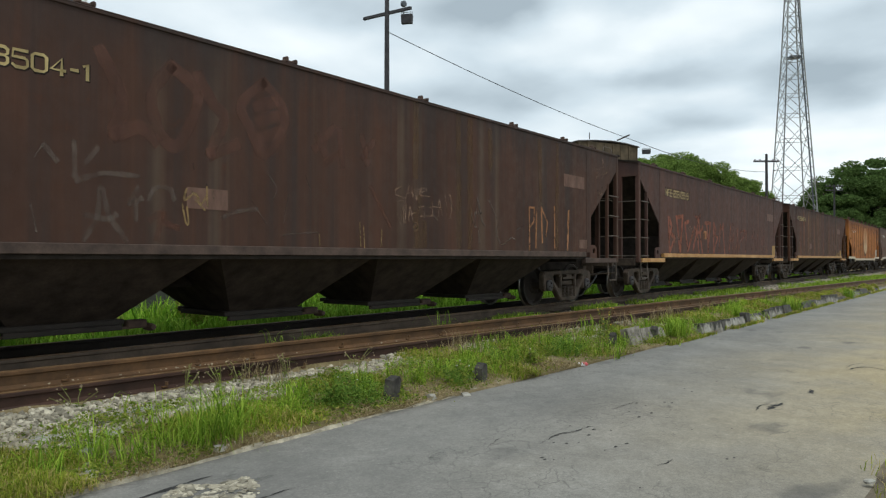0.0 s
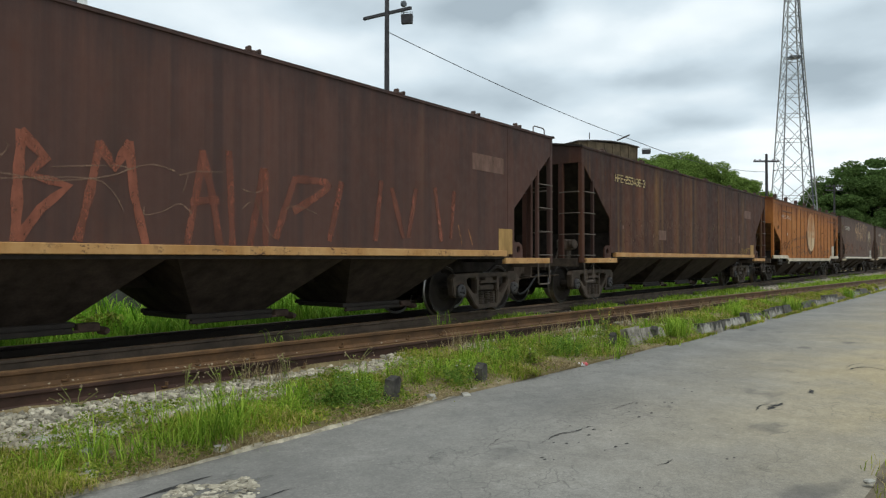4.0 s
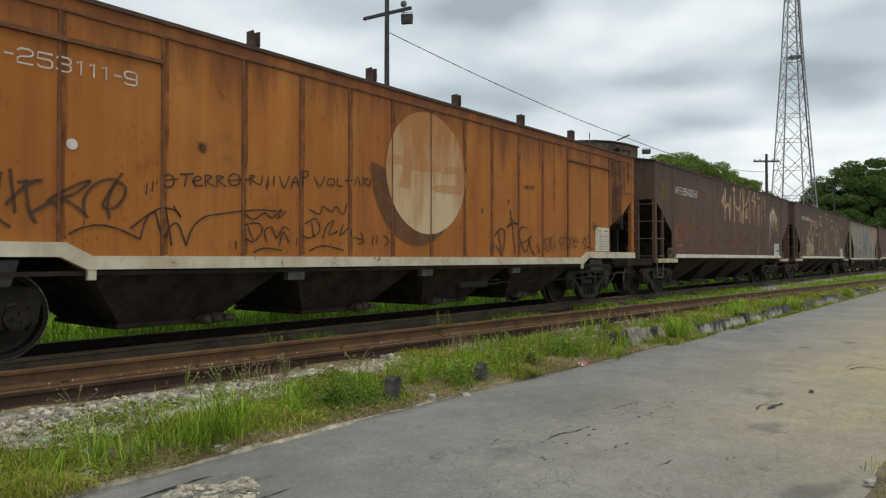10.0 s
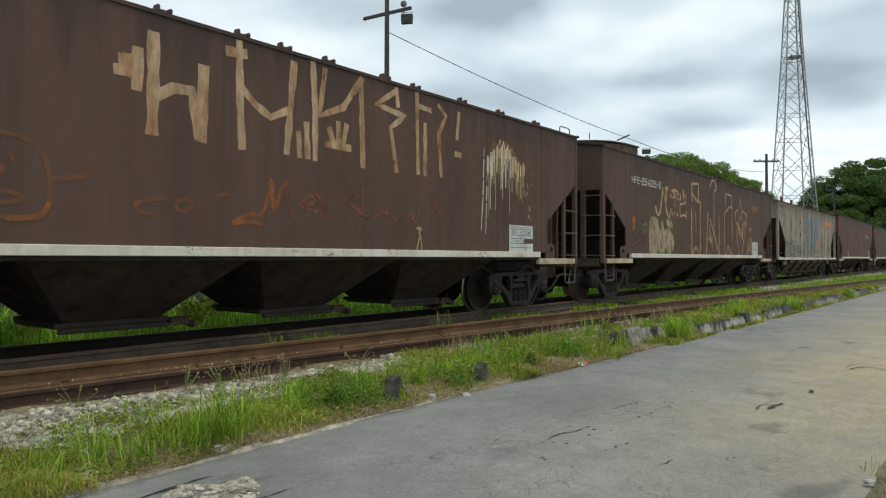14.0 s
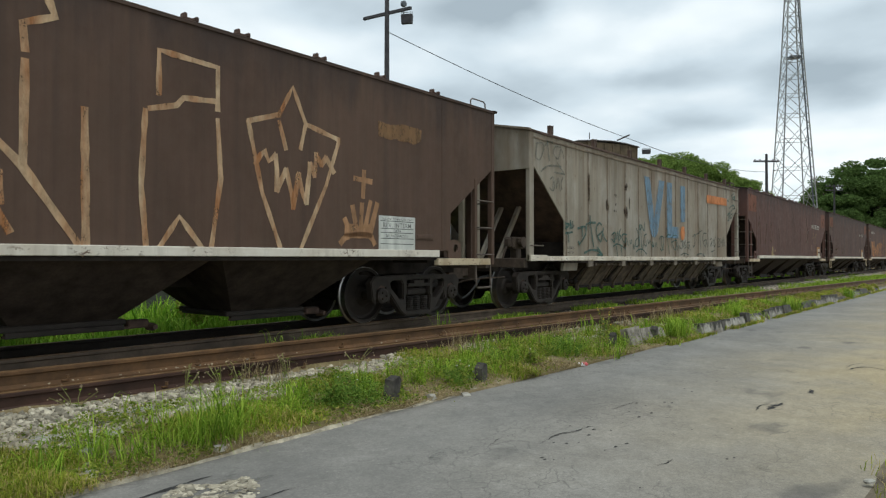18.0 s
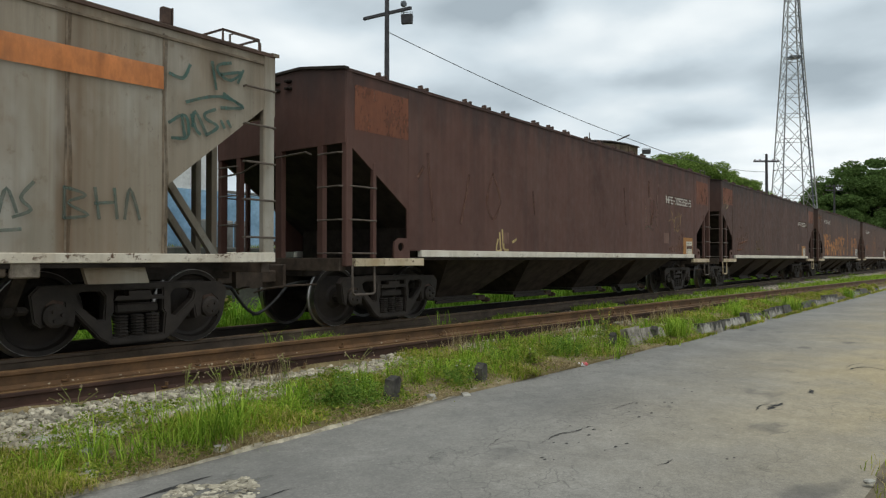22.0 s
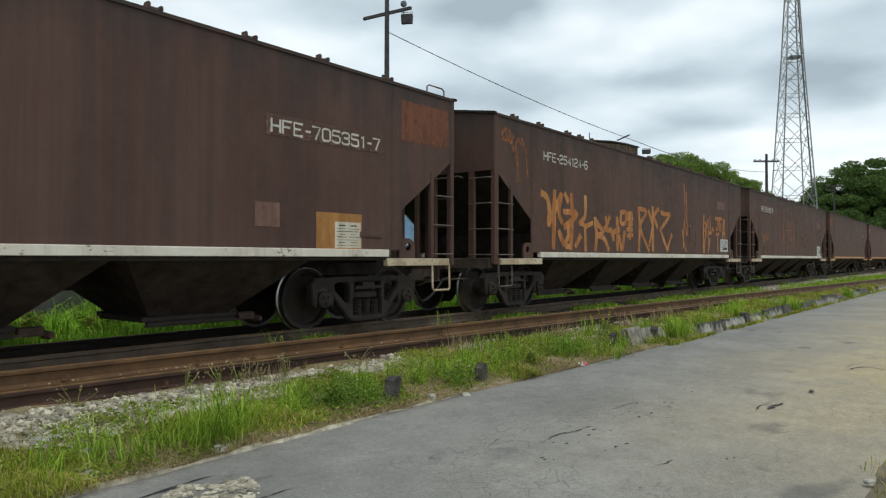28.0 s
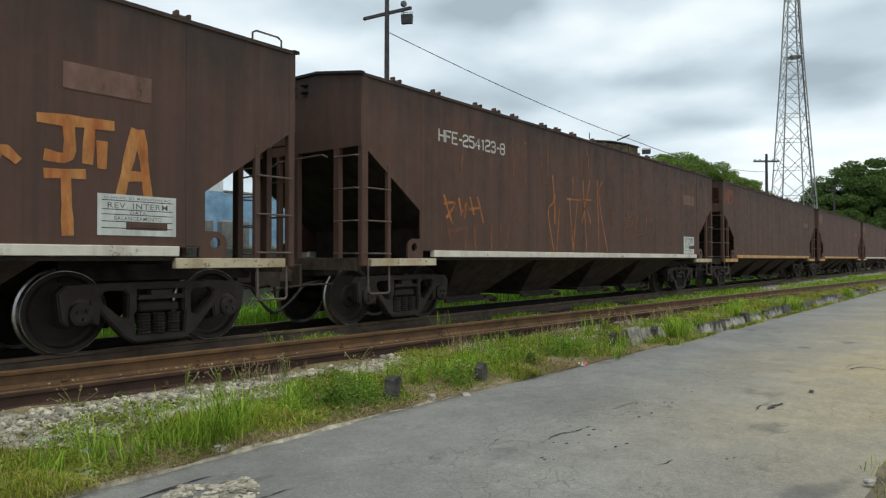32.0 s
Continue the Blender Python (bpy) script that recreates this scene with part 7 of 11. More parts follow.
for i, (x, y, h, s) in enumerate(((57.0, 25.6, 9.0, 4.2), (62.5, 24.6, 10.5, 3.9), (67.5, 24.0, 11.5, 4.3), (72.5, 23.0, 11.3, 4.2), (78.0, 22.4, 10.6, 4.0), (83.0, 21.4, 10.1, 3.4))):
    tree(x, y, h, s, CROWN_A, "wide feathery green tree behind the track", 20 + i, 120, 640, 0.42, 0.085, 0.5)
for i, (x, y, h, s) in enumerate(((135, 18.0, 17.4, 7.6), (142, 14.5, 18.9, 7.8), (150, 11.0, 17.9, 8.2), (127, 18.3, 12.0, 5.0), (158, 16.0, 17.0, 9.0))):
    tree(x, y, h, s, CROWN_B, "large dense dark green tree", 40 + i, 120, 560, 0.75, 0.17, 0.30)


def far_woods():
    n = 16000
    a = rg.uniform(0.0, 1.0, n)
    x = 40 + 420 * a
    y = 60 + 150 * rg.uniform(0, 1, n) + 40 * a
    h = 4 + 4 * np.array([noise.noise((p * 0.03, q * 0.03, 3)) for p, q in zip(x, y)])
    c = np.stack([x, y, rg.uniform(0, 1, n) * h], 1)
    v, fc = leaves(c, np.array([1.3]), 0.7)
    heap("far_woods", v, fc, CROWN_B, "distant low green woods behind the railway", "woods")


far_woods()

# ---- lettering, graffiti and repairs on the wagons ----
def sprayed(name, col, wear=0.35, rough=0.7, seed=0.0, col2=None):
    m, nt, b, co = material(name, rough, 0, 0.3)
    n1 = noise_node(nt, co, 9, 6, 0.7, (1, 1, 0.5), seed)
    n2 = noise_node(nt, co, 3, 4, 0.6, (1.6, 1, 0.3), seed + 2)
    c = ramp_node(nt, n2, [(0.34, col2 or tuple(x * 0.7 for x in col)), (0.66, tuple(min(1, x * 1.15) for x in col))])
    nt.links.new(c, b.inputs["Base Color"])
    nt.links.new(ramp_node(nt, n1, [(0.36, grey(max(0.12, 0.95 - 0.95 * wear))), (0.62, grey(1 - 0.38 * wear))]), b.inputs["Alpha"])
    return m


def streaked(name, low, high):
    """Opaque paint washed through by runs of the colour beneath."""
    m, nt, b, co = material(name, 0.7, 0, 0.3)
    n1 = noise_node(nt, co, 1.0, 6, 0.65, (2.4, 1, 0.5), 3)
    n2 = noise_node(nt, co, 1.0, 5, 0.6, (9, 4, 1.2), 5)
    sep = nt.nodes.new("ShaderNodeSeparateXYZ")
    nt.links.new(co, sep.inputs[0])
    lift = nt.nodes.new("ShaderNodeMapRange")
    lift.inputs[1].default_value, lift.inputs[2].default_value = 1.3, 3.2
    lift.inputs[3].default_value, lift.inputs[4].default_value = 0.17, -0.18
    nt.links.new(sep.outputs[2], lift.inputs[0])
    add = nt.nodes.new("ShaderNodeMath")
    nt.links.new(mixc(nt, 0.35, n1, n2), add.inputs[0])
    nt.links.new(lift.outputs[0], add.inputs[1])
    nt.links.new(ramp_node(nt, add.outputs[0], [(0.38, low), (0.66, high)]), b.inputs["Base Color"])
    return m


def thin(name, col, most=0.5):
    """A see-through film; stacked rings of it make a soft stain."""
    m, nt, b, co = material(name, 0.8, 0, 0.2)
    b.inputs["Base Color"].default_value = (*col, 1)
    n = noise_node(nt, co, 11, 6, 0.7, (1, 1, 0.5))
    nt.links.new(ramp_node(nt, n, [(0.34, grey(0.10)), (0.64, grey(most))]), b.inputs["Alpha"])
    return m


SPRAYS = {
    "cream": sprayed("cream_paint", (0.56, 0.43, 0.19), 0.35),
    "white": sprayed("white_lettering", (0.62, 0.60, 0.54), 0.2),
    "red": sprayed("red_spray", (0.31, 0.105, 0.062), 0.4),
    "redfaint": sprayed("faded_red_spray", (0.25, 0.085, 0.052), 0.6),
    "faint": sprayed("ghost_spray", (0.135, 0.062, 0.042), 0.7),
    "scratch": sprayed("grey_scrape", (0.155, 0.115, 0.092), 0.9),
    "palescratch": sprayed("pale_scribble", (0.31, 0.19, 0.125), 0.8),
    "endwash": thin("brown_end_wash", (0.10, 0.048, 0.030), 0.75),
    "softred": thin("thin_red_wash", (0.17, 0.075, 0.05), 0.45),
    "ochrethin": sprayed("thin_ochre_scribble", (0.36, 0.235, 0.10), 0.6),
    "bare": sprayed("bare_ochre", (0.44, 0.20, 0.085), 0.5),
    "dull": sprayed("dull_repaint", (0.20, 0.115, 0.085), 0.25),
    "board": sprayed("number_panel_brown", (0.135, 0.078, 0.056), 0.5),
    "trim": sprayed("yellow_corner_paint", (0.48, 0.29, 0.10), 0.2),
    "yellow": sprayed("yellow_spray", (0.50, 0.33, 0.06), 0.4),
    "black": sprayed("black_marker", (0.036, 0.026, 0.021), 0.15),
    "blackfaded": sprayed("faded_black_marker", (0.06, 0.038, 0.026), 0.4),
    "gold": sprayed("gold_spray", (0.27, 0.18, 0.045), 0.8),
    "palepaint": sprayed("pale_roller_paint", (0.60, 0.45, 0.28), 0.5, col2=(0.37, 0.155, 0.055)),
    "tanpaint": sprayed("tan_roller_paint", (0.42, 0.235, 0.12), 0.4),
    "orangepaint": sprayed("orange_spray", (0.46, 0.165, 0.040), 0.4),
    "orangefaint": sprayed("faded_orange_spray", (0.27, 0.105, 0.047), 0.8),
    "whiteboard": sprayed("white_board", (0.62, 0.63, 0.58), 0.12),
    "creamsplash": sprayed("thick_cream_splash", (0.66, 0.56, 0.40), 0.45, col2=(0.48, 0.30, 0.14)),
    "creamwash": thin("cream_wash", (0.42, 0.32, 0.20), 0.45),
    "orangeroller": sprayed("orange_roller_paint", (0.53, 0.26, 0.085), 0.35, col2=(0.42, 0.135, 0.035)),
    "orangemid": sprayed("worn_orange_spray", (0.34, 0.125, 0.042), 0.65),
    "ochreblot": sprayed("ochre_blot", (0.24, 0.135, 0.062), 0.4),
    "creamboard": sprayed("cream_board", (0.64, 0.58, 0.46), 0.15),
    "ochreboard": sprayed("ochre_board", (0.42, 0.20, 0.06), 0.2),
    "orangeprimer": sprayed("orange_primer", (0.20, 0.074, 0.040), 0.3),
    "bubblepink": sprayed("dusty_pink_fill", (0.52, 0.42, 0.30), 0.6, col2=(0.34, 0.21, 0.13)),
    "dullpink": sprayed("dull_fill", (0.10, 0.06, 0.045), 0.5),
    "limeoutline": sprayed("lime_outline", (0.33, 0.40, 0.12), 0.6),
    "tagblue": sprayed("blue_green_marker", (0.045, 0.105, 0.088), 0.3),
    "tagdim": sprayed("dull_green_marker", (0.075, 0.11, 0.09), 0.45),
    "tagfaint": sprayed("faded_marker", (0.10, 0.12, 0.10), 0.8),
    "stencil": sprayed("dark_stencil", (0.09, 0.08, 0.07), 0.3),
    "sprayblue": sprayed("blue_logo_paint", (0.16, 0.275, 0.38), 0.5),
    "sprayorange": sprayed("orange_logo_paint", (0.62, 0.22, 0.07), 0.35),
    "emblem": streaked("pale_emblem_paint", (0.38, 0.165, 0.052), (0.56, 0.42, 0.25)),
    "emblemfigure": streaked("tan_emblem_figure", (0.38, 0.165, 0.052), (0.47, 0.27, 0.13)),
    "ribstain": thin("dark_rib_run", (0.135, 0.050, 0.022), 0.6),
    "softbrown": thin("thin_brown_rust", (0.085, 0.054, 0.034), 0.36),
    "yellowrun": thin("ochre_run", (0.15, 0.085, 0.042)),
    "greyrun": thin("brown_rib_run", (0.11, 0.072, 0.043), 0.55),
    "softrust": thin("thin_rust", (0.16, 0.070, 0.032)),
    "softdark": thin("thin_soot", (0.075, 0.048, 0.032), 0.72),
    "emblemshade": sprayed("brown_emblem_shade", (0.155, 0.072, 0.034), 0.4),
    "soot": sprayed("dark_letter_rim", (0.030, 0.022, 0.018), 0.3),
    "ink": sprayed("board_ink", (0.10, 0.11, 0.11), 0.4),
}
LIFT = {}


def skin(car):
    """The next thin layer on a wagon's near side."""
    LIFT[car] = LIFT.get(car, 0) + 1
    return -HW - 0.0035 - 0.0002 * LIFT[car]


def ribbon(bm, pts, w, y, r2, smooth=False):
    """A brushed line of even width along x, z places."""
    if len(pts) > 2 and smooth:
        full = [pts[0], *pts, pts[-1]]
        curve = []
        for p0, p1, p2, p3 in zip(full, full[1:], full[2:], full[3:]):
            for k in range(4):
                t = k / 4
                curve.append(tuple(0.5 * (2 * b + (c - a) * t + (2 * a - 5 * b + 4 * c - d) * t * t + (3 * b - a - 3 * c + d) * t ** 3) for a, b, c, d in zip(p0, p1, p2, p3)))
        pts = curve + [pts[-1]]
    dense = []
    for (ax, az), (bx, bz) in zip(pts, pts[1:]):
        n = max(1, int(math.hypot(bx - ax, bz - az) / 0.12))
        dense += [Vector((ax + (bx - ax) * k / n, az + (bz - az) * k / n)) for k in range(n)]
    dense.append(Vector(pts[-1]))
    prev = None
    for i, p in enumerate(dense):
        d = dense[min(i + 1, len(dense) - 1)] - dense[max(i - 1, 0)]
        d = d.normalized() if d.length > 1e-6 else Vector((1, 0))
        if i == 0:
            p = p - d * w * 0.25
        if i == len(dense) - 1:
            p = p + d * w * 0.25
        q = Vector((-d.y, d.x)) * w * 0.5 * r2.uniform(0.8, 1.15)
        cur = (bm.verts.new((p.x + q.x, y, p.y + q.y)), bm.verts.new((p.x - q.x, y, p.y - q.y)))
        if prev:
            bm.faces.new((prev[0], prev[1], cur[1], cur[0]))
        prev = cur


def spray(car, col, w, *strokes):
    r2 = random.Random(len(strokes) * 7 + car)
    y = skin(car)
    first = None
    for k, s in enumerate(strokes):
        bm = bmesh.new()
        ribbon(bm, s, w, y - 0.00004 * k, r2, col not in ("palepaint", "red", "bare"))
        o = part("stroke" if first else "graffiti", bm, SPRAYS[col], first or CARS[car])
        first = first or o


def patch(car, col, x0, x1, z0, z1, name, lab=""):
    bm = bmesh.new()
    y = skin(car)
    bm.faces.new([bm.verts.new(p) for p in ((x0, y, z0), (x1, y, z0), (x1, y, z1), (x0, y, z1))])
    o = part(name, bm, SPRAYS[col], CARS[car], lab)
    if name == "board_panel":
        y = skin(car)
        w = x1 - x0
        for k in range(8):
            zz = z0 + (z1 - z0) * (0.08 + 0.108 * k)
            for a, c in (((0.08, 0.44), (0.54, 0.93)), ((0.15, 0.40), (0.60, 0.85)), ((0.06, 0.90),))[k % 3]:
                bm = bmesh.new()
                box(bm, x0 + a * w, x0 + c * w, y - 0.0005, y, zz, zz + 0.006 + 0.008 * (k == 7) + 0.004 * (k % 2))
                part("print_bar", bm, SPRAYS["tagfaint"], o)
    if name == "maintenance_board" and col == "whiteboard":
        y = skin(car)
        h, w = z1 - z0, x1 - x0
        for k in (0.84, 0.62, 0.50, 0.33, 0.17):
            bm = bmesh.new()
            zz = z0 + h * k
            box(bm, x0 + 0.05 * w, x1 - 0.05 * w, y - 0.0005, y, zz, zz + 0.012 * h + 0.003)
            part("rule_line", bm, SPRAYS["ink"], o)
        lettering(car, "ink", "QUADRO DE MANUTENÇÃO", x0 + 0.08 * w, x1 - 0.08 * w, z0 + 0.87 * h, z0 + 0.955 * h)
        lettering(car, "ink", "REV. INTERM.", x0 + 0.12 * w, x1 - 0.08 * w, z0 + 0.66 * h, z0 + 0.80 * h)
        lettering(car, "ink", "DATA", x0 + 0.40 * w, x1 - 0.40 * w, z0 + 0.525 * h, z0 + 0.605 * h)
        lettering(car, "ink", "BALANCEAMENTO", x0 + 0.20 * w, x1 - 0.20 * w, z0 + 0.37 * h, z0 + 0.47 * h)


def lettering(car, col, text, x0, x1, z0, z1):
    cu = bpy.data.curves.new("letters", "FONT")
    cu.body = text
    cu.resolution_u = 3
    cu.offset = 0.012 if len(text) < 13 and "REV" not in text else 0.004
    cu.space_character = 1.12
    ob = bpy.data.objects.new("letters", cu)
    me = bpy.data.meshes.new_from_object(ob)
    bpy.data.objects.remove(ob)
    bpy.data.curves.remove(cu)
    xs, ys = [v.co.x for v in me.vertices], [v.co.y for v in me.vertices]
    ax, bx, ay, by = min(xs), max(xs), min(ys), max(ys)
    y = skin(car)
    for v in me.vertices:
        v.co = (x0 + (v.co.x - ax) / (bx - ax) * (x1 - x0), y, z0 + (v.co.y - ay) / (by - ay) * (z1 - z0))
    # one piece for each letter, dots and accents included
    root = list(range(len(me.vertices)))

    def find(i):
        while root[i] != i:
            root[i] = root[root[i]]
            i = root[i]
        return i
    for ed in me.edges:
        root[find(ed.vertices[0])] = find(ed.vertices[1])
    spans = {}
    for v in me.vertices:
        lo, hi = spans.get(find(v.index), (9e9, -9e9))
        spans[find(v.index)] = (min(lo, v.co.x), max(hi, v.co.x))
    groups = []
    for r, (lo, hi) in sorted(spans.items(), key=lambda kv: kv[1]):
        if groups and lo < groups[-1][1] - 0.3 * (hi - lo):
            groups[-1][0].add(r)
            groups[-1][1] = max(groups[-1][1], hi)
        else:
            groups.append([{r}, hi])
    first = None
    for ids, _ in groups:
        keep = {}
        faces = []
        for p in me.polygons:
            if find(p.vertices[0]) in ids:
                faces.append([keep.setdefault(i, len(keep)) for i in p.vertices])
        piece = bpy.data.meshes.new("letter")
        piece.from_pydata([me.vertices[i].co[:] for i in keep], [], faces)
        piece.materials.append(SPRAYS[col])
        o = part("letter" if first else "lettering", piece, SPRAYS[col], first or CARS[car])
        first = first or o
    bpy.data.meshes.remove(me)


# strokes of the wagons' squared lettering on a grid 6 wide and 10 high
GLYPHS = {
    "H": (((0, 0), (0, 10)), ((6, 0), (6, 10)), ((0, 5), (6, 5))),
    "F": (((0, 0), (0, 10), (6, 10)), ((0, 5.2), (4.8, 5.2))),
    "E": (((6, 0), (0, 0), (0, 10), (6, 10)), ((0, 5.2), (4.8, 5.2))),
    "-": (((1.0, 4.8), (4.2, 4.8)),),
    "0": (((1.2, 0), (4.8, 0), (6, 1.3), (6, 8.7), (4.8, 10), (1.2, 10), (0, 8.7), (0, 1.3), (1.2, 0)),),
    "1": (((1.6, 8.2), (3.4, 10), (3.4, 0)),),
    "2": (((0, 8.4), (1.2, 10), (4.8, 10), (6, 8.7), (6, 6.6), (4.8, 5.4), (1.2, 4.4), (0, 3.2), (0, 0), (6, 0)),),
    "3": (((0, 8.6), (1.2, 10), (4.8, 10), (6, 8.7), (6, 6.4), (4.8, 5.2), (6, 4), (6, 1.3), (4.8, 0), (1.2, 0), (0, 1.4)), ((2, 5.2), (4.8, 5.2))),
    "4": (((4.6, 0), (4.6, 10), (0, 3), (6.2, 3)),),
    "5": (((6, 10), (0.3, 10), (0, 5.8), (4.8, 5.8), (6, 4.6), (6, 1.3), (4.8, 0), (1.2, 0), (0, 1.4)),),
    "6": (((5.8, 8.8), (4.8, 10), (1.2, 10), (0, 8.7), (0, 1.3), (1.2, 0), (4.8, 0), (6, 1.3), (6, 4.4), (4.8, 5.6), (0, 5.6)),),
    "7": (((0, 10), (6, 10), (2.6, 0)),),
    "8": (((1.2, 5.3), (0, 4.1), (0, 1.3), (1.2, 0), (4.8, 0), (6, 1.3), (6, 4.1), (4.8, 5.3), (6, 6.5), (6, 8.7), (4.8, 10), (1.2, 10), (0, 8.7), (0, 6.5), (1.2, 5.3), (4.8, 5.3)),),
    "9": (((0.2, 1.2), (1.2, 0), (4.8, 0), (6, 1.3), (6, 8.7), (4.8, 10), (1.2, 10), (0, 8.7), (0, 5.8), (1.2, 4.6), (6, 4.6)),),
}


def wagon_number(car, col, text, x0, x1, z0, z1, thick=0.16, edge=None):
    """A number painted with a brush in squared letters, with a worn dark rim where edge is given."""
    r2 = random.Random(car + len(text))
    step = (x1 - x0) / (sum(0.72 if ch in "-1" else 1.0 for ch in text) - 0.22)
    h = z1 - z0
    for paint_name, grow, dx, dz in ((edge, 1.55, 0.006, -0.008), (col, 1.0, 0, 0)):
        if not paint_name:
            continue
        y = skin(car)
        x, first = x0, None
        for ch in text:
            w = step * 0.76
            bm = bmesh.new()
            off = {"1": -0.10, "-": -0.03}.get(ch, 0.0) * step
            for k, line in enumerate(GLYPHS[ch]):
                ribbon(bm, [(x + off + dx + w * u / 6, z0 + dz + h * (0.07 + 0.86 * v / 10)) for u, v in line], thick * h * grow, y - 0.00003 * k, r2)
            o = part("digit" if first else "wagon_number", bm, SPRAYS[paint_name], first or CARS[car])
            first = first or o
            x += step * (0.72 if ch in "-1" else 1.0)


def smooth_loop(pts, n=5):
    out = []
    m = len(pts)
    for i in range(m):
        p0, p1, p2, p3 = (Vector(pts[(i + k) % m]) for k in (-1, 0, 1, 2))
        for k in range(n):
            t = k / n
            out.append(0.5 * (2 * p1 + (p2 - p0) * t + (2 * p0 - 5 * p1 + 4 * p2 - p3) * t * t + (3 * p1 - p0 - 3 * p2 + p3) * t ** 3))
    return [(p.x, p.y) for p in out]


def shape(car, col, pts, name="logo_block"):
    bm = bmesh.new()
    y = skin(car)
    bm.faces.new([bm.verts.new((x, y, z)) for x, z in pts])
    bm.normal_update()
    bmesh.ops.triangulate(bm, faces=bm.faces)
    part(name, bm, SPRAYS[col], CARS[car])


def stain(car, col, x, z, rx, rz, rings=(1.0, 0.66)):
    """A ragged soft-edged blotch of thin layers."""
    r2 = random.Random(int(x * 100 + z * 37))
    ph = [r2.uniform(0, 6.28) for _ in range(4)]
    first = None
    for s in rings:
        bm = bmesh.new()
        y = skin(car)
        loop = []
        for k in range(26):
            a = k * math.pi / 13
            q = s * (1 + 0.16 * math.sin(2 * a + ph[0]) + 0.08 * math.sin(3 * a + ph[1] + s) + 0.05 * math.sin(5 * a + ph[2] - s) + r2.uniform(-0.03, 0.03))
            loop.append(bm.verts.new((x + rx * q * math.cos(a), y, z + rz * q * math.sin(a))))
        bm.faces.new(loop)
        bm.normal_update()
        bmesh.ops.triangulate(bm, faces=bm.faces)
        o = part("stain_layer" if first else "stain", bm, SPRAYS[col], first or CARS[car])
        first = first or o


def disc(car, col, at, r, name="logo_dot"):
    shape(car, col, circle(at[0], at[1], r, 28), name)


def bubble(car, loops, fill, rim):
    r2 = random.Random(3)
    for lp in loops:
        lp = smooth_loop(lp)
        shape(car, fill, lp, "graffiti_fill")
        bm = bmesh.new()
        ribbon(bm, lp + lp[:1], 0.04, skin(car), r2)
        part("graffiti", bm, SPRAYS[rim], CARS[car])


SEAM = plain("seam_rust", (0.15, 0.062, 0.028), 0.85, 0, 0.4, 5, 0.3)
SEAM_GREY = plain("seam_grey_rust", (0.16, 0.122, 0.085), 0.85, 0, 0.45, 4, 0.3)


def seam(car, x, z0, z1, w, mat, proud=0.012, name="panel_rib"):
    bm = bmesh.new()
    box(bm, x - w / 2, x + w / 2, -HW - proud, -HW + 0.002, z0, z1, 0.003)
    part(name, bm, mat, CARS[car])


def bar(car, x0, x1, z, h, mat, proud=0.014, name="panel_edge"):
    bm = bmesh.new()
    box(bm, x0, x1, -HW - proud, -HW + 0.002, z, z + h, 0.003)
    part(name, bm, mat, CARS[car])


# cover strips on the smooth wagons
for i, (kind, L, _, paint, *_) in enumerate(TRAIN):
    if kind in ("tall", "plain"):
        e = SPECS[kind]["edge"]
        for x in (e + 0.12, L - e - 0.12):
            seam(i, x, 1.09, SPECS[kind]["roof"] - 0.06, 0.20, paint, 0.006, "cover_strip")
# the orange wagon
for x in (1.44, 2.39, 3.37, 4.32, 5.14, 5.95, 6.77, 7.62, 8.46, 9.22, 10.07, 10.91, 11.90, 12.87, 13.82):
    z0 = 0.99 if 2.6 < x < 12.6 else 1.12
    seam(3, x, z0, 3.17, 0.028, SEAM, 0.016)
    spray(3, "ribstain", 0.07, [(x + 0.03, 3.16), (x + 0.035, 2.4), (x + 0.02, 1.7), (x + 0.03, z0 + 0.03)])
for x, z, rx, rz in ((10.45, 2.25, 0.22, 0.05), (11.37, 2.12, 0.03, 0.07), (4.65, 1.8, 0.03, 0.05), (9.75, 1.95, 0.03, 0.07), (8.95, 1.75, 0.03, 0.06)):
    stain(3, "softrust", x, z, rx, rz)
for x, w, z1 in ((0.85, 0.12, 2.5), (1.13, 0.06, 2.2), (10.80, 0.04, 2.6), (11.35, 0.05, 1.9)):
    spray(3, "ribstain", w, [(x, 3.16), (x + 0.01, (3.16 + z1) / 2), (x, z1)])
for x, w, top, low in ((13.95, 0.12, 3.16, 1.72), (14.08, 0.22, 3.16, 1.80), (14.25, 0.30, 3.16, 1.90), (14.42, 0.16, 3.16, 2.0), (14.62, 0.10, 3.1, 2.4), (14.15, 0.34, 2.5, 1.85), (14.85, 0.12, 3.16, 2.7)):
    spray(3, "endwash", w, [(x, top), (x + 0.015, (top + low) / 2), (x, low)])
bar(3, 0.2, 15.0, 3.17, 0.03, SEAM)
bar(3, 1.43, 3.36, 2.90, 0.045, SEAM, 0.03, "door_head")
bar(3, 11.90, 13.82, 2.90, 0.045, SEAM, 0.03, "door_head")
shape(3, "emblemshade", [(7.33 + 0.99 * math.cos(a), 2.27 + 1.12 * math.sin(a)) for a in [math.pi + k * math.pi / 24 for k in range(22)]] + [(7.56 + 0.915 * math.cos(a), 2.22 + 0.895 * math.sin(a)) for a in [6.05 - k * math.pi / 24 for k in range(23)]], "emblem_shade")
shape(3, "emblem", [(7.56 + 0.92 * math.cos(a), 2.22 + 0.90 * math.sin(a)) for a in [k * math.pi / 18 for k in range(36)]], "round_emblem")
stain(3, "softdark", 0.82, 2.22, 0.12, 0.11)
disc(3, "white", (2.5, 1.99), 0.05, "paint_dot")
stain(3, "softdark", 3.82, 2.13, 0.05, 0.07)
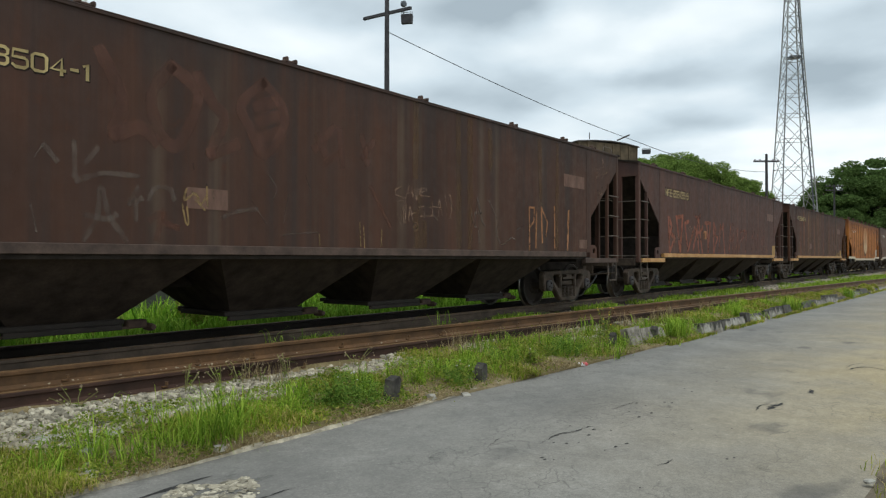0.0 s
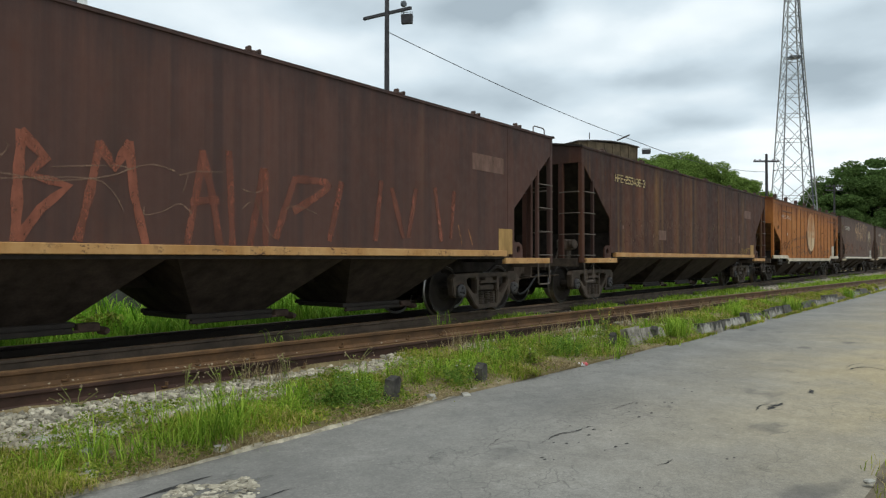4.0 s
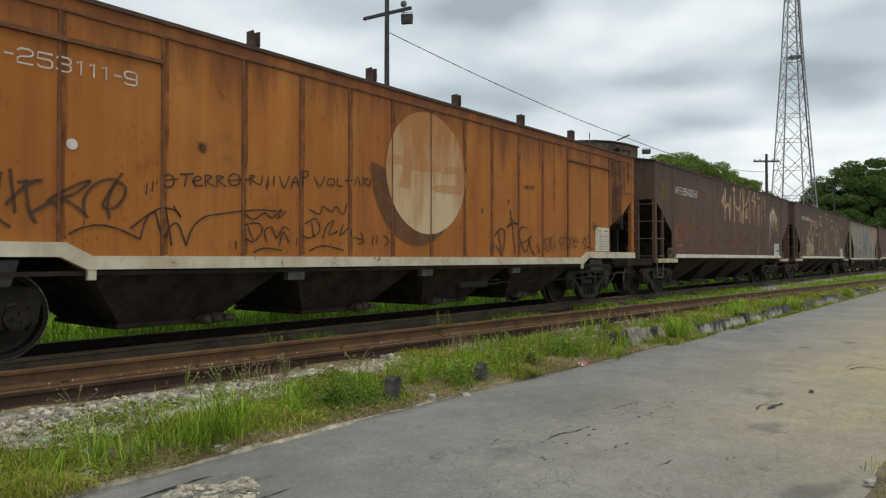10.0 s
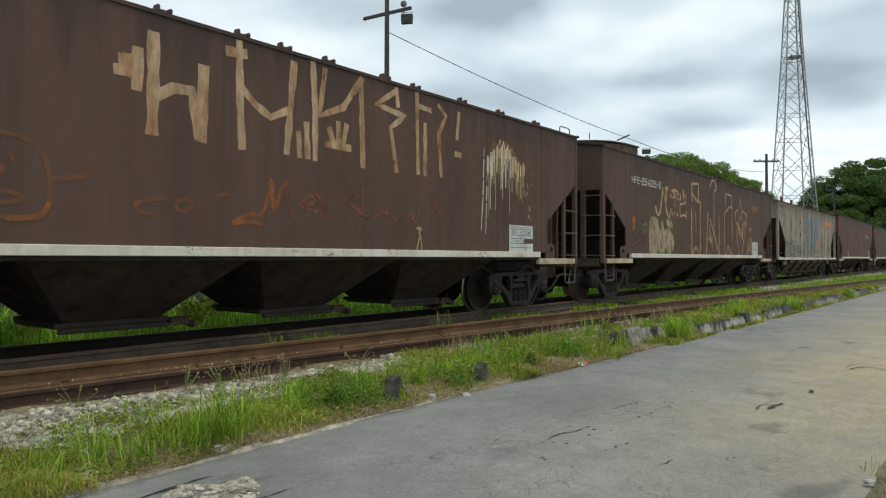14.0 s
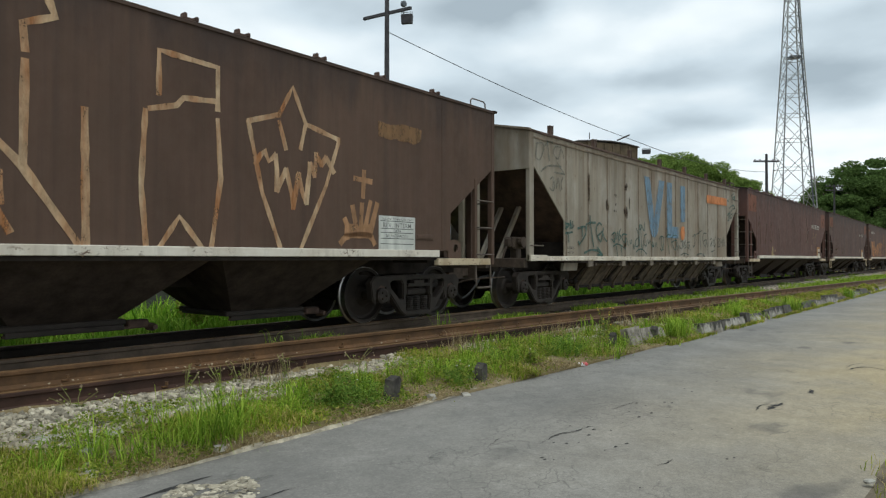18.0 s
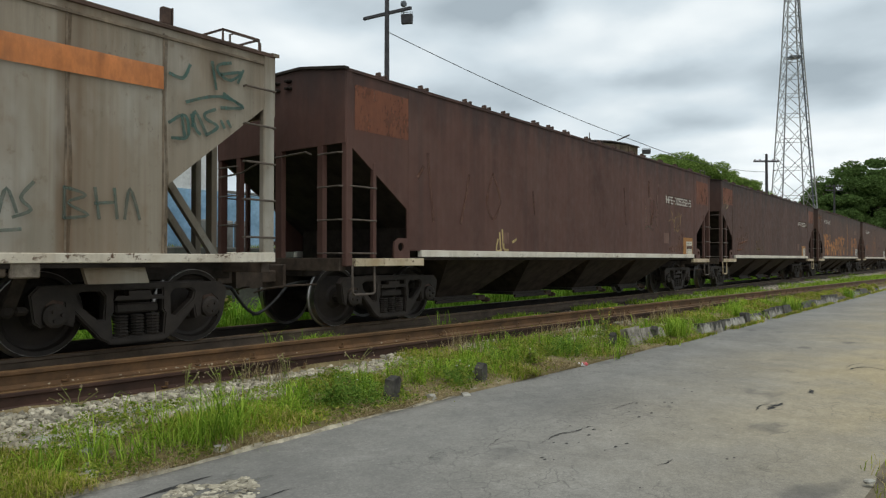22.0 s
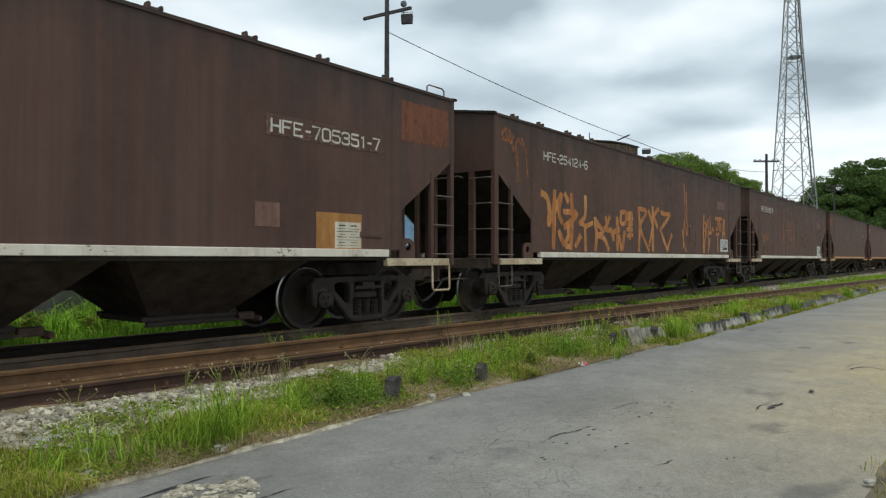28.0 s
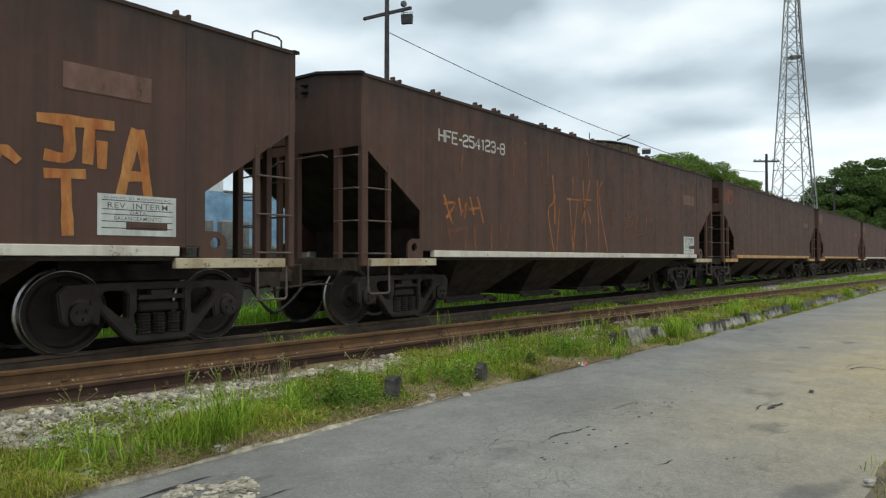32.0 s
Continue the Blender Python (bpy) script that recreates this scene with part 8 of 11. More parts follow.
patch(3, "creamboard", 13.12, 13.82, 1.125, 1.63, "board_panel", "cream stencilled board")
# the grey wagon
for x, w in ((1.39, 0.12), (2.35, 0.10), (3.28, 0.08), (4.23, 0.14), (5.02, 0.06), (5.83, 0.16), (6.77, 0.09), (7.52, 0.05), (8.48, 0.08), (9.36, 0.20), (10.25, 0.10), (11.2, 0.07), (12.13, 0.08)):
    seam(6, x, 1.01, 3.22, 0.020, SEAM_GREY, 0.008)
    spray(6, "greyrun", 0.025 + 0.12 * w, [(x + 0.03, 3.2), (x + 0.01, 2.5), (x + 0.04, 1.8), (x + 0.02, 1.02)])
bar(6, 0.15, 13.35, 3.17, 0.03, SEAM_GREY)
for x, z, rx, rz in ((3.28, 2.12, 0.07, 0.14), (4.27, 2.02, 0.12, 0.11), (4.27, 2.60, 0.08, 0.08), (2.38, 2.45, 0.06, 0.25), (3.72, 2.36, 0.025, 0.035), (3.66, 2.38, 0.03, 0.02), (3.70, 2.17, 0.025, 0.03), (3.62, 2.02, 0.025, 0.03), (3.71, 2.02, 0.02, 0.03), (4.45, 2.25, 0.03, 0.12), (4.2, 1.3, 0.05, 0.12)):
    stain(6, "softbrown", x, z, rx, rz, (1.2, 1.05, 0.9, 0.74, 0.55, 0.35))
wagon_number(0, "cream", "3504-1", 2.57, 3.37, 2.58, 2.75, edge="soot")
spray(0, "faint", 0.130, [(3.45, 2.91), (3.57, 2.7), (3.67, 2.48), (3.62, 2.26), (3.59, 2.12)], [(3.59, 2.12), (3.84, 2.24), (4.02, 2.12)], [(4.17, 2.91), (3.96, 2.56), (4.07, 2.19), (4.26, 2.13), (4.48, 2.66), (4.17, 2.91)], [(4.48, 2.89), (4.62, 2.65), (4.79, 2.47), (4.68, 2.21), (4.62, 2.06)], [(4.62, 2.06), (4.97, 2.22)], [(5.31, 2.97), (5.0, 2.66), (5.12, 2.43), (5.31, 2.14), (5.59, 2.47), (5.55, 2.76), (5.31, 2.97)], [(5.19, 2.66), (5.47, 2.78)], [(5.23, 2.51), (5.51, 2.62)], [(5.27, 2.32), (5.55, 2.46)])
spray(0, "faint", 0.100, [(6.11, 2.48), (6.25, 2.25)], [(6.06, 2.3), (6.39, 2.62)], [(6.49, 2.6), (6.54, 2.14)], [(6.89, 2.59), (7.0, 2.22)], [(7.11, 2.54), (6.89, 2.29)])
spray(0, "scratch", 0.050, [(2.97, 1.96), (3.09, 1.82)], [(3.23, 2.02), (3.24, 1.70)], [(3.25, 1.66), (3.38, 1.72), (3.53, 1.76), (3.84, 1.76)], [(3.32, 1.13), (3.44, 1.34), (3.47, 1.63), (3.56, 1.35), (3.73, 1.12)], [(3.33, 1.36), (3.54, 1.33), (3.62, 1.38)], [(3.84, 1.65), (3.74, 1.48), (3.87, 1.55)], [(3.94, 1.54), (4.01, 1.66), (4.16, 1.66), (4.21, 1.55)], [(4.77, 1.40), (4.96, 1.48), (5.23, 1.52)], [(3.81, 1.55), (3.81, 1.33)], [(3.33, 1.83), (3.44, 1.99)])
spray(0, "softred", 0.070, [(3.95, 1.33), (4.09, 1.43), (4.11, 1.32), (4.26, 1.27)], [(4.07, 1.41), (4.03, 1.15)], [(6.24, 2.14), (6.48, 2.31)], [(7.05, 1.93), (7.44, 1.41)])
spray(0, "scratch", 0.016, [(2.97, 1.96), (2.90, 1.84)], [(2.87, 1.43), (2.90, 1.32), (2.92, 1.19)], [(5.93, 1.97), (5.97, 1.87), (6.02, 1.81)], [(4.42, 1.95), (4.43, 1.89)], [(5.38, 1.93), (5.50, 1.77), (5.44, 1.65)], [(5.59, 1.23), (5.75, 1.26), (6.15, 1.28)], [(3.68, 1.25), (3.68, 1.19)], [(4.58, 1.75), (4.60, 1.52)], [(4.82, 1.62), (4.75, 1.48)], [(5.67, 1.71), (5.59, 1.38)], [(5.15, 1.61), (5.34, 1.37)])
spray(0, "palescratch", 0.020, [(7.66, 1.96), (7.57, 1.94), (7.55, 1.86), (7.66, 1.83), (7.77, 1.81), (7.74, 1.77), (7.59, 1.77)], [(7.78, 1.81), (7.85, 2.02), (7.92, 1.84)], [(7.78, 1.89), (7.93, 1.92)], [(7.94, 2.03), (7.93, 1.87)], [(7.98, 1.96), (8.0, 1.81), (8.04, 1.97)], [(8.07, 1.93), (8.21, 1.95), (8.22, 2.0), (8.11, 1.98), (8.07, 1.91), (8.14, 1.88), (8.33, 1.88)], [(7.58, 1.62), (7.65, 1.42), (7.66, 1.61)], [(7.69, 1.65), (7.75, 1.73), (7.78, 1.69), (7.71, 1.63)], [(7.71, 1.63), (7.73, 1.46)], [(7.76, 1.66), (7.77, 1.47)], [(7.83, 1.49), (7.86, 1.71), (7.92, 1.5)], [(7.82, 1.59), (7.99, 1.63)], [(8.05, 1.71), (8.19, 1.73)], [(8.16, 1.73), (8.18, 1.56)], [(8.09, 1.58), (8.35, 1.6)], [(8.3, 1.72), (8.48, 1.74)], [(8.36, 1.83), (8.37, 1.59)], [(8.51, 1.57), (8.53, 1.85), (8.6, 1.62)], [(8.48, 1.72), (8.61, 1.74)], [(8.67, 1.91), (8.75, 1.6), (8.82, 1.62), (8.83, 1.9), (8.76, 1.93)])
spray(0, "scratch", 0.030, [(7.94, 1.38), (7.94, 1.47), (8.01, 1.46), (8.01, 1.39), (7.94, 1.38)], [(9.36, 1.7), (9.4, 1.56), (9.51, 1.46)], [(9.53, 1.94), (9.6, 1.74), (9.65, 1.71), (9.44, 1.69)], [(9.46, 1.47), (9.53, 1.94), (9.65, 1.58), (9.8, 1.49)], [(9.85, 1.95), (10.05, 1.69), (10.1, 1.63)], [(10.16, 1.57), (10.08, 1.39), (10.26, 1.2), (10.54, 1.32), (10.66, 1.3)], [(8.78, 1.86), (8.9, 1.72)], [(8.4, 1.61), (8.48, 1.54)], [(10.72, 1.47), (10.96, 1.55)], [(9.37, 1.36), (9.37, 1.24)], [(9.56, 1.45), (9.58, 1.21)])
spray(0, "bare", 0.045, [(11.15, 1.89), (11.16, 1.11)], [(11.15, 1.89), (11.33, 1.89), (11.31, 1.64), (11.15, 1.51)], [(11.58, 1.91), (11.62, 1.26)], [(11.58, 1.91), (11.81, 1.65), (11.75, 1.37)], [(12.08, 1.95), (12.09, 1.17)], [(11.41, 1.84), (11.38, 1.16)])
spray(0, "bare", 0.075, [(12.65, 1.9), (12.6, 1.14)])
spray(0, "yellowrun", 0.100, [(7.99, 1.64), (7.99, 1.14)], [(8.19, 1.49), (8.19, 1.14)], [(8.07, 1.86), (8.08, 1.14)])
spray(0, "yellowrun", 0.140, [(7.99, 3.21), (7.98, 2.15)], [(9.01, 3.23), (9.03, 1.12)], [(9.33, 3.16), (9.33, 1.12)], [(12.21, 3.16), (12.17, 1.17)], [(11.52, 3.14), (11.55, 1.95)], [(9.9, 3.08), (9.92, 2.45)])
patch(0, "dull", 4.35, 4.84, 1.48, 1.70, "repaint_patch")
patch(0, "dull", 12.46, 13.34, 2.38, 2.63, "repaint_patch")
patch(0, "dull", 13.11, 13.44, 1.17, 1.35, "repaint_patch")
spray(0, "ochrethin", 0.020, [(4.35, 1.68), (4.32, 1.56), (4.45, 1.64), (4.51, 1.53), (4.58, 1.63)], [(4.30, 1.52), (4.34, 1.33), (4.37, 1.33), (4.35, 1.50)], [(4.41, 1.65), (4.49, 1.59)], [(4.58, 1.72), (4.59, 1.51)], [(4.45, 1.57), (4.56, 1.47)])
spray(0, "ochrethin", 0.014, [(6.85, 1.44), (6.87, 1.12)], [(6.92, 1.39), (6.94, 1.10)], [(6.15, 1.26), (6.16, 1.11)], [(7.27, 1.35), (7.26, 1.12)])
patch(1, "board", 1.73, 3.64, 2.58, 2.82, "number_panel")
wagon_number(1, "cream", "HFE-253435-5", 1.81, 3.52, 2.59, 2.78, edge="soot")
spray(1, "red", 0.120, [(2.0, 2.05), (2.02, 1.6), (2.05, 1.14)], [(2.03, 2.03), (2.25, 1.8), (2.1, 1.65)], [(2.1, 1.65), (2.46, 1.51), (2.09, 1.17)])
spray(1, "red", 0.120, [(2.58, 2.08), (2.71, 1.66), (2.81, 1.16)], [(2.55, 2.06), (3.09, 2.12)], [(3.05, 2.08), (2.95, 1.61), (2.86, 1.16)])
spray(1, "red", 0.100, [(3.54, 2.0), (3.23, 1.93), (3.35, 1.58), (3.46, 1.17), (3.94, 1.75)])
spray(1, "red", 0.100, [(4.39, 2.12), (4.23, 1.73), (3.91, 1.22)], [(4.41, 2.12), (4.53, 1.66), (4.72, 1.14)], [(4.02, 1.86), (4.30, 1.63), (4.42, 1.14)], [(4.14, 1.66), (4.53, 1.76), (4.69, 1.81), (4.75, 1.90)])
spray(1, "redfaint", 0.090, [(4.15, 2.20), (4.23, 2.11), (4.39, 2.17), (4.52, 2.14), (4.53, 2.26)])
spray(1, "red", 0.100, [(5.12, 2.0), (5.23, 1.62), (5.25, 1.17)], [(4.97, 2.01), (5.45, 2.03)], [(5.47, 2.04), (5.34, 1.55), (5.25, 1.17)])
spray(1, "red", 0.090, [(5.83, 2.04), (5.80, 1.60), (5.79, 1.13)], [(5.83, 2.04), (6.02, 1.84), (5.89, 1.69), (6.21, 1.61), (5.98, 1.39), (5.82, 1.15)])
spray(1, "red", 0.085, [(6.30, 1.14), (6.40, 1.56), (6.49, 2.03)], [(6.49, 2.03), (6.63, 1.81), (6.77, 2.07)], [(6.77, 2.07), (6.82, 1.58), (6.94, 1.11)])
spray(1, "redfaint", 0.085, [(7.39, 1.13), (7.50, 1.70), (7.56, 2.08)], [(7.56, 2.08), (7.68, 1.62), (7.77, 1.12)], [(7.44, 1.55), (7.74, 1.59)], [(7.88, 2.11), (7.91, 1.59), (7.93, 1.13)], [(8.16, 1.12), (8.27, 1.65), (8.34, 1.97)], [(8.37, 1.97), (8.37, 1.12)])
spray(1, "redfaint", 0.090, [(8.79, 1.91), (8.52, 1.21)], [(8.84, 1.91), (9.35, 1.88), (8.79, 1.53)], [(9.55, 1.92), (9.35, 1.2)], [(10.29, 2.0), (10.18, 1.22)], [(10.51, 1.92), (10.74, 1.27)], [(11.02, 1.95), (10.86, 1.28)], [(11.46, 2.0), (11.62, 1.24)], [(11.93, 1.98), (11.85, 1.29)])
spray(1, "palescratch", 0.014, [(2.23, 1.50), (2.30, 1.60), (2.42, 1.61), (2.32, 1.50), (2.40, 1.41)], [(2.60, 1.60), (2.67, 1.66), (2.71, 1.58), (2.67, 1.45)], [(3.00, 1.58), (3.13, 1.50), (3.17, 1.62), (3.08, 1.64)], [(3.26, 1.46), (3.35, 1.43), (3.45, 1.50)], [(3.48, 1.73), (3.64, 1.80), (3.87, 1.79)], [(3.70, 1.87), (3.57, 1.84), (3.54, 1.79), (3.67, 1.75), (3.84, 1.70), (3.97, 1.77)], [(3.70, 1.87), (3.87, 1.82), (4.04, 1.82)], [(3.84, 1.67), (3.87, 1.52), (3.90, 1.71)], [(3.97, 1.71), (4.03, 1.50), (4.01, 1.74)], [(4.41, 1.97), (4.61, 1.92), (4.69, 1.80)], [(4.61, 1.66), (4.78, 1.64), (5.03, 1.73), (5.30, 1.78), (5.58, 1.77)], [(4.45, 1.68), (4.53, 1.56), (4.49, 1.49)], [(4.78, 1.44), (4.84, 1.31), (4.84, 1.15)], [(5.30, 1.85), (5.58, 1.77), (5.72, 1.89), (5.70, 1.96)], [(5.67, 1.68), (6.08, 1.65), (6.52, 1.72), (6.75, 1.81), (6.63, 1.84), (6.08, 1.77)], [(5.67, 1.63), (6.40, 1.70), (6.63, 1.57), (6.71, 1.42)], [(6.75, 1.81), (6.99, 1.89), (7.24, 1.85)], [(6.93, 1.47), (6.93, 1.39), (7.11, 1.43), (7.30, 1.52), (7.43, 1.43)], [(7.30, 1.81), (7.50, 1.87), (7.84, 1.89)], [(7.39, 1.82), (7.34, 1.65)], [(8.05, 1.73), (8.22, 1.70), (8.34, 1.75)], [(8.65, 1.54), (8.81, 1.59), (9.14, 1.51)], [(8.05, 1.51), (8.22, 1.61), (8.34, 1.39), (8.46, 1.21)])
spray(1, "palescratch", 0.020, [(2.46, 1.57), (2.58, 1.39)], [(2.98, 1.68), (2.91, 1.49)], [(2.47, 1.38), (2.68, 1.6)])
patch(1, "dull", 12.42, 13.33, 2.40, 2.67, "repaint_patch")
patch(1, "trim", 13.18, 13.61, 1.04, 1.47, "yellow_corner")
patch(1, "bare", 4.84, 5.12, 1.54, 1.78, "repaint_patch")
spray(1, "bare", 0.020, [(12.04, 1.48), (12.14, 1.18)], [(12.31, 1.42), (12.42, 1.18)])
spray(0, "palescratch", 0.018, [(13.86, 2.89), (13.95, 2.78), (13.88, 2.65), (14.01, 2.72), (14.11, 2.92), (14.18, 2.79), (14.2, 3.12), (14.3, 2.89), (14.45, 3.01), (14.48, 2.89), (14.13, 2.72)], [(14.11, 2.65), (14.45, 2.85)], [(13.92, 2.39), (14.06, 2.44), (13.99, 2.25), (13.97, 2.42)], [(14.06, 2.31), (14.15, 2.5), (14.22, 2.42), (14.08, 2.32)], [(14.18, 2.53), (14.23, 2.39)])
patch(2, "board", 1.56, 3.42, 2.68, 2.85, "number_panel")
wagon_number(2, "cream", "HFE-253436-3", 1.64, 3.36, 2.68, 2.86, edge="soot")
spray(2, "palescratch", 0.013, [(1.91, 1.82), (1.99, 1.79), (2.07, 1.71), (2.12, 1.56), (2.13, 1.38), (2.10, 1.22), (2.06, 1.10)], [(2.06, 1.73), (2.14, 1.80), (2.23, 1.82), (2.33, 1.80), (2.41, 1.73)], [(2.41, 1.73), (2.51, 1.80), (2.61, 1.84), (2.72, 1.83), (2.79, 1.77), (2.82, 1.64), (2.83, 1.50)], [(2.82, 1.72), (2.89, 1.85), (2.98, 1.88), (3.07, 1.85), (3.13, 1.75), (3.16, 1.59), (3.16, 1.49)], [(3.13, 1.75), (3.20, 1.83), (3.33, 1.87), (3.42, 1.83), (3.48, 1.71)], [(3.48, 1.71), (3.50, 1.84), (3.62, 1.89), (3.75, 1.84), (3.85, 1.72), (3.92, 1.48), (3.85, 1.17)], [(2.41, 1.73), (2.44, 1.65), (2.46, 1.56)], [(2.33, 1.47), (2.44, 1.51), (2.53, 1.48), (2.64, 1.39), (2.68, 1.27), (2.64, 1.10)], [(2.09, 1.31), (2.21, 1.36), (2.34, 1.35)], [(2.68, 1.41), (2.77, 1.40)], [(2.70, 1.39), (2.79, 1.31), (2.88, 1.18), (2.87, 1.09)], [(2.77, 1.48), (2.91, 1.52), (3.01, 1.48), (3.10, 1.38), (3.14, 1.29)], [(2.94, 1.29), (3.00, 1.49), (2.96, 1.53)], [(2.95, 1.29), (3.09, 1.28), (3.20, 1.21), (3.23, 1.10)], [(3.12, 1.57), (3.16, 1.49), (3.25, 1.49)], [(3.16, 1.45), (3.31, 1.42), (3.42, 1.34), (3.46, 1.16)], [(3.28, 1.64), (3.26, 1.48)], [(3.39, 1.65), (3.41, 1.52), (3.49, 1.53)], [(3.66, 1.70), (3.75, 1.56), (3.80, 1.39), (3.77, 1.32)])
spray(2, "palescratch", 0.012, [(3.82, 1.70), (3.87, 1.81), (3.97, 1.89), (4.08, 1.90), (4.17, 1.84), (4.22, 1.72), (4.23, 1.52)], [(3.96, 1.46), (4.04, 1.52), (4.13, 1.55), (4.22, 1.52)], [(3.84, 1.71), (3.88, 1.57), (3.89, 1.43), (3.87, 1.26), (3.84, 1.10)], [(4.55, 1.73), (4.61, 1.83), (4.71, 1.90), (4.82, 1.82)], [(4.82, 1.82), (4.69, 1.71), (4.59, 1.60), (4.51, 1.48)], [(4.45, 1.18), (4.47, 1.33), (4.54, 1.43), (4.64, 1.45)], [(4.86, 1.81), (4.96, 1.67), (5.03, 1.63), (4.90, 1.82)], [(5.18, 2.03), (5.23, 1.85), (5.26, 1.77), (5.28, 1.88), (5.34, 1.78), (5.35, 1.59)], [(5.18, 2.01), (5.31, 1.90), (5.43, 1.83), (5.46, 1.86)], [(5.38, 1.68), (5.42, 1.55), (5.48, 1.47), (5.38, 1.42), (5.42, 1.38), (5.56, 1.35), (5.62, 1.30)], [(5.45, 2.02), (5.45, 1.87), (5.45, 1.73)], [(5.45, 1.77), (5.59, 1.78), (5.74, 1.77)], [(5.52, 1.60), (5.74, 1.59)], [(5.70, 2.05), (5.72, 1.85), (5.78, 1.91)], [(5.87, 2.01), (5.89, 1.90), (5.83, 1.85)], [(5.85, 1.65), (6.00, 1.76), (6.14, 1.83)], [(6.25, 1.92), (6.44, 1.90), (6.68, 1.83), (6.89, 1.83), (7.06, 1.96)], [(6.46, 1.81), (6.48, 1.54)], [(6.29, 1.63), (6.52, 1.43)], [(6.56, 1.93), (6.68, 1.80), (6.77, 1.70)], [(6.59, 1.70), (6.68, 1.59)], [(6.41, 1.54), (6.67, 1.60)], [(6.87, 1.64), (7.11, 1.70), (7.02, 1.79), (7.07, 1.97)], [(6.87, 1.50), (7.02, 1.56), (7.22, 1.57), (7.20, 1.67)], [(7.11, 1.80), (7.33, 1.78), (7.42, 1.86)], [(7.31, 1.94), (7.40, 1.80), (7.43, 1.90)], [(7.52, 1.94), (7.54, 1.84)], [(7.43, 1.64), (7.52, 1.73), (7.81, 1.82)])
spray(2, "palescratch", 0.012, [(4.22, 1.52), (4.30, 1.44), (4.35, 1.33), (4.36, 1.23), (4.33, 1.10)], [(3.82, 1.22), (3.91, 1.32), (4.04, 1.38), (4.17, 1.36), (4.26, 1.27), (4.29, 1.10)], [(4.23, 1.75), (4.29, 1.86), (4.43, 1.94), (4.58, 1.94), (4.71, 1.90)], [(4.71, 1.90), (4.85, 1.90), (4.99, 1.84), (5.11, 1.70), (5.19, 1.51), (5.18, 1.31), (5.09, 1.14)], [(4.64, 1.45), (4.76, 1.39), (4.82, 1.27), (4.84, 1.11)], [(4.95, 1.90), (5.00, 1.97), (5.09, 1.97), (5.19, 1.90), (5.26, 1.78)], [(5.62, 1.30), (5.53, 1.21), (5.48, 1.12)], [(5.45, 2.05), (5.56, 1.94), (5.69, 1.82)], [(5.76, 1.95), (5.81, 1.81)], [(6.00, 1.95), (6.14, 1.87), (6.04, 1.76)], [(6.07, 1.80), (6.18, 1.70), (6.25, 1.61)], [(7.11, 1.99), (7.29, 1.93), (7.42, 1.81)], [(7.57, 1.77), (7.76, 1.82), (7.66, 1.88)], [(8.12, 1.96), (7.91, 1.87), (7.84, 1.75), (7.86, 1.64)], [(8.12, 1.96), (8.34, 1.90), (8.43, 1.79), (8.37, 1.65), (8.23, 1.55)], [(7.99, 1.58), (7.99, 1.52), (8.10, 1.45), (8.23, 1.53), (8.37, 1.62), (8.51, 1.56), (8.62, 1.41), (8.64, 1.22)], [(8.43, 1.83), (8.62, 1.94), (8.83, 1.96), (8.74, 1.85), (8.54, 1.75), (8.98, 1.86)], [(8.51, 1.87), (8.64, 1.87), (8.54, 1.80)], [(7.88, 1.42), (7.87, 1.33), (7.95, 1.35), (7.94, 1.43)], [(8.66, 1.51), (8.92, 1.60), (8.88, 1.49)], [(6.77, 1.34), (6.85, 1.21), (6.94, 1.12)], [(7.22, 1.57), (7.33, 1.44), (7.36, 1.16)])
patch(2, "dull", 4.27, 4.76, 1.44, 1.68, "repaint_patch")
patch(2, "dull", 12.21, 13.07, 2.35, 2.62, "repaint_patch")
patch(2, "trim", 12.95, 13.37, 1.04, 1.44, "yellow_corner")
patch(2, "dull", 2.01, 2.10, 1.64, 1.72, "repaint_patch")
spray(2, "palescratch", 0.018, [(8.63, 1.84), (8.89, 1.88), (9.17, 1.94), (9.31, 1.88), (9.42, 1.58), (9.44, 1.05)], [(9.01, 1.93), (9.07, 2.0), (9.47, 2.01), (9.85, 1.99), (9.92, 1.84), (10.0, 1.51), (10.15, 1.12)], [(9.42, 1.89), (9.55, 1.83)], [(9.65, 1.83), (9.81, 1.91)], [(9.42, 1.79), (9.49, 1.84), (9.65, 1.78), (9.85, 1.86), (9.9, 1.72), (9.82, 1.61), (9.65, 1.68), (9.49, 1.58), (9.42, 1.63), (9.42, 1.79)], [(9.44, 1.53), (9.65, 1.57), (9.71, 1.38), (9.76, 1.11)], [(9.57, 1.48), (9.65, 1.27), (9.6, 1.11)], [(8.63, 1.54), (8.91, 1.64), (8.93, 1.49), (9.0, 1.3), (9.05, 1.08)], [(10.05, 1.63), (10.0, 1.73), (10.08, 1.91), (10.33, 2.01), (10.56, 1.96), (10.66, 1.82), (10.56, 1.63), (10.33, 1.53), (10.15, 1.49), (10.13, 1.63)], [(10.13, 1.63), (10.21, 1.58), (10.53, 1.66), (10.8, 1.62), (10.89, 1.38), (10.88, 1.13)], [(10.82, 1.81), (10.77, 2.02), (10.88, 2.07), (11.33, 2.08), (11.49, 1.93), (11.37, 1.69), (11.29, 1.49), (10.91, 1.51), (10.8, 1.8)], [(10.89, 1.13), (10.88, 1.35), (11.02, 1.46), (11.21, 1.39), (11.31, 1.14)], [(8.63, 1.99), (8.82, 1.99), (8.71, 1.89), (8.63, 1.87)])
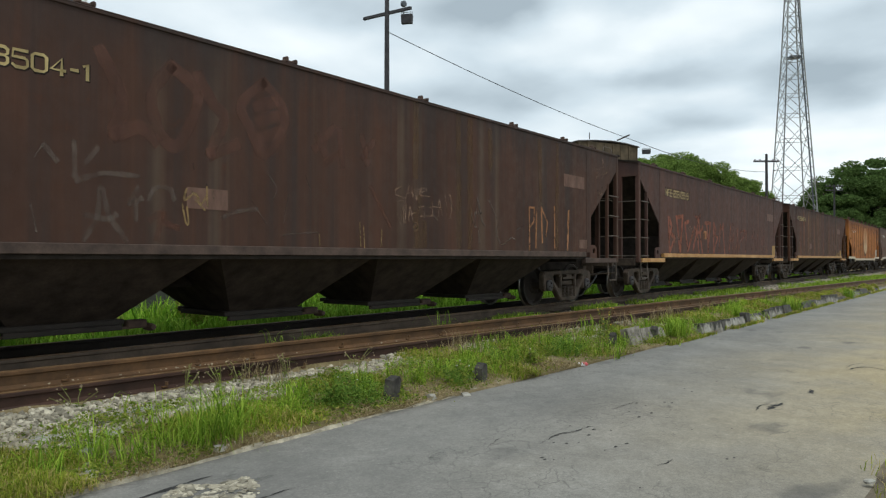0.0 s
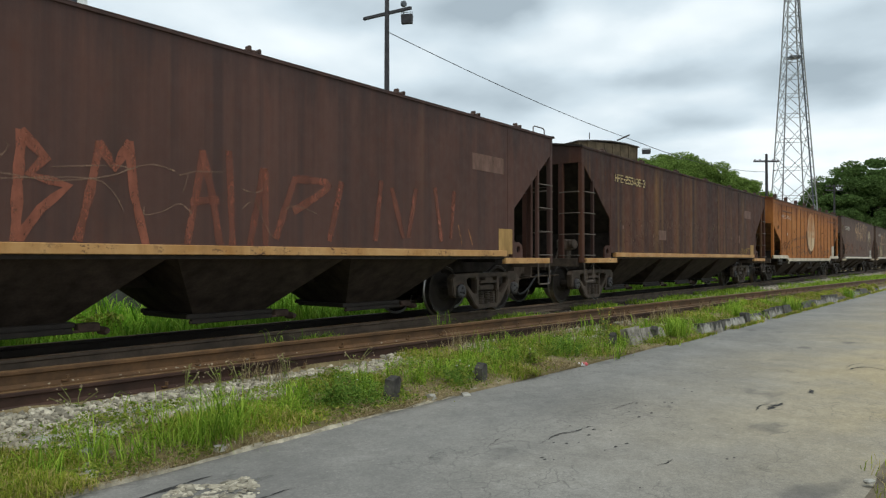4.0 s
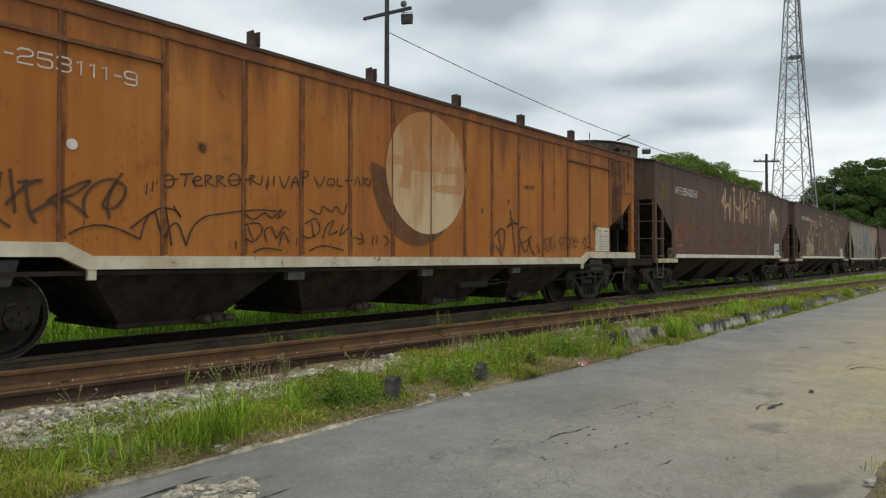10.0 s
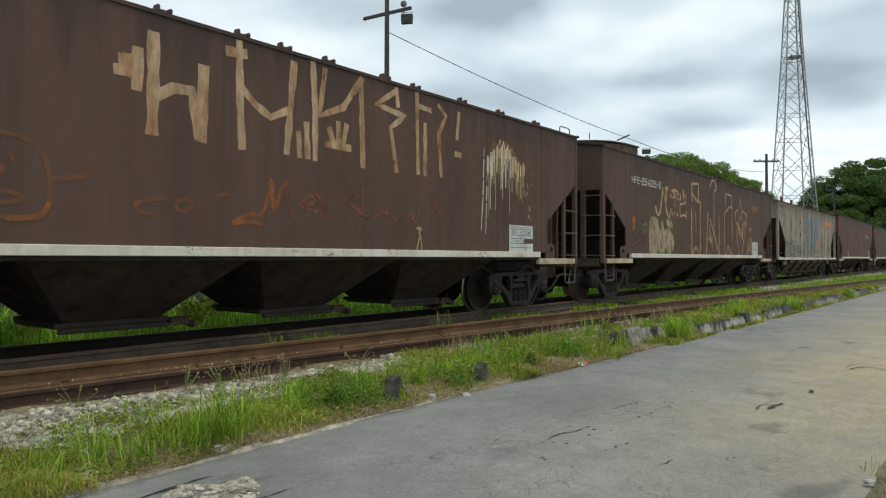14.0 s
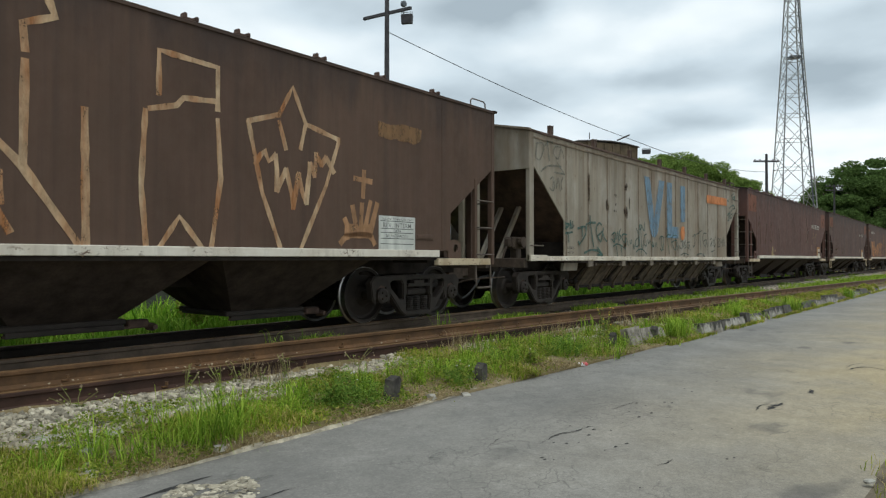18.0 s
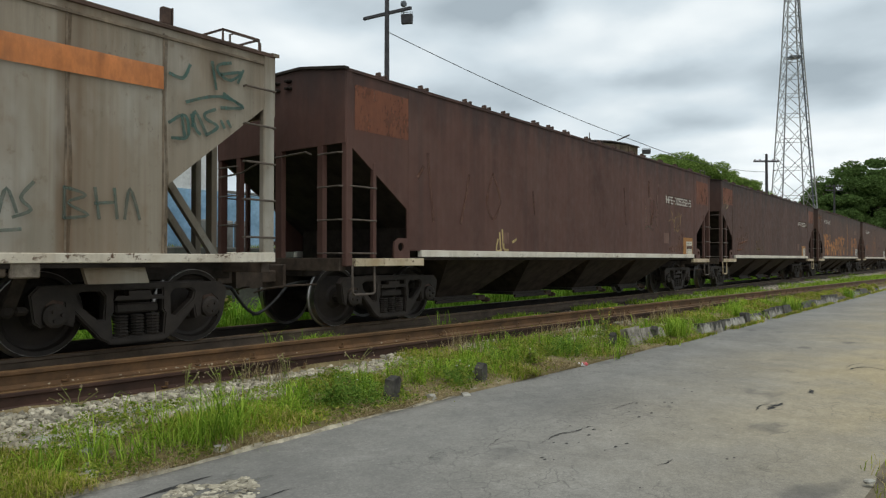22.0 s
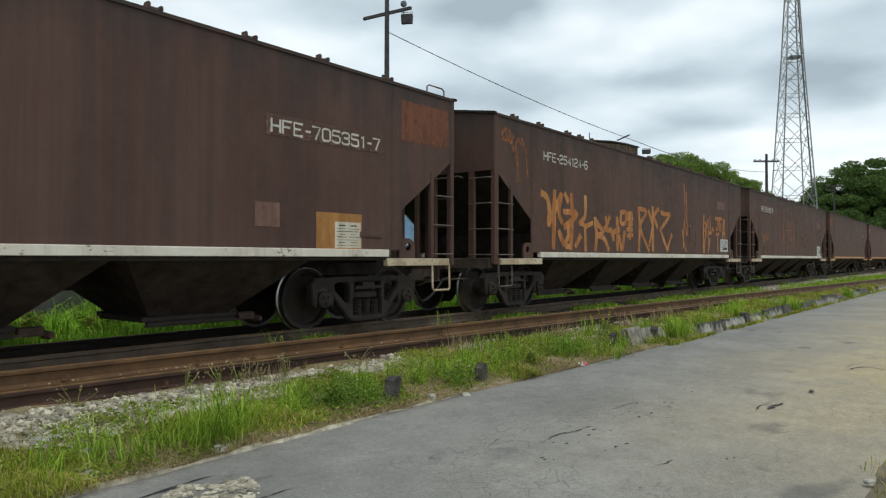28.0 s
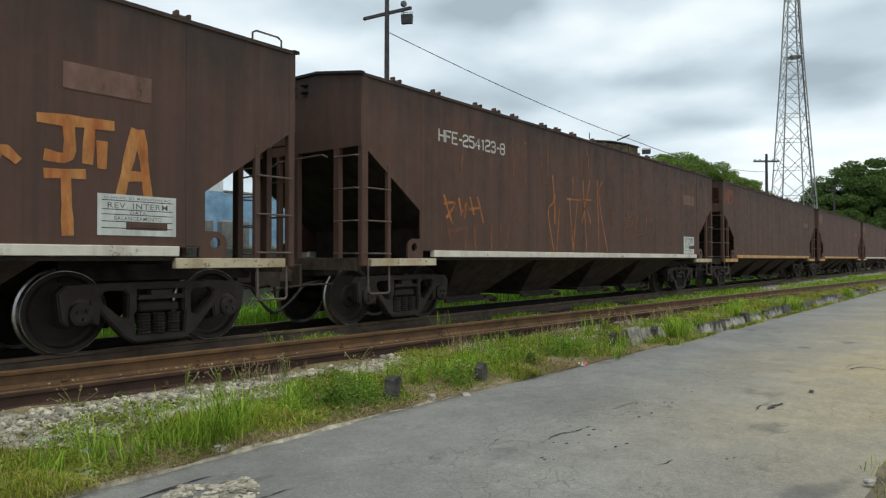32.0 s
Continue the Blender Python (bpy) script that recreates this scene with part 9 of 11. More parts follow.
spray(2, "yellow", 0.022, [(11.72, 1.18), (11.78, 1.3), (11.87, 1.23), (11.81, 1.14), (11.72, 1.18)], [(11.95, 1.3), (11.95, 1.12), (12.04, 1.14)], [(12.09, 1.29), (12.13, 1.12), (12.23, 1.26), (12.32, 1.12), (12.35, 1.32)], [(12.39, 1.3), (12.54, 1.16)], [(12.54, 1.32), (12.41, 1.15)], [(12.62, 1.3), (12.82, 1.32)], [(12.72, 1.31), (12.73, 1.13)], [(12.87, 1.3), (12.96, 1.23), (13.04, 1.32)], [(12.96, 1.23), (12.95, 1.13)], [(11.61, 1.13), (11.67, 1.21)])
patch(2, "dull", 11.45, 11.62, 1.47, 1.74, "repaint_patch")
spray(2, "yellowrun", 0.120, [(9.17, 3.18), (9.18, 1.1)], [(11.49, 3.14), (11.49, 1.14)])
wagon_number(3, "white", "HFE-253111-9", 1.46, 3.10, 2.62, 2.765, 0.105)
spray(3, "blackfaded", 0.030, [(1.55, 1.26), (1.56, 1.42), (1.64, 1.55), (1.74, 1.61)], [(1.58, 1.42), (1.68, 1.40), (1.77, 1.35), (1.83, 1.29)], [(1.71, 1.59), (1.82, 1.44), (1.91, 1.54), (1.85, 1.72)], [(1.93, 1.68), (1.90, 1.34), (2.00, 1.23)], [(2.00, 1.71), (2.04, 1.35)], [(1.97, 1.42), (2.12, 1.58), (2.23, 1.64)], [(2.06, 1.61), (2.25, 1.64)], [(2.12, 1.63), (2.15, 1.38), (2.21, 1.27)], [(2.16, 1.35), (2.34, 1.46), (2.38, 1.41)], [(2.29, 1.46), (2.41, 1.55), (2.59, 1.65), (2.66, 1.67), (2.52, 1.54), (2.38, 1.50)], [(2.41, 1.50), (2.54, 1.43), (2.64, 1.34)], [(2.61, 1.37), (2.61, 1.51), (2.70, 1.64), (2.82, 1.70), (2.91, 1.70)], [(2.91, 1.70), (2.82, 1.55), (2.78, 1.45), (2.87, 1.43), (2.97, 1.53), (2.99, 1.64), (2.92, 1.69)], [(2.96, 1.77), (2.87, 1.63), (2.82, 1.48), (2.84, 1.34)])
spray(3, "black", 0.017, [(3.21, 1.70), (3.20, 1.59)], [(3.27, 1.72), (3.26, 1.62)], [(3.43, 1.81), (3.36, 1.75), (3.41, 1.68), (3.48, 1.70), (3.49, 1.78), (3.43, 1.81)], [(3.38, 1.74), (3.54, 1.77)], [(3.56, 1.82), (3.71, 1.84)], [(3.64, 1.83), (3.61, 1.70)], [(3.70, 1.76), (3.80, 1.79), (3.77, 1.82), (3.71, 1.78), (3.74, 1.72), (3.82, 1.73)], [(3.85, 1.84), (3.85, 1.72)], [(3.85, 1.84), (3.93, 1.83), (3.87, 1.78), (3.96, 1.73)], [(3.99, 1.85), (3.99, 1.73)], [(3.99, 1.85), (4.07, 1.84), (4.01, 1.80), (4.10, 1.74)], [(4.19, 1.89), (4.13, 1.83), (4.18, 1.76), (4.27, 1.79), (4.27, 1.87), (4.19, 1.89)], [(4.15, 1.81), (4.43, 1.85)], [(4.41, 1.89), (4.42, 1.78)], [(4.41, 1.89), (4.48, 1.89), (4.43, 1.85), (4.55, 1.80), (4.58, 1.90)], [(4.66, 1.90), (4.66, 1.80)], [(4.74, 1.91), (4.74, 1.81)], [(4.82, 1.92), (4.89, 1.79), (4.96, 1.93)], [(4.99, 1.80), (5.06, 1.94), (5.11, 1.82)], [(5.00, 1.86), (5.10, 1.88)], [(5.17, 1.98), (5.18, 1.85)], [(5.14, 2.00), (5.24, 2.02), (5.25, 1.96), (5.17, 1.93)], [(5.35, 1.96), (5.44, 1.85), (5.52, 1.98)], [(5.59, 1.96), (5.56, 1.89), (5.67, 1.89), (5.68, 1.96), (5.59, 1.96)], [(5.74, 1.99), (5.74, 1.89), (5.84, 1.89)], [(5.93, 2.02), (5.92, 1.90)], [(5.85, 1.96), (6.01, 1.98)], [(6.03, 1.90), (6.09, 2.03), (6.14, 1.92)], [(6.19, 2.03), (6.19, 1.92)], [(6.19, 2.03), (6.29, 2.02), (6.21, 1.98), (6.32, 1.93), (6.32, 2.03)])
spray(3, "black", 0.018, [(2.48, 1.18), (2.59, 1.24), (2.75, 1.27), (2.93, 1.24), (3.14, 1.15)], [(3.14, 1.15), (3.20, 1.35), (3.30, 1.43), (3.22, 1.39), (3.04, 1.25)], [(3.22, 1.39), (3.35, 1.46), (3.51, 1.45), (3.57, 1.38), (3.49, 1.49)], [(3.30, 1.41), (3.38, 1.17), (3.46, 1.29), (3.54, 1.31), (3.63, 1.11)], [(3.41, 1.44), (3.47, 1.10)], [(3.63, 1.10), (3.71, 1.29), (3.85, 1.40), (4.03, 1.44), (4.21, 1.47), (4.52, 1.51), (4.78, 1.51)], [(4.33, 1.47), (4.46, 1.40), (4.61, 1.48), (4.72, 1.43), (4.85, 1.54), (4.80, 1.43), (4.92, 1.52)], [(4.31, 1.33), (4.52, 1.36), (4.58, 1.28), (4.46, 1.15), (4.36, 1.19)], [(4.39, 1.31), (4.46, 1.17)], [(4.65, 1.15), (4.61, 1.28), (4.72, 1.32), (4.78, 1.20), (4.88, 1.33), (4.96, 1.30)], [(4.82, 1.11), (4.88, 1.27), (4.96, 1.16)], [(4.23, 1.15), (4.23, 1.07)], [(5.08, 1.13), (5.08, 1.20)], [(5.27, 1.56), (5.44, 1.51), (5.49, 1.61), (5.64, 1.55), (5.71, 1.62), (5.84, 1.53), (5.90, 1.67)], [(5.20, 1.38), (5.38, 1.45), (5.44, 1.30), (5.27, 1.21), (5.15, 1.25)], [(5.31, 1.40), (5.35, 1.23)], [(5.49, 1.21), (5.56, 1.37), (5.68, 1.44), (5.59, 1.26), (5.74, 1.31)], [(5.84, 1.40), (5.79, 1.26), (5.95, 1.36), (5.99, 1.24)], [(6.03, 1.24), (6.22, 1.19), (6.11, 1.15)], [(6.22, 1.19), (6.16, 1.30)], [(6.39, 1.27), (6.37, 1.15)], [(6.46, 1.28), (6.46, 1.16)], [(6.59, 1.28), (6.70, 1.21), (6.63, 1.14)], [(4.46, 1.03), (4.61, 1.08), (4.85, 1.06)], [(5.27, 1.05), (5.49, 1.12), (5.84, 1.07)])
spray(3, "black", 0.028, [(9.31, 1.34), (9.41, 1.43), (9.53, 1.47), (9.61, 1.43), (9.62, 1.33), (9.59, 1.15), (9.53, 1.01)], [(9.53, 1.01), (9.44, 1.10), (9.34, 1.18)], [(9.41, 1.43), (9.46, 1.27), (9.52, 1.10)], [(9.68, 1.53), (9.73, 1.51), (9.81, 1.57), (9.82, 1.65), (9.81, 1.80)], [(9.82, 1.67), (9.90, 1.60), (10.05, 1.57)], [(9.72, 1.52), (9.84, 1.57), (10.05, 1.57)], [(9.86, 1.56), (9.91, 1.29), (9.96, 1.05)], [(10.34, 1.51), (10.24, 1.53), (10.14, 1.50), (10.10, 1.42), (10.12, 1.30), (10.22, 1.16), (10.31, 1.08), (10.39, 1.20), (10.43, 1.31)], [(10.16, 1.23), (10.30, 1.27), (10.43, 1.33), (10.51, 1.37)], [(10.43, 1.31), (10.46, 1.20), (10.52, 1.11), (10.63, 1.02)], [(9.20, 1.21), (9.21, 1.08)], [(9.26, 1.22), (9.26, 1.08)])
spray(3, "black", 0.018, [(10.68, 1.23), (10.75, 1.08)], [(10.76, 1.24), (10.80, 1.08)], [(10.94, 1.27), (11.05, 1.35), (11.14, 1.32), (11.16, 1.25), (11.12, 1.13), (11.09, 1.09)], [(10.94, 1.17), (11.09, 1.09)], [(11.02, 1.33), (11.07, 1.16)], [(11.19, 1.13), (11.19, 1.31), (11.23, 1.37), (11.25, 1.12)], [(11.35, 1.41), (11.30, 1.35), (11.33, 1.25), (11.30, 1.08)], [(11.33, 1.25), (11.42, 1.16)], [(11.53, 1.32), (11.60, 1.23), (11.66, 1.12)], [(11.57, 1.34), (11.66, 1.39), (11.73, 1.33), (11.68, 1.25), (11.61, 1.25)], [(11.82, 1.46), (11.78, 1.41), (11.82, 1.36), (11.87, 1.39), (11.87, 1.45), (11.82, 1.46)], [(11.83, 1.36), (11.84, 1.14)], [(11.91, 1.42), (11.99, 1.31), (12.06, 1.17)], [(12.10, 1.39), (11.99, 1.28), (11.91, 1.16)], [(12.24, 1.40), (12.14, 1.33), (12.13, 1.25), (12.22, 1.19), (12.29, 1.27), (12.24, 1.40)], [(12.16, 1.31), (12.37, 1.30)], [(12.49, 1.29), (12.52, 1.29)])
spray(3, "black", 0.020, [(12.63, 1.41), (12.56, 1.30), (12.63, 1.22), (12.70, 1.31), (12.63, 1.41)], [(12.75, 1.36), (12.83, 1.47), (12.84, 1.28)], [(12.58, 1.17), (12.80, 1.20), (13.00, 1.16)], [(13.00, 1.60), (12.99, 1.68), (13.05, 1.70), (13.08, 1.65), (13.03, 1.60), (13.10, 1.53)], [(13.11, 1.67), (13.13, 1.58), (13.19, 1.67), (13.20, 1.57)])
shape(3, "emblemfigure", [(6.69, 2.41), (7.01, 2.41), (7.01, 2.29), (6.67, 2.27)], "emblem_figure")
shape(3, "emblemfigure", [(7.01, 2.5), (7.14, 2.59), (7.31, 2.62), (7.46, 2.58), (7.49, 2.4), (7.01, 2.32)], "emblem_figure")
shape(3, "emblemfigure", [(6.98, 2.32), (7.49, 2.39), (7.49, 2.25), (6.98, 2.23)], "emblem_figure")
shape(3, "emblemfigure", [(6.98, 2.26), (7.17, 2.27), (7.14, 1.96), (6.9, 1.97)], "emblem_figure")
shape(3, "emblemfigure", [(7.49, 2.4), (7.82, 2.39), (7.86, 2.27), (7.49, 2.25)], "emblem_figure")
shape(3, "emblemfigure", [(7.93, 2.36), (8.37, 2.39), (8.5, 2.31), (7.93, 2.26)], "emblem_figure")
shape(3, "emblemfigure", [(7.58, 2.01), (7.76, 2.07), (8.5, 2.11), (8.39, 1.97), (7.72, 1.96)], "emblem_figure")
shape(3, "emblemfigure", [(8.3, 2.28), (8.5, 2.31), (8.5, 2.12), (8.3, 2.11)], "emblem_figure")
wagon_number(4, "white", "HFE-254026-6", 1.47, 3.25, 2.70, 2.90)
spray(4, "gold", 0.022, [(0.32, 2.81), (0.34, 2.61), (0.44, 2.69)], [(0.39, 2.85), (0.37, 2.57), (0.51, 2.63)], [(0.49, 2.85), (0.51, 2.65)], [(0.56, 2.87), (0.56, 2.51), (0.62, 2.67)], [(0.64, 2.89), (0.66, 2.58)], [(0.71, 2.88), (0.69, 2.64), (0.8, 2.6)], [(0.8, 2.9), (0.85, 2.45)], [(0.37, 2.8), (0.51, 2.88), (0.77, 2.92), (0.91, 2.84), (0.75, 2.65)], [(0.33, 2.49), (0.51, 2.5), (0.75, 2.51)], [(0.39, 2.4), (0.41, 2.3)], [(0.46, 2.39), (0.49, 2.29), (0.56, 2.4)], [(0.62, 2.39), (0.56, 2.27)], [(0.75, 2.25), (0.91, 2.17)], [(0.85, 2.32), (0.8, 2.12)], [(0.91, 2.22), (0.83, 2.13)])
spray(4, "gold", 0.020, [(0.30, 2.80), (0.36, 2.92), (0.42, 2.78), (0.50, 2.95), (0.56, 2.80), (0.64, 2.96), (0.70, 2.82)], [(0.31, 2.70), (0.45, 2.74), (0.58, 2.70), (0.68, 2.75)], [(0.33, 2.60), (0.40, 2.82), (0.47, 2.58), (0.53, 2.84), (0.60, 2.60), (0.66, 2.80)], [(0.29, 2.86), (0.30, 2.62), (0.42, 2.54), (0.58, 2.52), (0.70, 2.60)])
spray(4, "palepaint", 0.130, [(5.96, 3.18), (5.96, 2.68), (5.95, 2.21)], [(5.97, 2.56), (6.17, 2.69), (6.38, 2.7), (6.47, 2.24)], [(6.52, 2.97), (6.5, 2.21)])
spray(4, "palepaint", 0.120, [(5.8, 2.99), (5.79, 2.62)], [(5.67, 2.9), (5.68, 2.76)], [(5.59, 2.76), (5.73, 2.77)])
spray(4, "palepaint", 0.100, [(6.96, 3.35), (6.97, 2.69), (7.0, 2.19)], [(6.81, 3.22), (7.04, 3.24)], [(7.01, 2.84), (7.17, 2.7), (7.39, 2.59), (7.62, 2.7)], [(7.73, 3.29), (7.68, 2.77), (7.62, 2.21)])
spray(4, "palepaint", 0.090, [(8.02, 3.4), (8.06, 2.78), (8.06, 2.18)], [(8.22, 3.32), (8.13, 2.73), (8.53, 2.9), (8.87, 3.34)], [(8.85, 3.3), (8.89, 2.18)], [(7.8, 2.47), (7.82, 2.19)], [(7.92, 2.6), (7.94, 2.19)], [(8.25, 2.39), (8.65, 2.39)], [(8.29, 2.59), (8.37, 2.41)], [(8.45, 2.69), (8.45, 2.42)], [(8.59, 2.68), (8.53, 2.43)])
spray(4, "palepaint", 0.080, [(9.53, 3.3), (9.14, 3.05), (9.73, 2.98), (9.43, 2.78), (9.55, 2.18)], [(9.55, 3.34), (9.58, 3.1)], [(9.99, 3.36), (10.02, 2.2)], [(10.18, 2.94), (10.18, 2.19)], [(10.05, 3.18), (10.32, 3.16)], [(10.5, 3.27), (10.68, 3.14), (10.5, 2.84), (10.56, 2.21)], [(11.01, 3.24), (10.96, 2.83)], [(10.92, 2.59), (11.05, 2.58)])
spray(4, "orangefaint", 0.045, [(6.08, 1.56), (5.87, 1.53), (5.78, 1.47), (5.85, 1.40), (5.96, 1.41)], [(6.20, 1.53), (6.25, 1.44), (6.39, 1.48), (6.36, 1.58), (6.20, 1.53)], [(6.46, 1.57), (6.56, 1.50), (6.70, 1.64), (6.86, 1.66)])
spray(4, "orangemid", 0.060, [(6.89, 1.35), (7.09, 1.45), (7.28, 1.49), (7.40, 1.86)], [(7.40, 1.86), (7.44, 1.54), (7.56, 1.81), (7.63, 1.85)], [(6.89, 1.35), (7.09, 1.37), (7.25, 1.36)])
spray(4, "redfaint", 0.050, [(7.61, 1.81), (7.65, 1.58), (7.73, 1.45)], [(7.82, 1.63), (8.00, 1.74), (8.04, 1.65), (7.86, 1.59), (8.09, 1.54)], [(8.09, 1.75), (8.32, 1.48)], [(8.32, 1.76), (8.13, 1.47)], [(8.46, 1.67), (8.71, 1.79), (8.66, 1.68), (8.98, 1.51)], [(8.87, 1.92), (8.92, 1.51)], [(9.08, 1.52), (9.31, 1.60), (9.54, 1.50)], [(9.78, 1.47), (9.84, 1.63), (9.96, 1.48), (10.03, 1.68)], [(10.29, 1.87), (10.42, 1.71), (10.56, 1.59)])
spray(4, "orangefaint", 0.050, [(5.03, 1.66), (5.16, 1.68), (5.31, 1.72), (5.38, 1.80)])
spray(4, "orangefaint", 0.040, [(1.42, 1.32), (1.40, 1.58), (1.41, 1.81), (1.50, 1.96), (1.62, 2.04), (1.79, 2.06), (1.96, 2.03), (2.11, 1.97), (2.22, 1.89), (2.29, 1.82)], [(1.66, 1.57), (1.83, 1.54), (1.88, 1.50)], [(2.37, 1.51), (2.48, 1.53), (2.64, 1.47), (2.77, 1.40)], [(4.23, 1.45), (4.45, 1.37), (4.68, 1.30), (4.92, 1.33), (5.00, 1.44), (5.00, 1.67), (4.95, 1.87), (4.80, 1.99), (4.56, 2.02)], [(4.45, 1.46), (4.62, 1.53), (4.80, 1.48), (4.62, 1.43), (4.45, 1.46)])
spray(4, "orangemid", 0.100, [(1.62, 1.89), (1.53, 1.85), (1.47, 1.73), (1.47, 1.56), (1.50, 1.48)], [(1.62, 1.89), (1.72, 1.87), (1.74, 1.75), (1.67, 1.60), (1.53, 1.50)], [(1.93, 1.80), (1.92, 1.68), (1.88, 1.52)], [(2.33, 1.84), (2.31, 1.61), (2.29, 1.38)], [(4.09, 1.77), (4.18, 1.66), (4.10, 1.43), (4.09, 1.26)])
spray(4, "orangemid", 0.060, [(1.47, 1.67), (1.56, 1.59), (1.50, 1.59)], [(1.42, 1.33), (1.63, 1.33), (1.83, 1.32), (1.93, 1.31)], [(1.61, 1.44), (1.79, 1.36), (1.92, 1.31)], [(1.90, 1.29), (1.69, 1.27), (1.62, 1.15)], [(1.96, 1.79), (2.07, 1.72), (2.22, 1.69), (2.29, 1.71)], [(2.31, 1.80), (2.41, 1.92), (2.52, 1.93), (2.63, 1.83), (2.64, 1.75), (2.52, 1.74), (2.41, 1.81)], [(2.83, 1.95), (2.93, 1.82), (3.02, 1.66), (3.00, 1.49), (2.93, 1.35)], [(3.62, 1.89), (3.71, 1.81), (4.07, 1.83)], [(3.78, 1.89), (3.78, 1.60), (3.71, 1.32)], [(4.12, 1.77), (4.28, 1.90), (4.37, 1.79), (4.37, 1.62)], [(4.12, 1.77), (4.28, 1.59)], [(4.68, 1.30), (4.92, 1.33), (5.00, 1.44)], [(2.74, 1.51), (2.76, 1.46)])
spray(4, "redfaint", 0.035, [(3.02, 1.69), (3.15, 1.78), (3.31, 1.88)], [(3.11, 1.25), (3.11, 1.46), (3.24, 1.56), (3.38, 1.47)], [(3.43, 1.37), (3.47, 1.65), (3.57, 1.77)], [(4.68, 1.85), (4.71, 1.80)], [(4.64, 1.74), (4.62, 1.66)])
spray(4, "orangefaint", 0.050, [(3.43, 2.85), (3.67, 2.92), (3.47, 2.68)], [(3.77, 2.83), (4.07, 2.96)])
patch(4, "whiteboard", 12.46, 13.25, 1.07, 1.55, "maintenance_board", "white stencilled maintenance board")
spray(4, "cream", 0.030, [(9.99, 1.4), (10.1, 1.39)], [(10.05, 1.42), (10.05, 1.31)], [(9.99, 1.1), (10.07, 1.29), (10.1, 1.1)])
wagon_number(5, "white", "HFE-254025-8", 1.58, 3.39, 2.74, 2.91)
spray(5, "orangepaint", 0.050, [(1.61, 1.9), (1.65, 1.73)], [(1.65, 1.95), (1.67, 1.73)], [(1.69, 1.97), (1.68, 1.74)], [(1.74, 1.93), (1.71, 1.74)], [(1.62, 1.8), (1.7, 1.69)], [(1.6, 1.68), (1.71, 1.68)], [(1.65, 1.69), (1.65, 1.61)])
spray(5, "palepaint", 0.085, [(3.04, 2.27), (3.10, 2.15), (3.19, 2.07), (3.29, 2.08), (3.38, 2.21), (3.45, 2.46), (3.54, 2.76)], [(3.54, 2.76), (3.63, 2.58), (3.74, 2.38)], [(3.71, 2.78), (3.91, 2.80)], [(3.79, 2.78), (3.76, 2.50), (3.75, 2.31), (3.85, 2.11), (4.01, 2.04), (4.09, 2.17), (4.13, 2.26)], [(4.22, 2.15), (4.28, 2.14)], [(4.58, 2.14), (4.62, 2.14)])
spray(5, "palepaint", 0.060, [(4.15, 2.77), (4.33, 2.73), (4.37, 2.60), (4.18, 2.57), (4.07, 2.64)], [(4.27, 2.78), (4.45, 2.80)], [(4.41, 2.79), (4.43, 2.45), (4.41, 2.13)], [(4.46, 2.77), (4.62, 2.77)], [(4.69, 2.73), (4.57, 2.68), (4.59, 2.59), (4.72, 2.54), (4.86, 2.58), (4.86, 2.67), (4.79, 2.70)])
spray(5, "palepaint", 0.060, [(5.07, 2.83), (5.05, 2.58)], [(5.08, 2.71), (5.25, 2.68)], [(5.29, 2.75), (5.27, 2.45)], [(5.25, 2.52), (5.03, 2.46), (4.82, 2.44)], [(4.81, 2.42), (4.80, 2.27), (4.84, 2.09)], [(4.84, 2.12), (5.11, 2.16), (5.29, 2.12)], [(5.30, 2.28), (5.31, 2.05)])
spray(5, "palepaint", 0.075, [(5.76, 3.06), (5.79, 2.59)], [(5.76, 3.07), (6.36, 3.12), (6.32, 2.64)], [(5.82, 2.8), (6.18, 2.62), (6.54, 2.59)], [(6.51, 2.59), (6.48, 1.07)], [(5.74, 2.38), (5.76, 1.06)], [(6.09, 2.26), (6.12, 1.92)], [(6.12, 1.84), (6.12, 1.72)], [(5.79, 1.1), (6.12, 1.3), (6.42, 1.07)])
spray(5, "palepaint", 0.075, [(7.43, 3.14), (7.61, 3.34), (7.95, 3.33), (8.04, 3.1), (7.78, 2.98), (7.8, 2.75)], [(7.8, 2.66), (7.79, 1.76)], [(7.21, 2.34), (7.11, 1.5), (7.02, 1.0)], [(7.21, 2.33), (7.78, 1.76), (8.31, 1.01)], [(7.33, 1.98), (7.48, 1.58), (7.69, 1.19)], [(7.28, 1.61), (7.51, 1.45)], [(7.6, 1.69), (7.61, 1.43)], [(8.3, 2.33), (8.32, 1.01)])
spray(5, "palepaint", 0.060, [(9.02, 2.6), (9.02, 3.04), (9.69, 3.01), (9.69, 2.55)], [(8.92, 2.44), (9.21, 2.52), (9.29, 2.61), (9.65, 2.64)], [(8.88, 2.42), (8.84, 1.68), (8.9, 1.01)], [(9.69, 2.45), (9.73, 1.82), (9.61, 1.01)], [(8.99, 1.01), (9.25, 1.39), (9.53, 1.05)])
spray(5, "palepaint", 0.060, [(10.08, 2.5), (10.27, 1.72), (10.56, 1.02)], [(10.08, 2.5), (10.51, 2.64), (10.71, 3.0), (10.91, 2.59), (11.46, 2.47)], [(11.46, 2.47), (11.24, 1.87), (10.81, 1.02)], [(10.51, 2.56), (10.61, 2.25)], [(10.91, 2.59), (10.83, 2.28)])
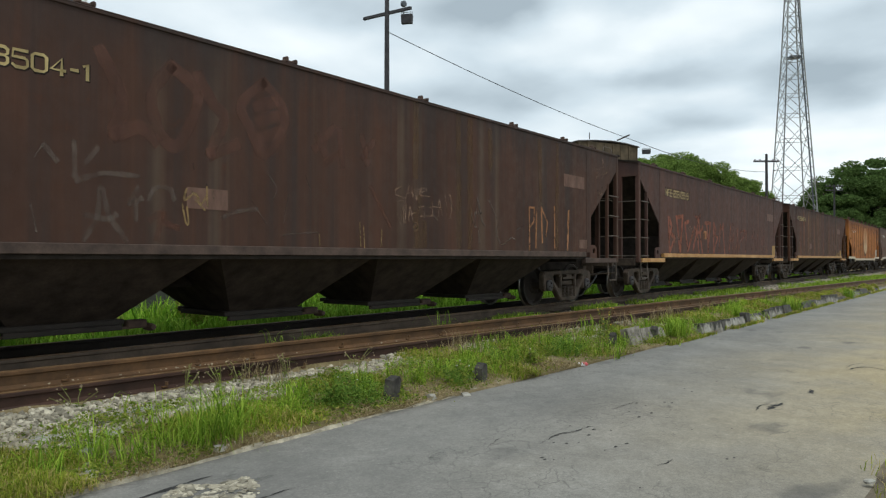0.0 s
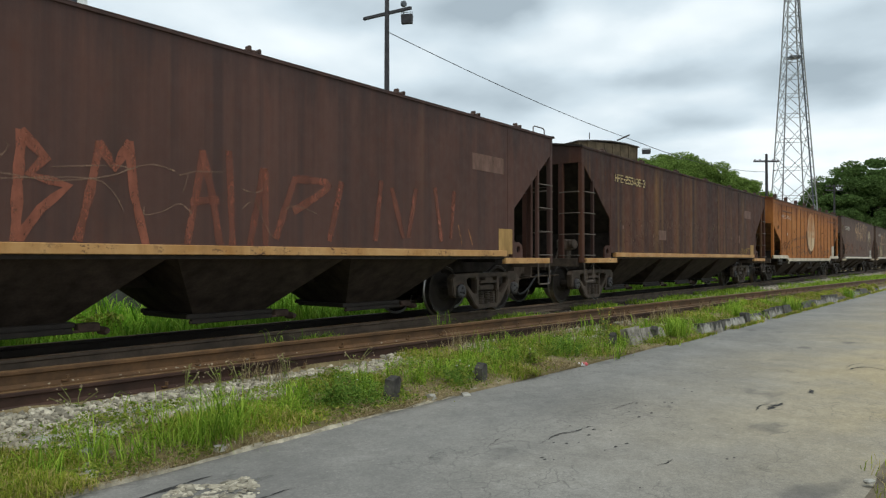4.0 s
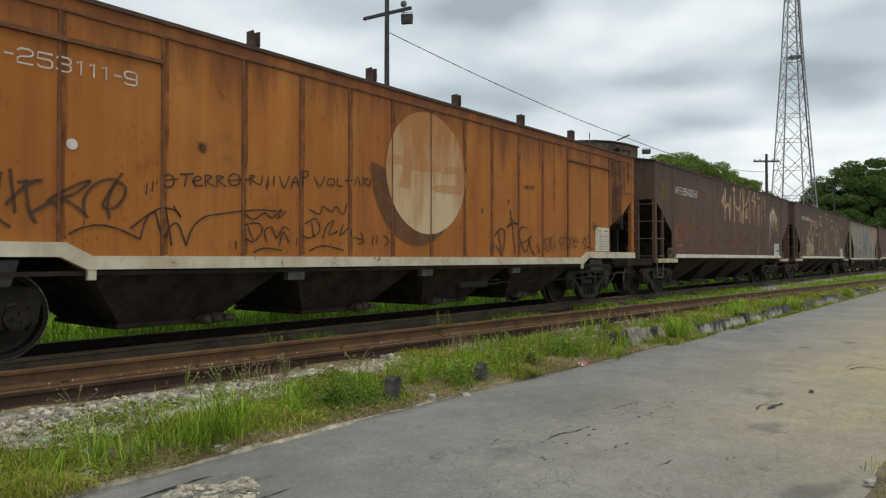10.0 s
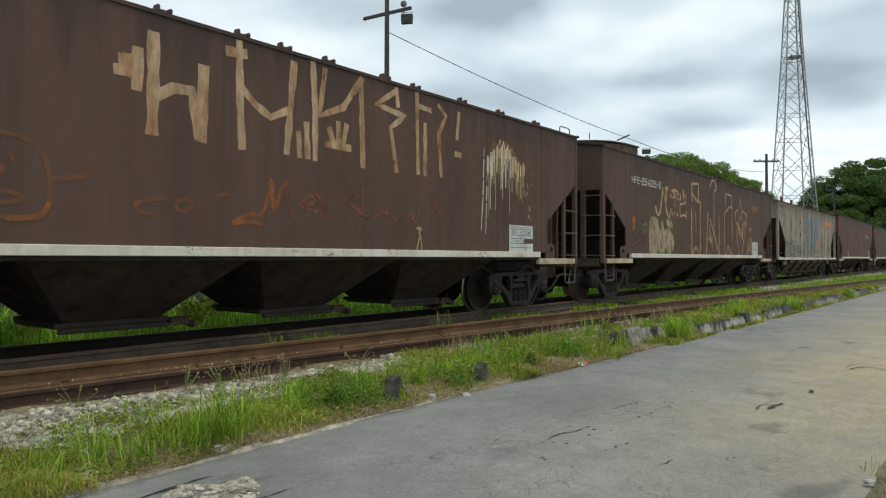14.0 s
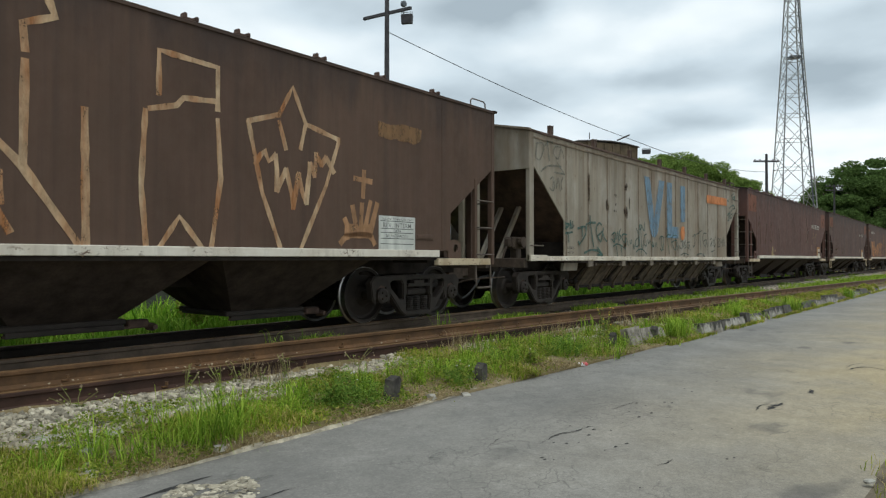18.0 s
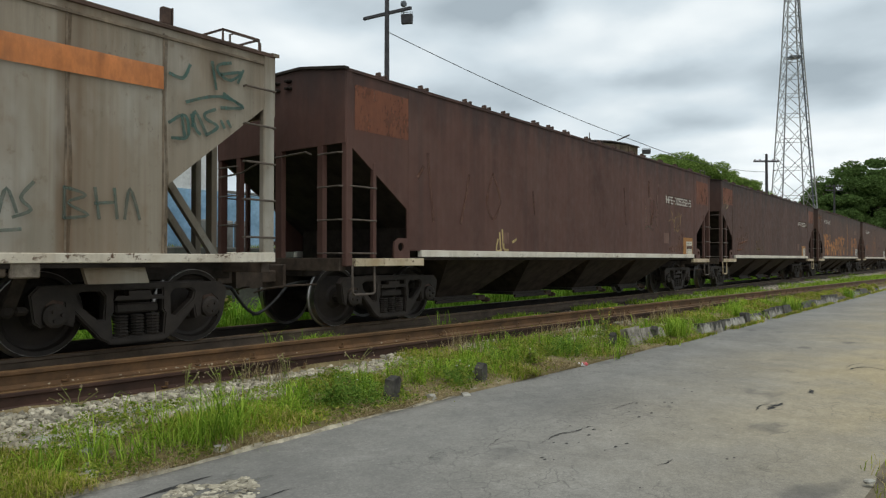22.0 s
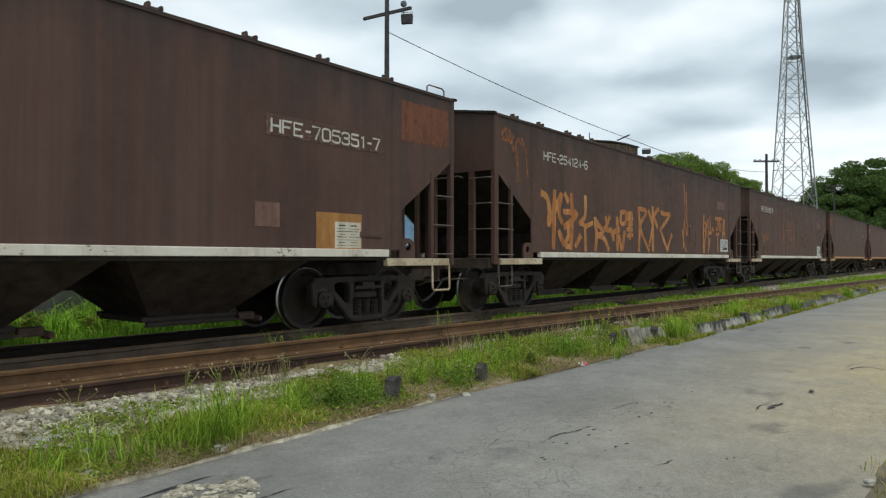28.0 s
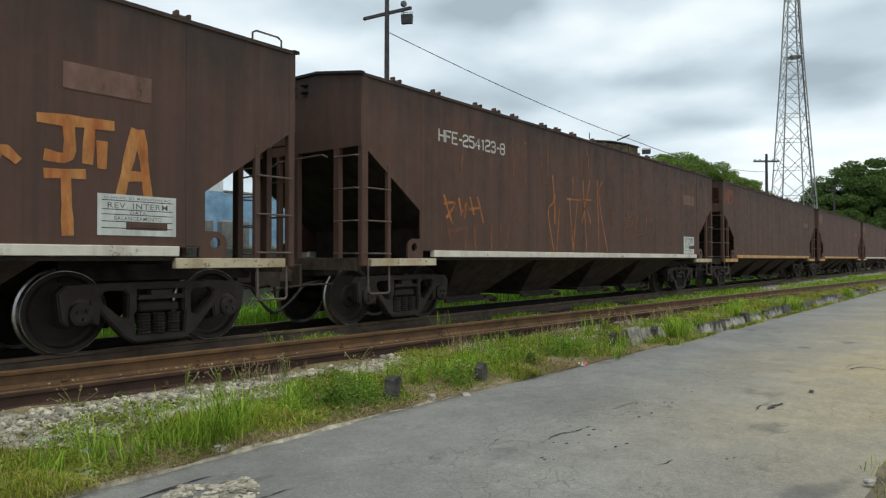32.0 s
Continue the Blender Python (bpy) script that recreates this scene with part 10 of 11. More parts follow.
spray(5, "palepaint", 0.070, [(10.18, 2.03), (10.24, 2.13), (10.31, 2.19), (10.36, 2.08), (10.46, 2.16)], [(10.46, 2.16), (10.48, 1.97), (10.48, 1.75)], [(10.48, 1.75), (10.61, 2.01)], [(10.61, 2.01), (10.69, 1.75), (10.72, 1.56)], [(10.72, 1.56), (10.80, 1.98)], [(10.80, 1.98), (10.86, 1.76), (10.92, 1.63)], [(10.92, 1.63), (10.98, 2.12)], [(10.98, 2.12), (11.05, 1.97)], [(11.05, 1.97), (11.08, 2.25)], [(11.08, 2.25), (11.16, 2.12)], [(11.16, 2.12), (11.24, 2.22)], [(11.24, 2.22), (11.37, 2.05)])
spray(5, "tanpaint", 0.070, [(11.91, 2.12), (11.89, 1.77)], [(11.73, 2.01), (12.05, 1.99)])
spray(5, "tanpaint", 0.085, [(11.56, 1.47), (11.64, 1.33)], [(11.70, 1.64), (11.77, 1.35)], [(11.87, 1.68), (11.85, 1.36)], [(12.03, 1.72), (11.93, 1.36)], [(12.16, 1.70), (12.03, 1.32)], [(11.49, 1.16), (11.61, 1.25), (11.87, 1.27), (12.03, 1.26), (12.11, 1.16)])
spray(5, "tanpaint", 0.170, [(11.60, 1.33), (11.82, 1.32), (12.02, 1.33)])
shape(5, "ochreblot", [(12.18, 2.83), (12.43, 2.81), (12.69, 2.86), (12.87, 2.85), (13.0, 2.85), (13.1, 2.83), (13.08, 2.68), (13.0, 2.63), (12.91, 2.6), (12.8, 2.62), (12.64, 2.61), (12.51, 2.63), (12.43, 2.6), (12.18, 2.63)], "repaint_patch")
patch(5, "whiteboard", 12.19, 12.95, 1.08, 1.55, "maintenance_board", "white stencilled maintenance board")
bubble(5, [[(2.65, 1.90), (3.08, 1.98), (3.22, 1.87), (3.29, 1.65), (3.27, 1.45), (3.15, 1.25), (3.08, 1.12), (2.66, 1.11)], [(3.15, 1.22), (3.20, 1.45), (3.31, 1.65), (3.41, 1.79), (3.45, 1.90), (3.51, 1.90), (3.55, 1.78), (3.64, 1.68), (3.72, 1.61), (3.74, 1.37), (3.69, 1.19), (3.51, 1.13), (3.27, 1.15)], [(3.71, 1.64), (3.77, 1.70), (3.93, 1.75), (4.10, 1.70), (4.25, 1.54), (4.31, 1.37), (4.25, 1.20), (4.05, 1.11), (3.77, 1.14)], [(3.79, 1.94), (3.90, 1.99), (4.10, 1.95), (4.21, 1.85), (4.19, 1.78), (4.02, 1.78), (3.85, 1.81)]], "bubblepink", "limeoutline")
bubble(5, [[(2.2, 1.76), (2.25, 1.79), (2.31, 1.76), (2.38, 1.81), (2.45, 1.77), (2.41, 1.65), (2.32, 1.6), (2.23, 1.66)]], "dullpink", "limeoutline")
spray(5, "gold", 0.022, [(4.40, 1.44), (4.50, 1.42), (4.47, 1.32), (4.41, 1.29), (4.53, 1.24), (4.48, 1.17), (4.41, 1.19)], [(4.63, 1.42), (4.78, 1.46)], [(4.69, 1.43), (4.66, 1.33), (4.69, 1.19)], [(4.97, 1.45), (4.86, 1.37), (4.86, 1.28), (4.99, 1.27), (4.97, 1.16), (5.04, 1.09)])
spray(5, "orangefaint", 0.060, [(1.6, 1.31), (1.88, 1.38), (2.02, 1.67), (2.07, 1.39), (2.23, 1.69), (2.31, 1.35)])
spray(6, "tagfaint", 0.036, [(0.24, 3.06), (0.21, 2.83), (0.36, 2.8), (0.49, 3.01), (0.43, 3.11), (0.21, 3.08)], [(0.52, 3.07), (0.69, 3.17), (0.83, 3.17)], [(0.62, 3.18), (0.71, 2.81)], [(1.16, 3.12), (0.94, 3.11), (0.86, 2.97), (1.04, 2.88), (1.16, 3.09), (1.27, 2.93)], [(0.39, 2.58), (0.66, 2.71), (1.16, 2.75)], [(1.01, 2.81), (1.31, 2.61)], [(1.31, 2.61), (0.9, 2.61)], [(0.72, 2.46), (0.86, 2.51), (0.83, 2.29)], [(0.71, 2.3), (0.86, 2.26), (0.92, 2.46)], [(0.97, 2.31), (1.04, 2.51), (1.12, 2.27)], [(1.23, 2.54), (1.16, 2.43), (1.19, 2.31)])
spray(6, "tagblue", 0.040, [(1.34, 1.68), (1.37, 1.55)], [(1.37, 1.65), (1.5, 1.64), (1.34, 1.55)], [(1.53, 1.56), (1.54, 1.72), (1.58, 1.56)], [(1.63, 1.7), (1.61, 1.57), (1.69, 1.63)], [(1.34, 1.46), (1.63, 1.49)], [(1.45, 1.46), (1.47, 1.29)])
spray(6, "tagblue", 0.045, [(1.85, 1.57), (2.17, 1.62), (2.22, 1.52), (2.17, 1.43), (1.93, 1.25)], [(2.04, 1.61), (2.06, 1.42)], [(1.88, 1.31), (1.93, 1.25)])
spray(6, "tagblue", 0.045, [(2.41, 1.85), (2.43, 1.68), (2.49, 1.48), (2.57, 1.21)], [(2.24, 1.57), (2.24, 1.66), (2.43, 1.71), (2.66, 1.72)], [(2.96, 1.69), (2.84, 1.72), (2.72, 1.64), (2.71, 1.53), (2.76, 1.44), (2.92, 1.33), (3.05, 1.62)], [(2.76, 1.44), (3.0, 1.55)], [(3.02, 1.51), (3.1, 1.4), (3.22, 1.34)], [(2.14, 1.08), (2.42, 1.14), (2.78, 1.13), (3.0, 1.04)], [(2.76, 1.2), (3.0, 1.04)], [(2.76, 1.05), (3.0, 1.04)])
spray(6, "tagblue", 0.034, [(3.46, 1.48), (3.62, 1.54), (3.68, 1.48), (3.6, 1.33), (3.46, 1.4)], [(3.58, 1.52), (3.6, 1.34)], [(3.73, 1.4), (3.78, 1.57), (3.85, 1.31)], [(3.96, 1.64), (3.88, 1.57), (3.89, 1.49), (3.97, 1.46), (3.86, 1.37)], [(4.28, 1.51), (4.08, 1.52), (4.02, 1.43), (4.16, 1.32), (4.26, 1.44), (4.35, 1.26)], [(3.54, 1.23), (3.75, 1.29), (4.04, 1.24), (4.22, 1.19)], [(3.71, 1.23), (3.75, 1.11), (3.77, 0.93)], [(3.95, 1.24), (4.0, 1.11), (4.0, 0.93)], [(4.46, 1.39), (4.48, 1.3)], [(4.54, 1.4), (4.56, 1.32)], [(4.65, 1.29), (4.66, 1.19)], [(4.69, 1.29), (4.71, 1.2)])
spray(6, "tagblue", 0.030, [(4.84, 1.68), (4.98, 1.56), (5.03, 1.78)], [(5.0, 1.67), (5.1, 1.77), (5.15, 1.71), (5.05, 1.65)], [(5.15, 1.77), (5.32, 1.63), (5.34, 1.83)], [(4.93, 1.46), (4.79, 1.38), (4.79, 1.25), (4.96, 1.29), (5.0, 1.56), (5.03, 1.24)], [(5.1, 1.7), (5.15, 1.26), (5.22, 1.22), (5.27, 1.4)], [(5.45, 1.56), (5.32, 1.51), (5.32, 1.32), (5.45, 1.27), (5.42, 1.4)], [(5.52, 1.43), (5.6, 1.33), (5.68, 1.41), (5.76, 1.32), (5.94, 1.27)], [(5.84, 1.38), (5.94, 1.27), (5.79, 1.26)], [(4.82, 1.12), (4.98, 1.18), (5.22, 1.18), (5.47, 1.07)], [(5.12, 1.18), (5.18, 0.9)])
lettering(6, "stencil", "REFORMADO", 1.41, 1.69, 1.15, 1.20)
lettering(6, "stencil", "JUNHO 2013", 1.41, 1.69, 1.05, 1.10)
shape(6, "sprayblue", [(5.33, 2.96), (5.69, 2.96), (5.96, 1.95), (6.31, 2.95), (6.68, 2.95), (6.22, 1.65), (6.1, 1.53), (5.97, 1.48), (5.84, 1.51), (5.72, 1.61)], "logo_block")
shape(6, "sprayblue", [(6.84, 2.94), (7.22, 2.95), (7.22, 1.81), (7.69, 1.8), (7.69, 1.5), (6.84, 1.5)], "logo_block")
shape(6, "sprayblue", [(7.86, 2.94), (8.23, 2.94), (8.23, 1.97), (7.86, 1.95)], "logo_block")
shape(6, "sprayorange", [(8.02, 1.85), (8.15, 1.82), (8.22, 1.66), (8.15, 1.51), (8.02, 1.45), (7.91, 1.49), (7.84, 1.64), (7.91, 1.8)], "logo_dot")
shape(6, "sprayorange", [(10.12, 2.86), (12.12, 2.88), (12.12, 2.65), (10.12, 2.61)], "orange_stripe")
spray(6, "tagblue", 0.032, [(6.45, 1.51), (6.43, 1.35), (6.58, 1.18)], [(6.29, 1.46), (6.43, 1.53), (6.6, 1.48), (6.58, 1.31), (6.48, 1.17), (6.34, 1.22)], [(6.81, 1.75), (6.89, 1.59), (6.68, 1.5)], [(6.89, 1.59), (7.08, 1.58)], [(6.84, 1.56), (7.0, 1.09)], [(7.52, 1.58), (7.25, 1.56), (7.14, 1.43), (7.43, 1.2), (7.55, 1.45), (7.17, 1.39)], [(7.55, 1.45), (7.64, 1.15)], [(6.02, 1.36), (6.04, 1.25)], [(6.1, 1.37), (6.13, 1.24)], [(7.69, 1.31), (7.71, 1.23)], [(7.76, 1.32), (7.79, 1.24)])
spray(6, "tagdim", 0.030, [(7.87, 1.42), (8.03, 1.45), (7.97, 1.24), (7.84, 1.26)], [(8.0, 1.43), (7.99, 1.26)], [(8.07, 1.27), (8.12, 1.43), (8.19, 1.26)], [(8.28, 1.46), (8.21, 1.38), (8.29, 1.3), (8.19, 1.24)], [(8.57, 1.42), (8.38, 1.41), (8.35, 1.3), (8.49, 1.25), (8.55, 1.36), (8.61, 1.2)], [(7.86, 1.06), (8.14, 1.11), (8.49, 1.07)], [(8.14, 1.1), (8.17, 0.92)], [(8.84, 1.58), (9.04, 1.65), (9.12, 1.5), (8.92, 1.29), (8.84, 1.35)], [(9.0, 1.63), (9.0, 1.32)], [(9.42, 1.85), (9.46, 1.74), (9.16, 1.65)], [(9.46, 1.74), (9.65, 1.78)], [(9.44, 1.73), (9.55, 1.22)], [(10.06, 1.71), (9.77, 1.69), (9.71, 1.5), (9.96, 1.32), (10.06, 1.52), (9.77, 1.47)], [(10.06, 1.52), (10.15, 1.3)], [(10.4, 1.53), (10.56, 1.57), (10.51, 1.34)], [(10.4, 1.34), (10.61, 1.47)], [(10.66, 1.34), (10.72, 1.55), (10.8, 1.35)], [(10.93, 1.62), (10.83, 1.48), (10.91, 1.38), (10.77, 1.31)], [(10.45, 1.17), (10.83, 1.21)], [(10.63, 1.2), (10.66, 0.98)], [(11.18, 1.6), (11.18, 1.32)], [(11.18, 1.6), (11.37, 1.54), (11.21, 1.46), (11.39, 1.36), (11.18, 1.32)], [(11.45, 1.61), (11.49, 1.33)], [(11.45, 1.47), (11.63, 1.49)], [(11.63, 1.62), (11.66, 1.34)], [(11.73, 1.34), (11.78, 1.63), (11.88, 1.34)], [(9.16, 1.06), (9.55, 1.11), (9.89, 1.02)], [(9.73, 1.13), (9.89, 1.02)])
spray(6, "tagblue", 0.034, [(12.18, 2.83), (12.33, 2.81), (12.41, 2.96)], [(12.67, 3.05), (12.72, 2.77)], [(12.9, 3.09), (12.74, 3.03), (12.76, 2.94), (12.9, 2.9), (13.03, 3.01), (12.78, 2.94)], [(12.99, 2.89), (13.06, 3.04)], [(12.37, 2.57), (12.63, 2.67), (12.86, 2.7), (13.06, 2.63), (12.78, 2.58)], [(12.81, 2.74), (13.06, 2.63)], [(12.18, 2.33), (12.33, 2.43), (12.39, 2.37), (12.38, 2.21), (12.21, 2.18)], [(12.32, 2.42), (12.35, 2.22)], [(12.43, 2.45), (12.48, 2.31), (12.53, 2.26)], [(12.44, 2.33), (12.47, 2.49), (12.6, 2.28)], [(12.71, 2.55), (12.59, 2.49), (12.6, 2.43), (12.74, 2.37), (12.6, 2.26)], [(12.78, 2.44), (12.82, 2.37)], [(12.86, 2.45), (12.9, 2.39)])
patch(7, "board", 11.32, 13.32, 2.38, 2.62, "number_panel")
wagon_number(7, "white", "HFE-705352-5", 11.42, 13.30, 2.40, 2.59)
patch(7, "orangeprimer", 13.71, 14.81, 2.54, 3.19, "primer_patch")
patch(7, "orangeprimer", 0.16, 1.27, 2.65, 3.24, "primer_patch")
patch(7, "dull", 11.24, 11.56, 1.36, 1.63, "repaint_patch")
patch(7, "ochreboard", 12.67, 13.43, 1.07, 1.54, "maintenance_board", "ochre stencilled maintenance board")
patch(7, "creamboard", 12.91, 13.39, 1.08, 1.44, "board_panel")
spray(7, "ochrethin", 0.030, [(11.71, 2.25), (11.84, 2.13), (11.96, 1.92), (11.99, 1.70)], [(11.60, 1.94), (11.75, 2.02), (11.93, 1.94)], [(12.02, 1.75), (11.97, 1.86), (12.05, 2.04), (12.24, 2.10), (12.34, 2.02), (12.28, 1.86), (12.18, 1.80)], [(12.28, 2.19), (12.44, 2.09), (12.42, 1.85), (12.25, 1.70), (12.07, 1.76)], [(12.38, 1.90), (12.48, 2.10), (12.53, 2.17)])
spray(7, "orangefaint", 0.035, [(11.87, 1.29), (11.78, 1.26), (11.75, 1.17), (11.84, 1.15)], [(11.96, 1.26), (11.90, 1.18), (12.00, 1.18), (12.03, 1.32)], [(12.09, 1.15), (12.12, 1.30), (12.18, 1.30), (12.15, 1.15)], [(12.28, 1.42), (12.23, 1.15)], [(12.38, 1.31), (12.35, 1.16)], [(12.48, 1.16), (12.52, 1.31), (12.59, 1.31), (12.57, 1.16)], [(12.62, 1.28), (12.66, 1.16), (12.73, 1.47)], [(12.36, 1.57), (12.31, 1.51), (12.38, 1.47), (12.43, 1.54), (12.36, 1.57)], [(12.52, 1.64), (12.59, 1.53), (12.68, 1.63)], [(12.62, 1.68), (12.59, 1.47)], [(11.64, 1.28), (11.67, 1.14)], [(11.61, 1.21), (11.71, 1.24)], [(11.21, 1.11), (11.29, 1.05), (11.36, 1.14), (11.47, 1.07), (11.61, 1.09)])
spray(7, "palescratch", 0.035, [(9.97, 2.32), (10.03, 2.12), (10.08, 1.87), (9.97, 1.84)], [(10.77, 2.41), (10.8, 2.04), (10.62, 2.0), (10.67, 1.84), (10.77, 1.76)])
spray(7, "scratch", 0.060, [(9.97, 1.69), (10.17, 1.76), (10.49, 1.67)])
spray(7, "faint", 0.150, [(10.22, 2.84), (10.24, 2.5)], [(10.34, 2.38), (10.36, 1.82)], [(10.54, 2.37), (10.41, 1.82)])
spray(7, "faint", 0.060, [(1.66, 2.51), (1.72, 2.01), (1.79, 1.53)], [(2.7, 2.29), (2.59, 1.87), (2.47, 1.51)], [(3.38, 2.37), (3.2, 1.92), (3.38, 1.62), (3.61, 1.95), (3.38, 2.37)], [(10.63, 2.13), (10.87, 2.86)], [(8.73, 2.56), (8.83, 1.75)], [(1.56, 2.31), (1.43, 2.14)], [(4.68, 2.18), (4.73, 1.77)])
spray(7, "cream", 0.040, [(3.53, 1.29), (3.48, 1.11), (3.61, 1.08)], [(3.58, 1.4), (3.61, 1.13)], [(3.66, 1.45), (3.69, 1.14)], [(3.74, 1.4), (3.71, 1.14), (3.85, 1.11)], [(3.45, 1.05), (3.63, 1.11)], [(3.99, 1.25), (4.11, 1.3)])
patch(7, "dull", 3.69, 3.87, 1.22, 1.41, "repaint_patch")
patch(8, "orangeprimer", 0.19, 1.27, 2.70, 3.21, "primer_patch")
spray(8, "creamwash", 0.080, [(0.21, 2.91), (0.35, 2.72), (0.28, 2.54)], [(0.49, 2.82), (0.56, 2.53), (0.71, 2.72)], [(0.93, 2.84), (1.06, 2.95)])
spray(8, "orangefaint", 0.050, [(1.72, 1.69), (1.92, 1.45), (1.79, 1.28)], [(1.99, 1.66), (2.2, 1.37)], [(2.27, 1.76), (2.34, 1.42), (2.63, 1.74)], [(2.7, 1.75), (3.01, 1.81), (2.85, 1.48)], [(1.72, 1.24), (2.41, 1.29)], [(1.86, 1.45), (2.85, 1.57)], [(2.13, 2.05), (2.27, 1.98)])
spray(8, "gold", 0.035, [(4.23, 1.59), (4.2, 1.29)], [(4.48, 1.65), (4.38, 1.29)], [(4.67, 1.66), (4.58, 1.3)], [(4.2, 1.29), (4.77, 1.3)], [(5.18, 1.41), (4.97, 1.15)])
patch(8, "board", 11.37, 13.34, 2.39, 2.64, "number_panel")
wagon_number(8, "white", "HFE-705351-7", 11.45, 13.26, 2.42, 2.59)
patch(8, "orangeprimer", 13.68, 14.78, 2.64, 3.21, "primer_patch")
patch(8, "dull", 11.22, 11.57, 1.33, 1.61, "repaint_patch")
patch(8, "ochreboard", 12.13, 12.92, 1.08, 1.54, "maintenance_board", "ochre stencilled maintenance board")
patch(8, "creamboard", 12.44, 12.90, 1.10, 1.43, "board_panel")
wagon_number(9, "white", "HFE-254124-6", 1.66, 3.45, 2.80, 2.98)
spray(9, "orangemid", 0.060, [(0.24, 3.03), (0.27, 3.15), (0.39, 3.21), (0.48, 3.13), (0.42, 3.02), (0.28, 3.00), (0.24, 3.03)], [(0.35, 3.15), (0.38, 3.08)], [(0.43, 3.02), (0.54, 2.95), (0.60, 2.85)], [(0.52, 2.97), (0.59, 3.12)], [(0.65, 2.91), (0.74, 3.08), (0.83, 2.99)], [(0.87, 3.11), (0.92, 2.96)])
spray(9, "orangefaint", 0.090, [(0.69, 2.88), (0.74, 2.31)], [(1.01, 2.99), (1.06, 2.43)])
spray(9, "orangeroller", 0.138, [(1.57, 2.18), (1.75, 2.12), (1.86, 1.9), (1.83, 1.6)], [(2.06, 2.25), (2.03, 1.67), (2.01, 1.17)], [(1.86, 1.65), (2.3, 2.17)])
spray(9, "orangeroller", 0.125, [(2.33, 2.21), (2.23, 1.85), (2.36, 1.67)], [(2.48, 2.23), (2.61, 2.1)], [(2.75, 2.24), (2.78, 1.67), (2.71, 1.19)], [(2.42, 1.88), (2.99, 1.87), (2.45, 1.59)], [(2.45, 1.59), (2.78, 1.67)], [(2.58, 1.65), (2.61, 1.42), (2.48, 1.24), (2.75, 1.19)], [(2.23, 1.49), (2.42, 1.24)], [(3.13, 1.42), (2.92, 1.22)])
spray(9, "orangeroller", 0.112, [(3.36, 2.24), (3.34, 1.84), (3.1, 1.69), (3.32, 1.62), (3.36, 1.14)], [(3.36, 1.62), (3.68, 1.71)])
spray(9, "orangeroller", 0.128, [(3.8, 1.81), (3.87, 1.45), (3.82, 1.15)], [(3.84, 1.75), (4.19, 1.54), (3.89, 1.45)], [(3.89, 1.45), (4.24, 1.4), (4.47, 1.16)], [(4.33, 1.86), (4.38, 1.69), (4.28, 1.61)], [(4.52, 1.87), (4.33, 1.61), (4.62, 1.59)], [(4.62, 1.52), (5.02, 1.62)], [(4.67, 1.56), (4.72, 1.38)], [(4.92, 1.87), (4.94, 1.17)], [(5.02, 1.47), (5.18, 1.17), (5.32, 1.57)])
spray(9, "orangeroller", 0.112, [(5.13, 2.01), (5.13, 1.77), (5.37, 1.79), (5.4, 2.02), (5.13, 2.01)], [(5.51, 1.99), (5.75, 2.01)], [(5.51, 1.88), (5.78, 1.9)], [(5.55, 1.76), (5.75, 1.78)], [(5.63, 2.04), (5.63, 1.42)], [(5.46, 1.64), (5.75, 1.64)], [(5.51, 1.49), (5.78, 1.52)])
spray(9, "orangeroller", 0.140, [(7.03, 2.23), (7.04, 1.71), (7.05, 1.16)])
spray(9, "orangeroller", 0.110, [(6.14, 2.17), (6.2, 1.68), (6.15, 1.15)], [(6.2, 2.16), (6.64, 2.09), (6.24, 1.73), (6.78, 1.16)], [(6.76, 2.14), (7.02, 1.82)], [(7.02, 1.74), (6.80, 1.28)])
spray(9, "orangeroller", 0.110, [(7.09, 1.98), (7.27, 2.15), (7.43, 2.21)], [(7.11, 2.00), (7.34, 1.75)], [(7.60, 2.15), (7.80, 2.11), (8.23, 2.13)], [(8.23, 2.11), (7.96, 1.94), (7.55, 1.70)], [(7.55, 1.70), (7.70, 1.52), (8.03, 1.19)], [(8.03, 1.19), (8.18, 1.39), (8.36, 1.59)])
spray(9, "orangeroller", 0.055, [(9.31, 3.00), (9.37, 2.57), (9.41, 1.98)], [(9.48, 2.81), (9.52, 2.41), (9.54, 1.96)], [(9.32, 2.03), (9.41, 1.82), (9.54, 1.61)], [(9.56, 1.93), (9.56, 1.62)], [(9.32, 1.94), (9.26, 1.63), (9.23, 1.26)], [(9.15, 1.74), (9.26, 1.44), (9.46, 1.17)])
spray(9, "orangefaint", 0.070, [(9.75, 1.82), (9.79, 1.53), (9.96, 1.15)], [(9.75, 1.86), (10.00, 1.91)], [(10.27, 1.68), (10.23, 1.39), (10.15, 1.15)], [(10.79, 1.81), (10.81, 1.16)])
spray(9, "orangeroller", 0.100, [(11.02, 2.23), (10.95, 1.67), (10.95, 1.16)], [(11.05, 2.05), (11.26, 1.95), (11.10, 1.79), (11.21, 1.73), (11.05, 1.39), (11.06, 1.17)])
spray(9, "orangeroller", 0.090, [(11.37, 2.11), (11.42, 1.70)], [(11.58, 2.23), (11.61, 1.83)], [(11.42, 1.74), (11.70, 1.74), (11.81, 1.88), (11.93, 1.80)], [(11.42, 1.74), (11.45, 1.40), (11.42, 1.17)], [(11.48, 1.25), (11.58, 1.56)])
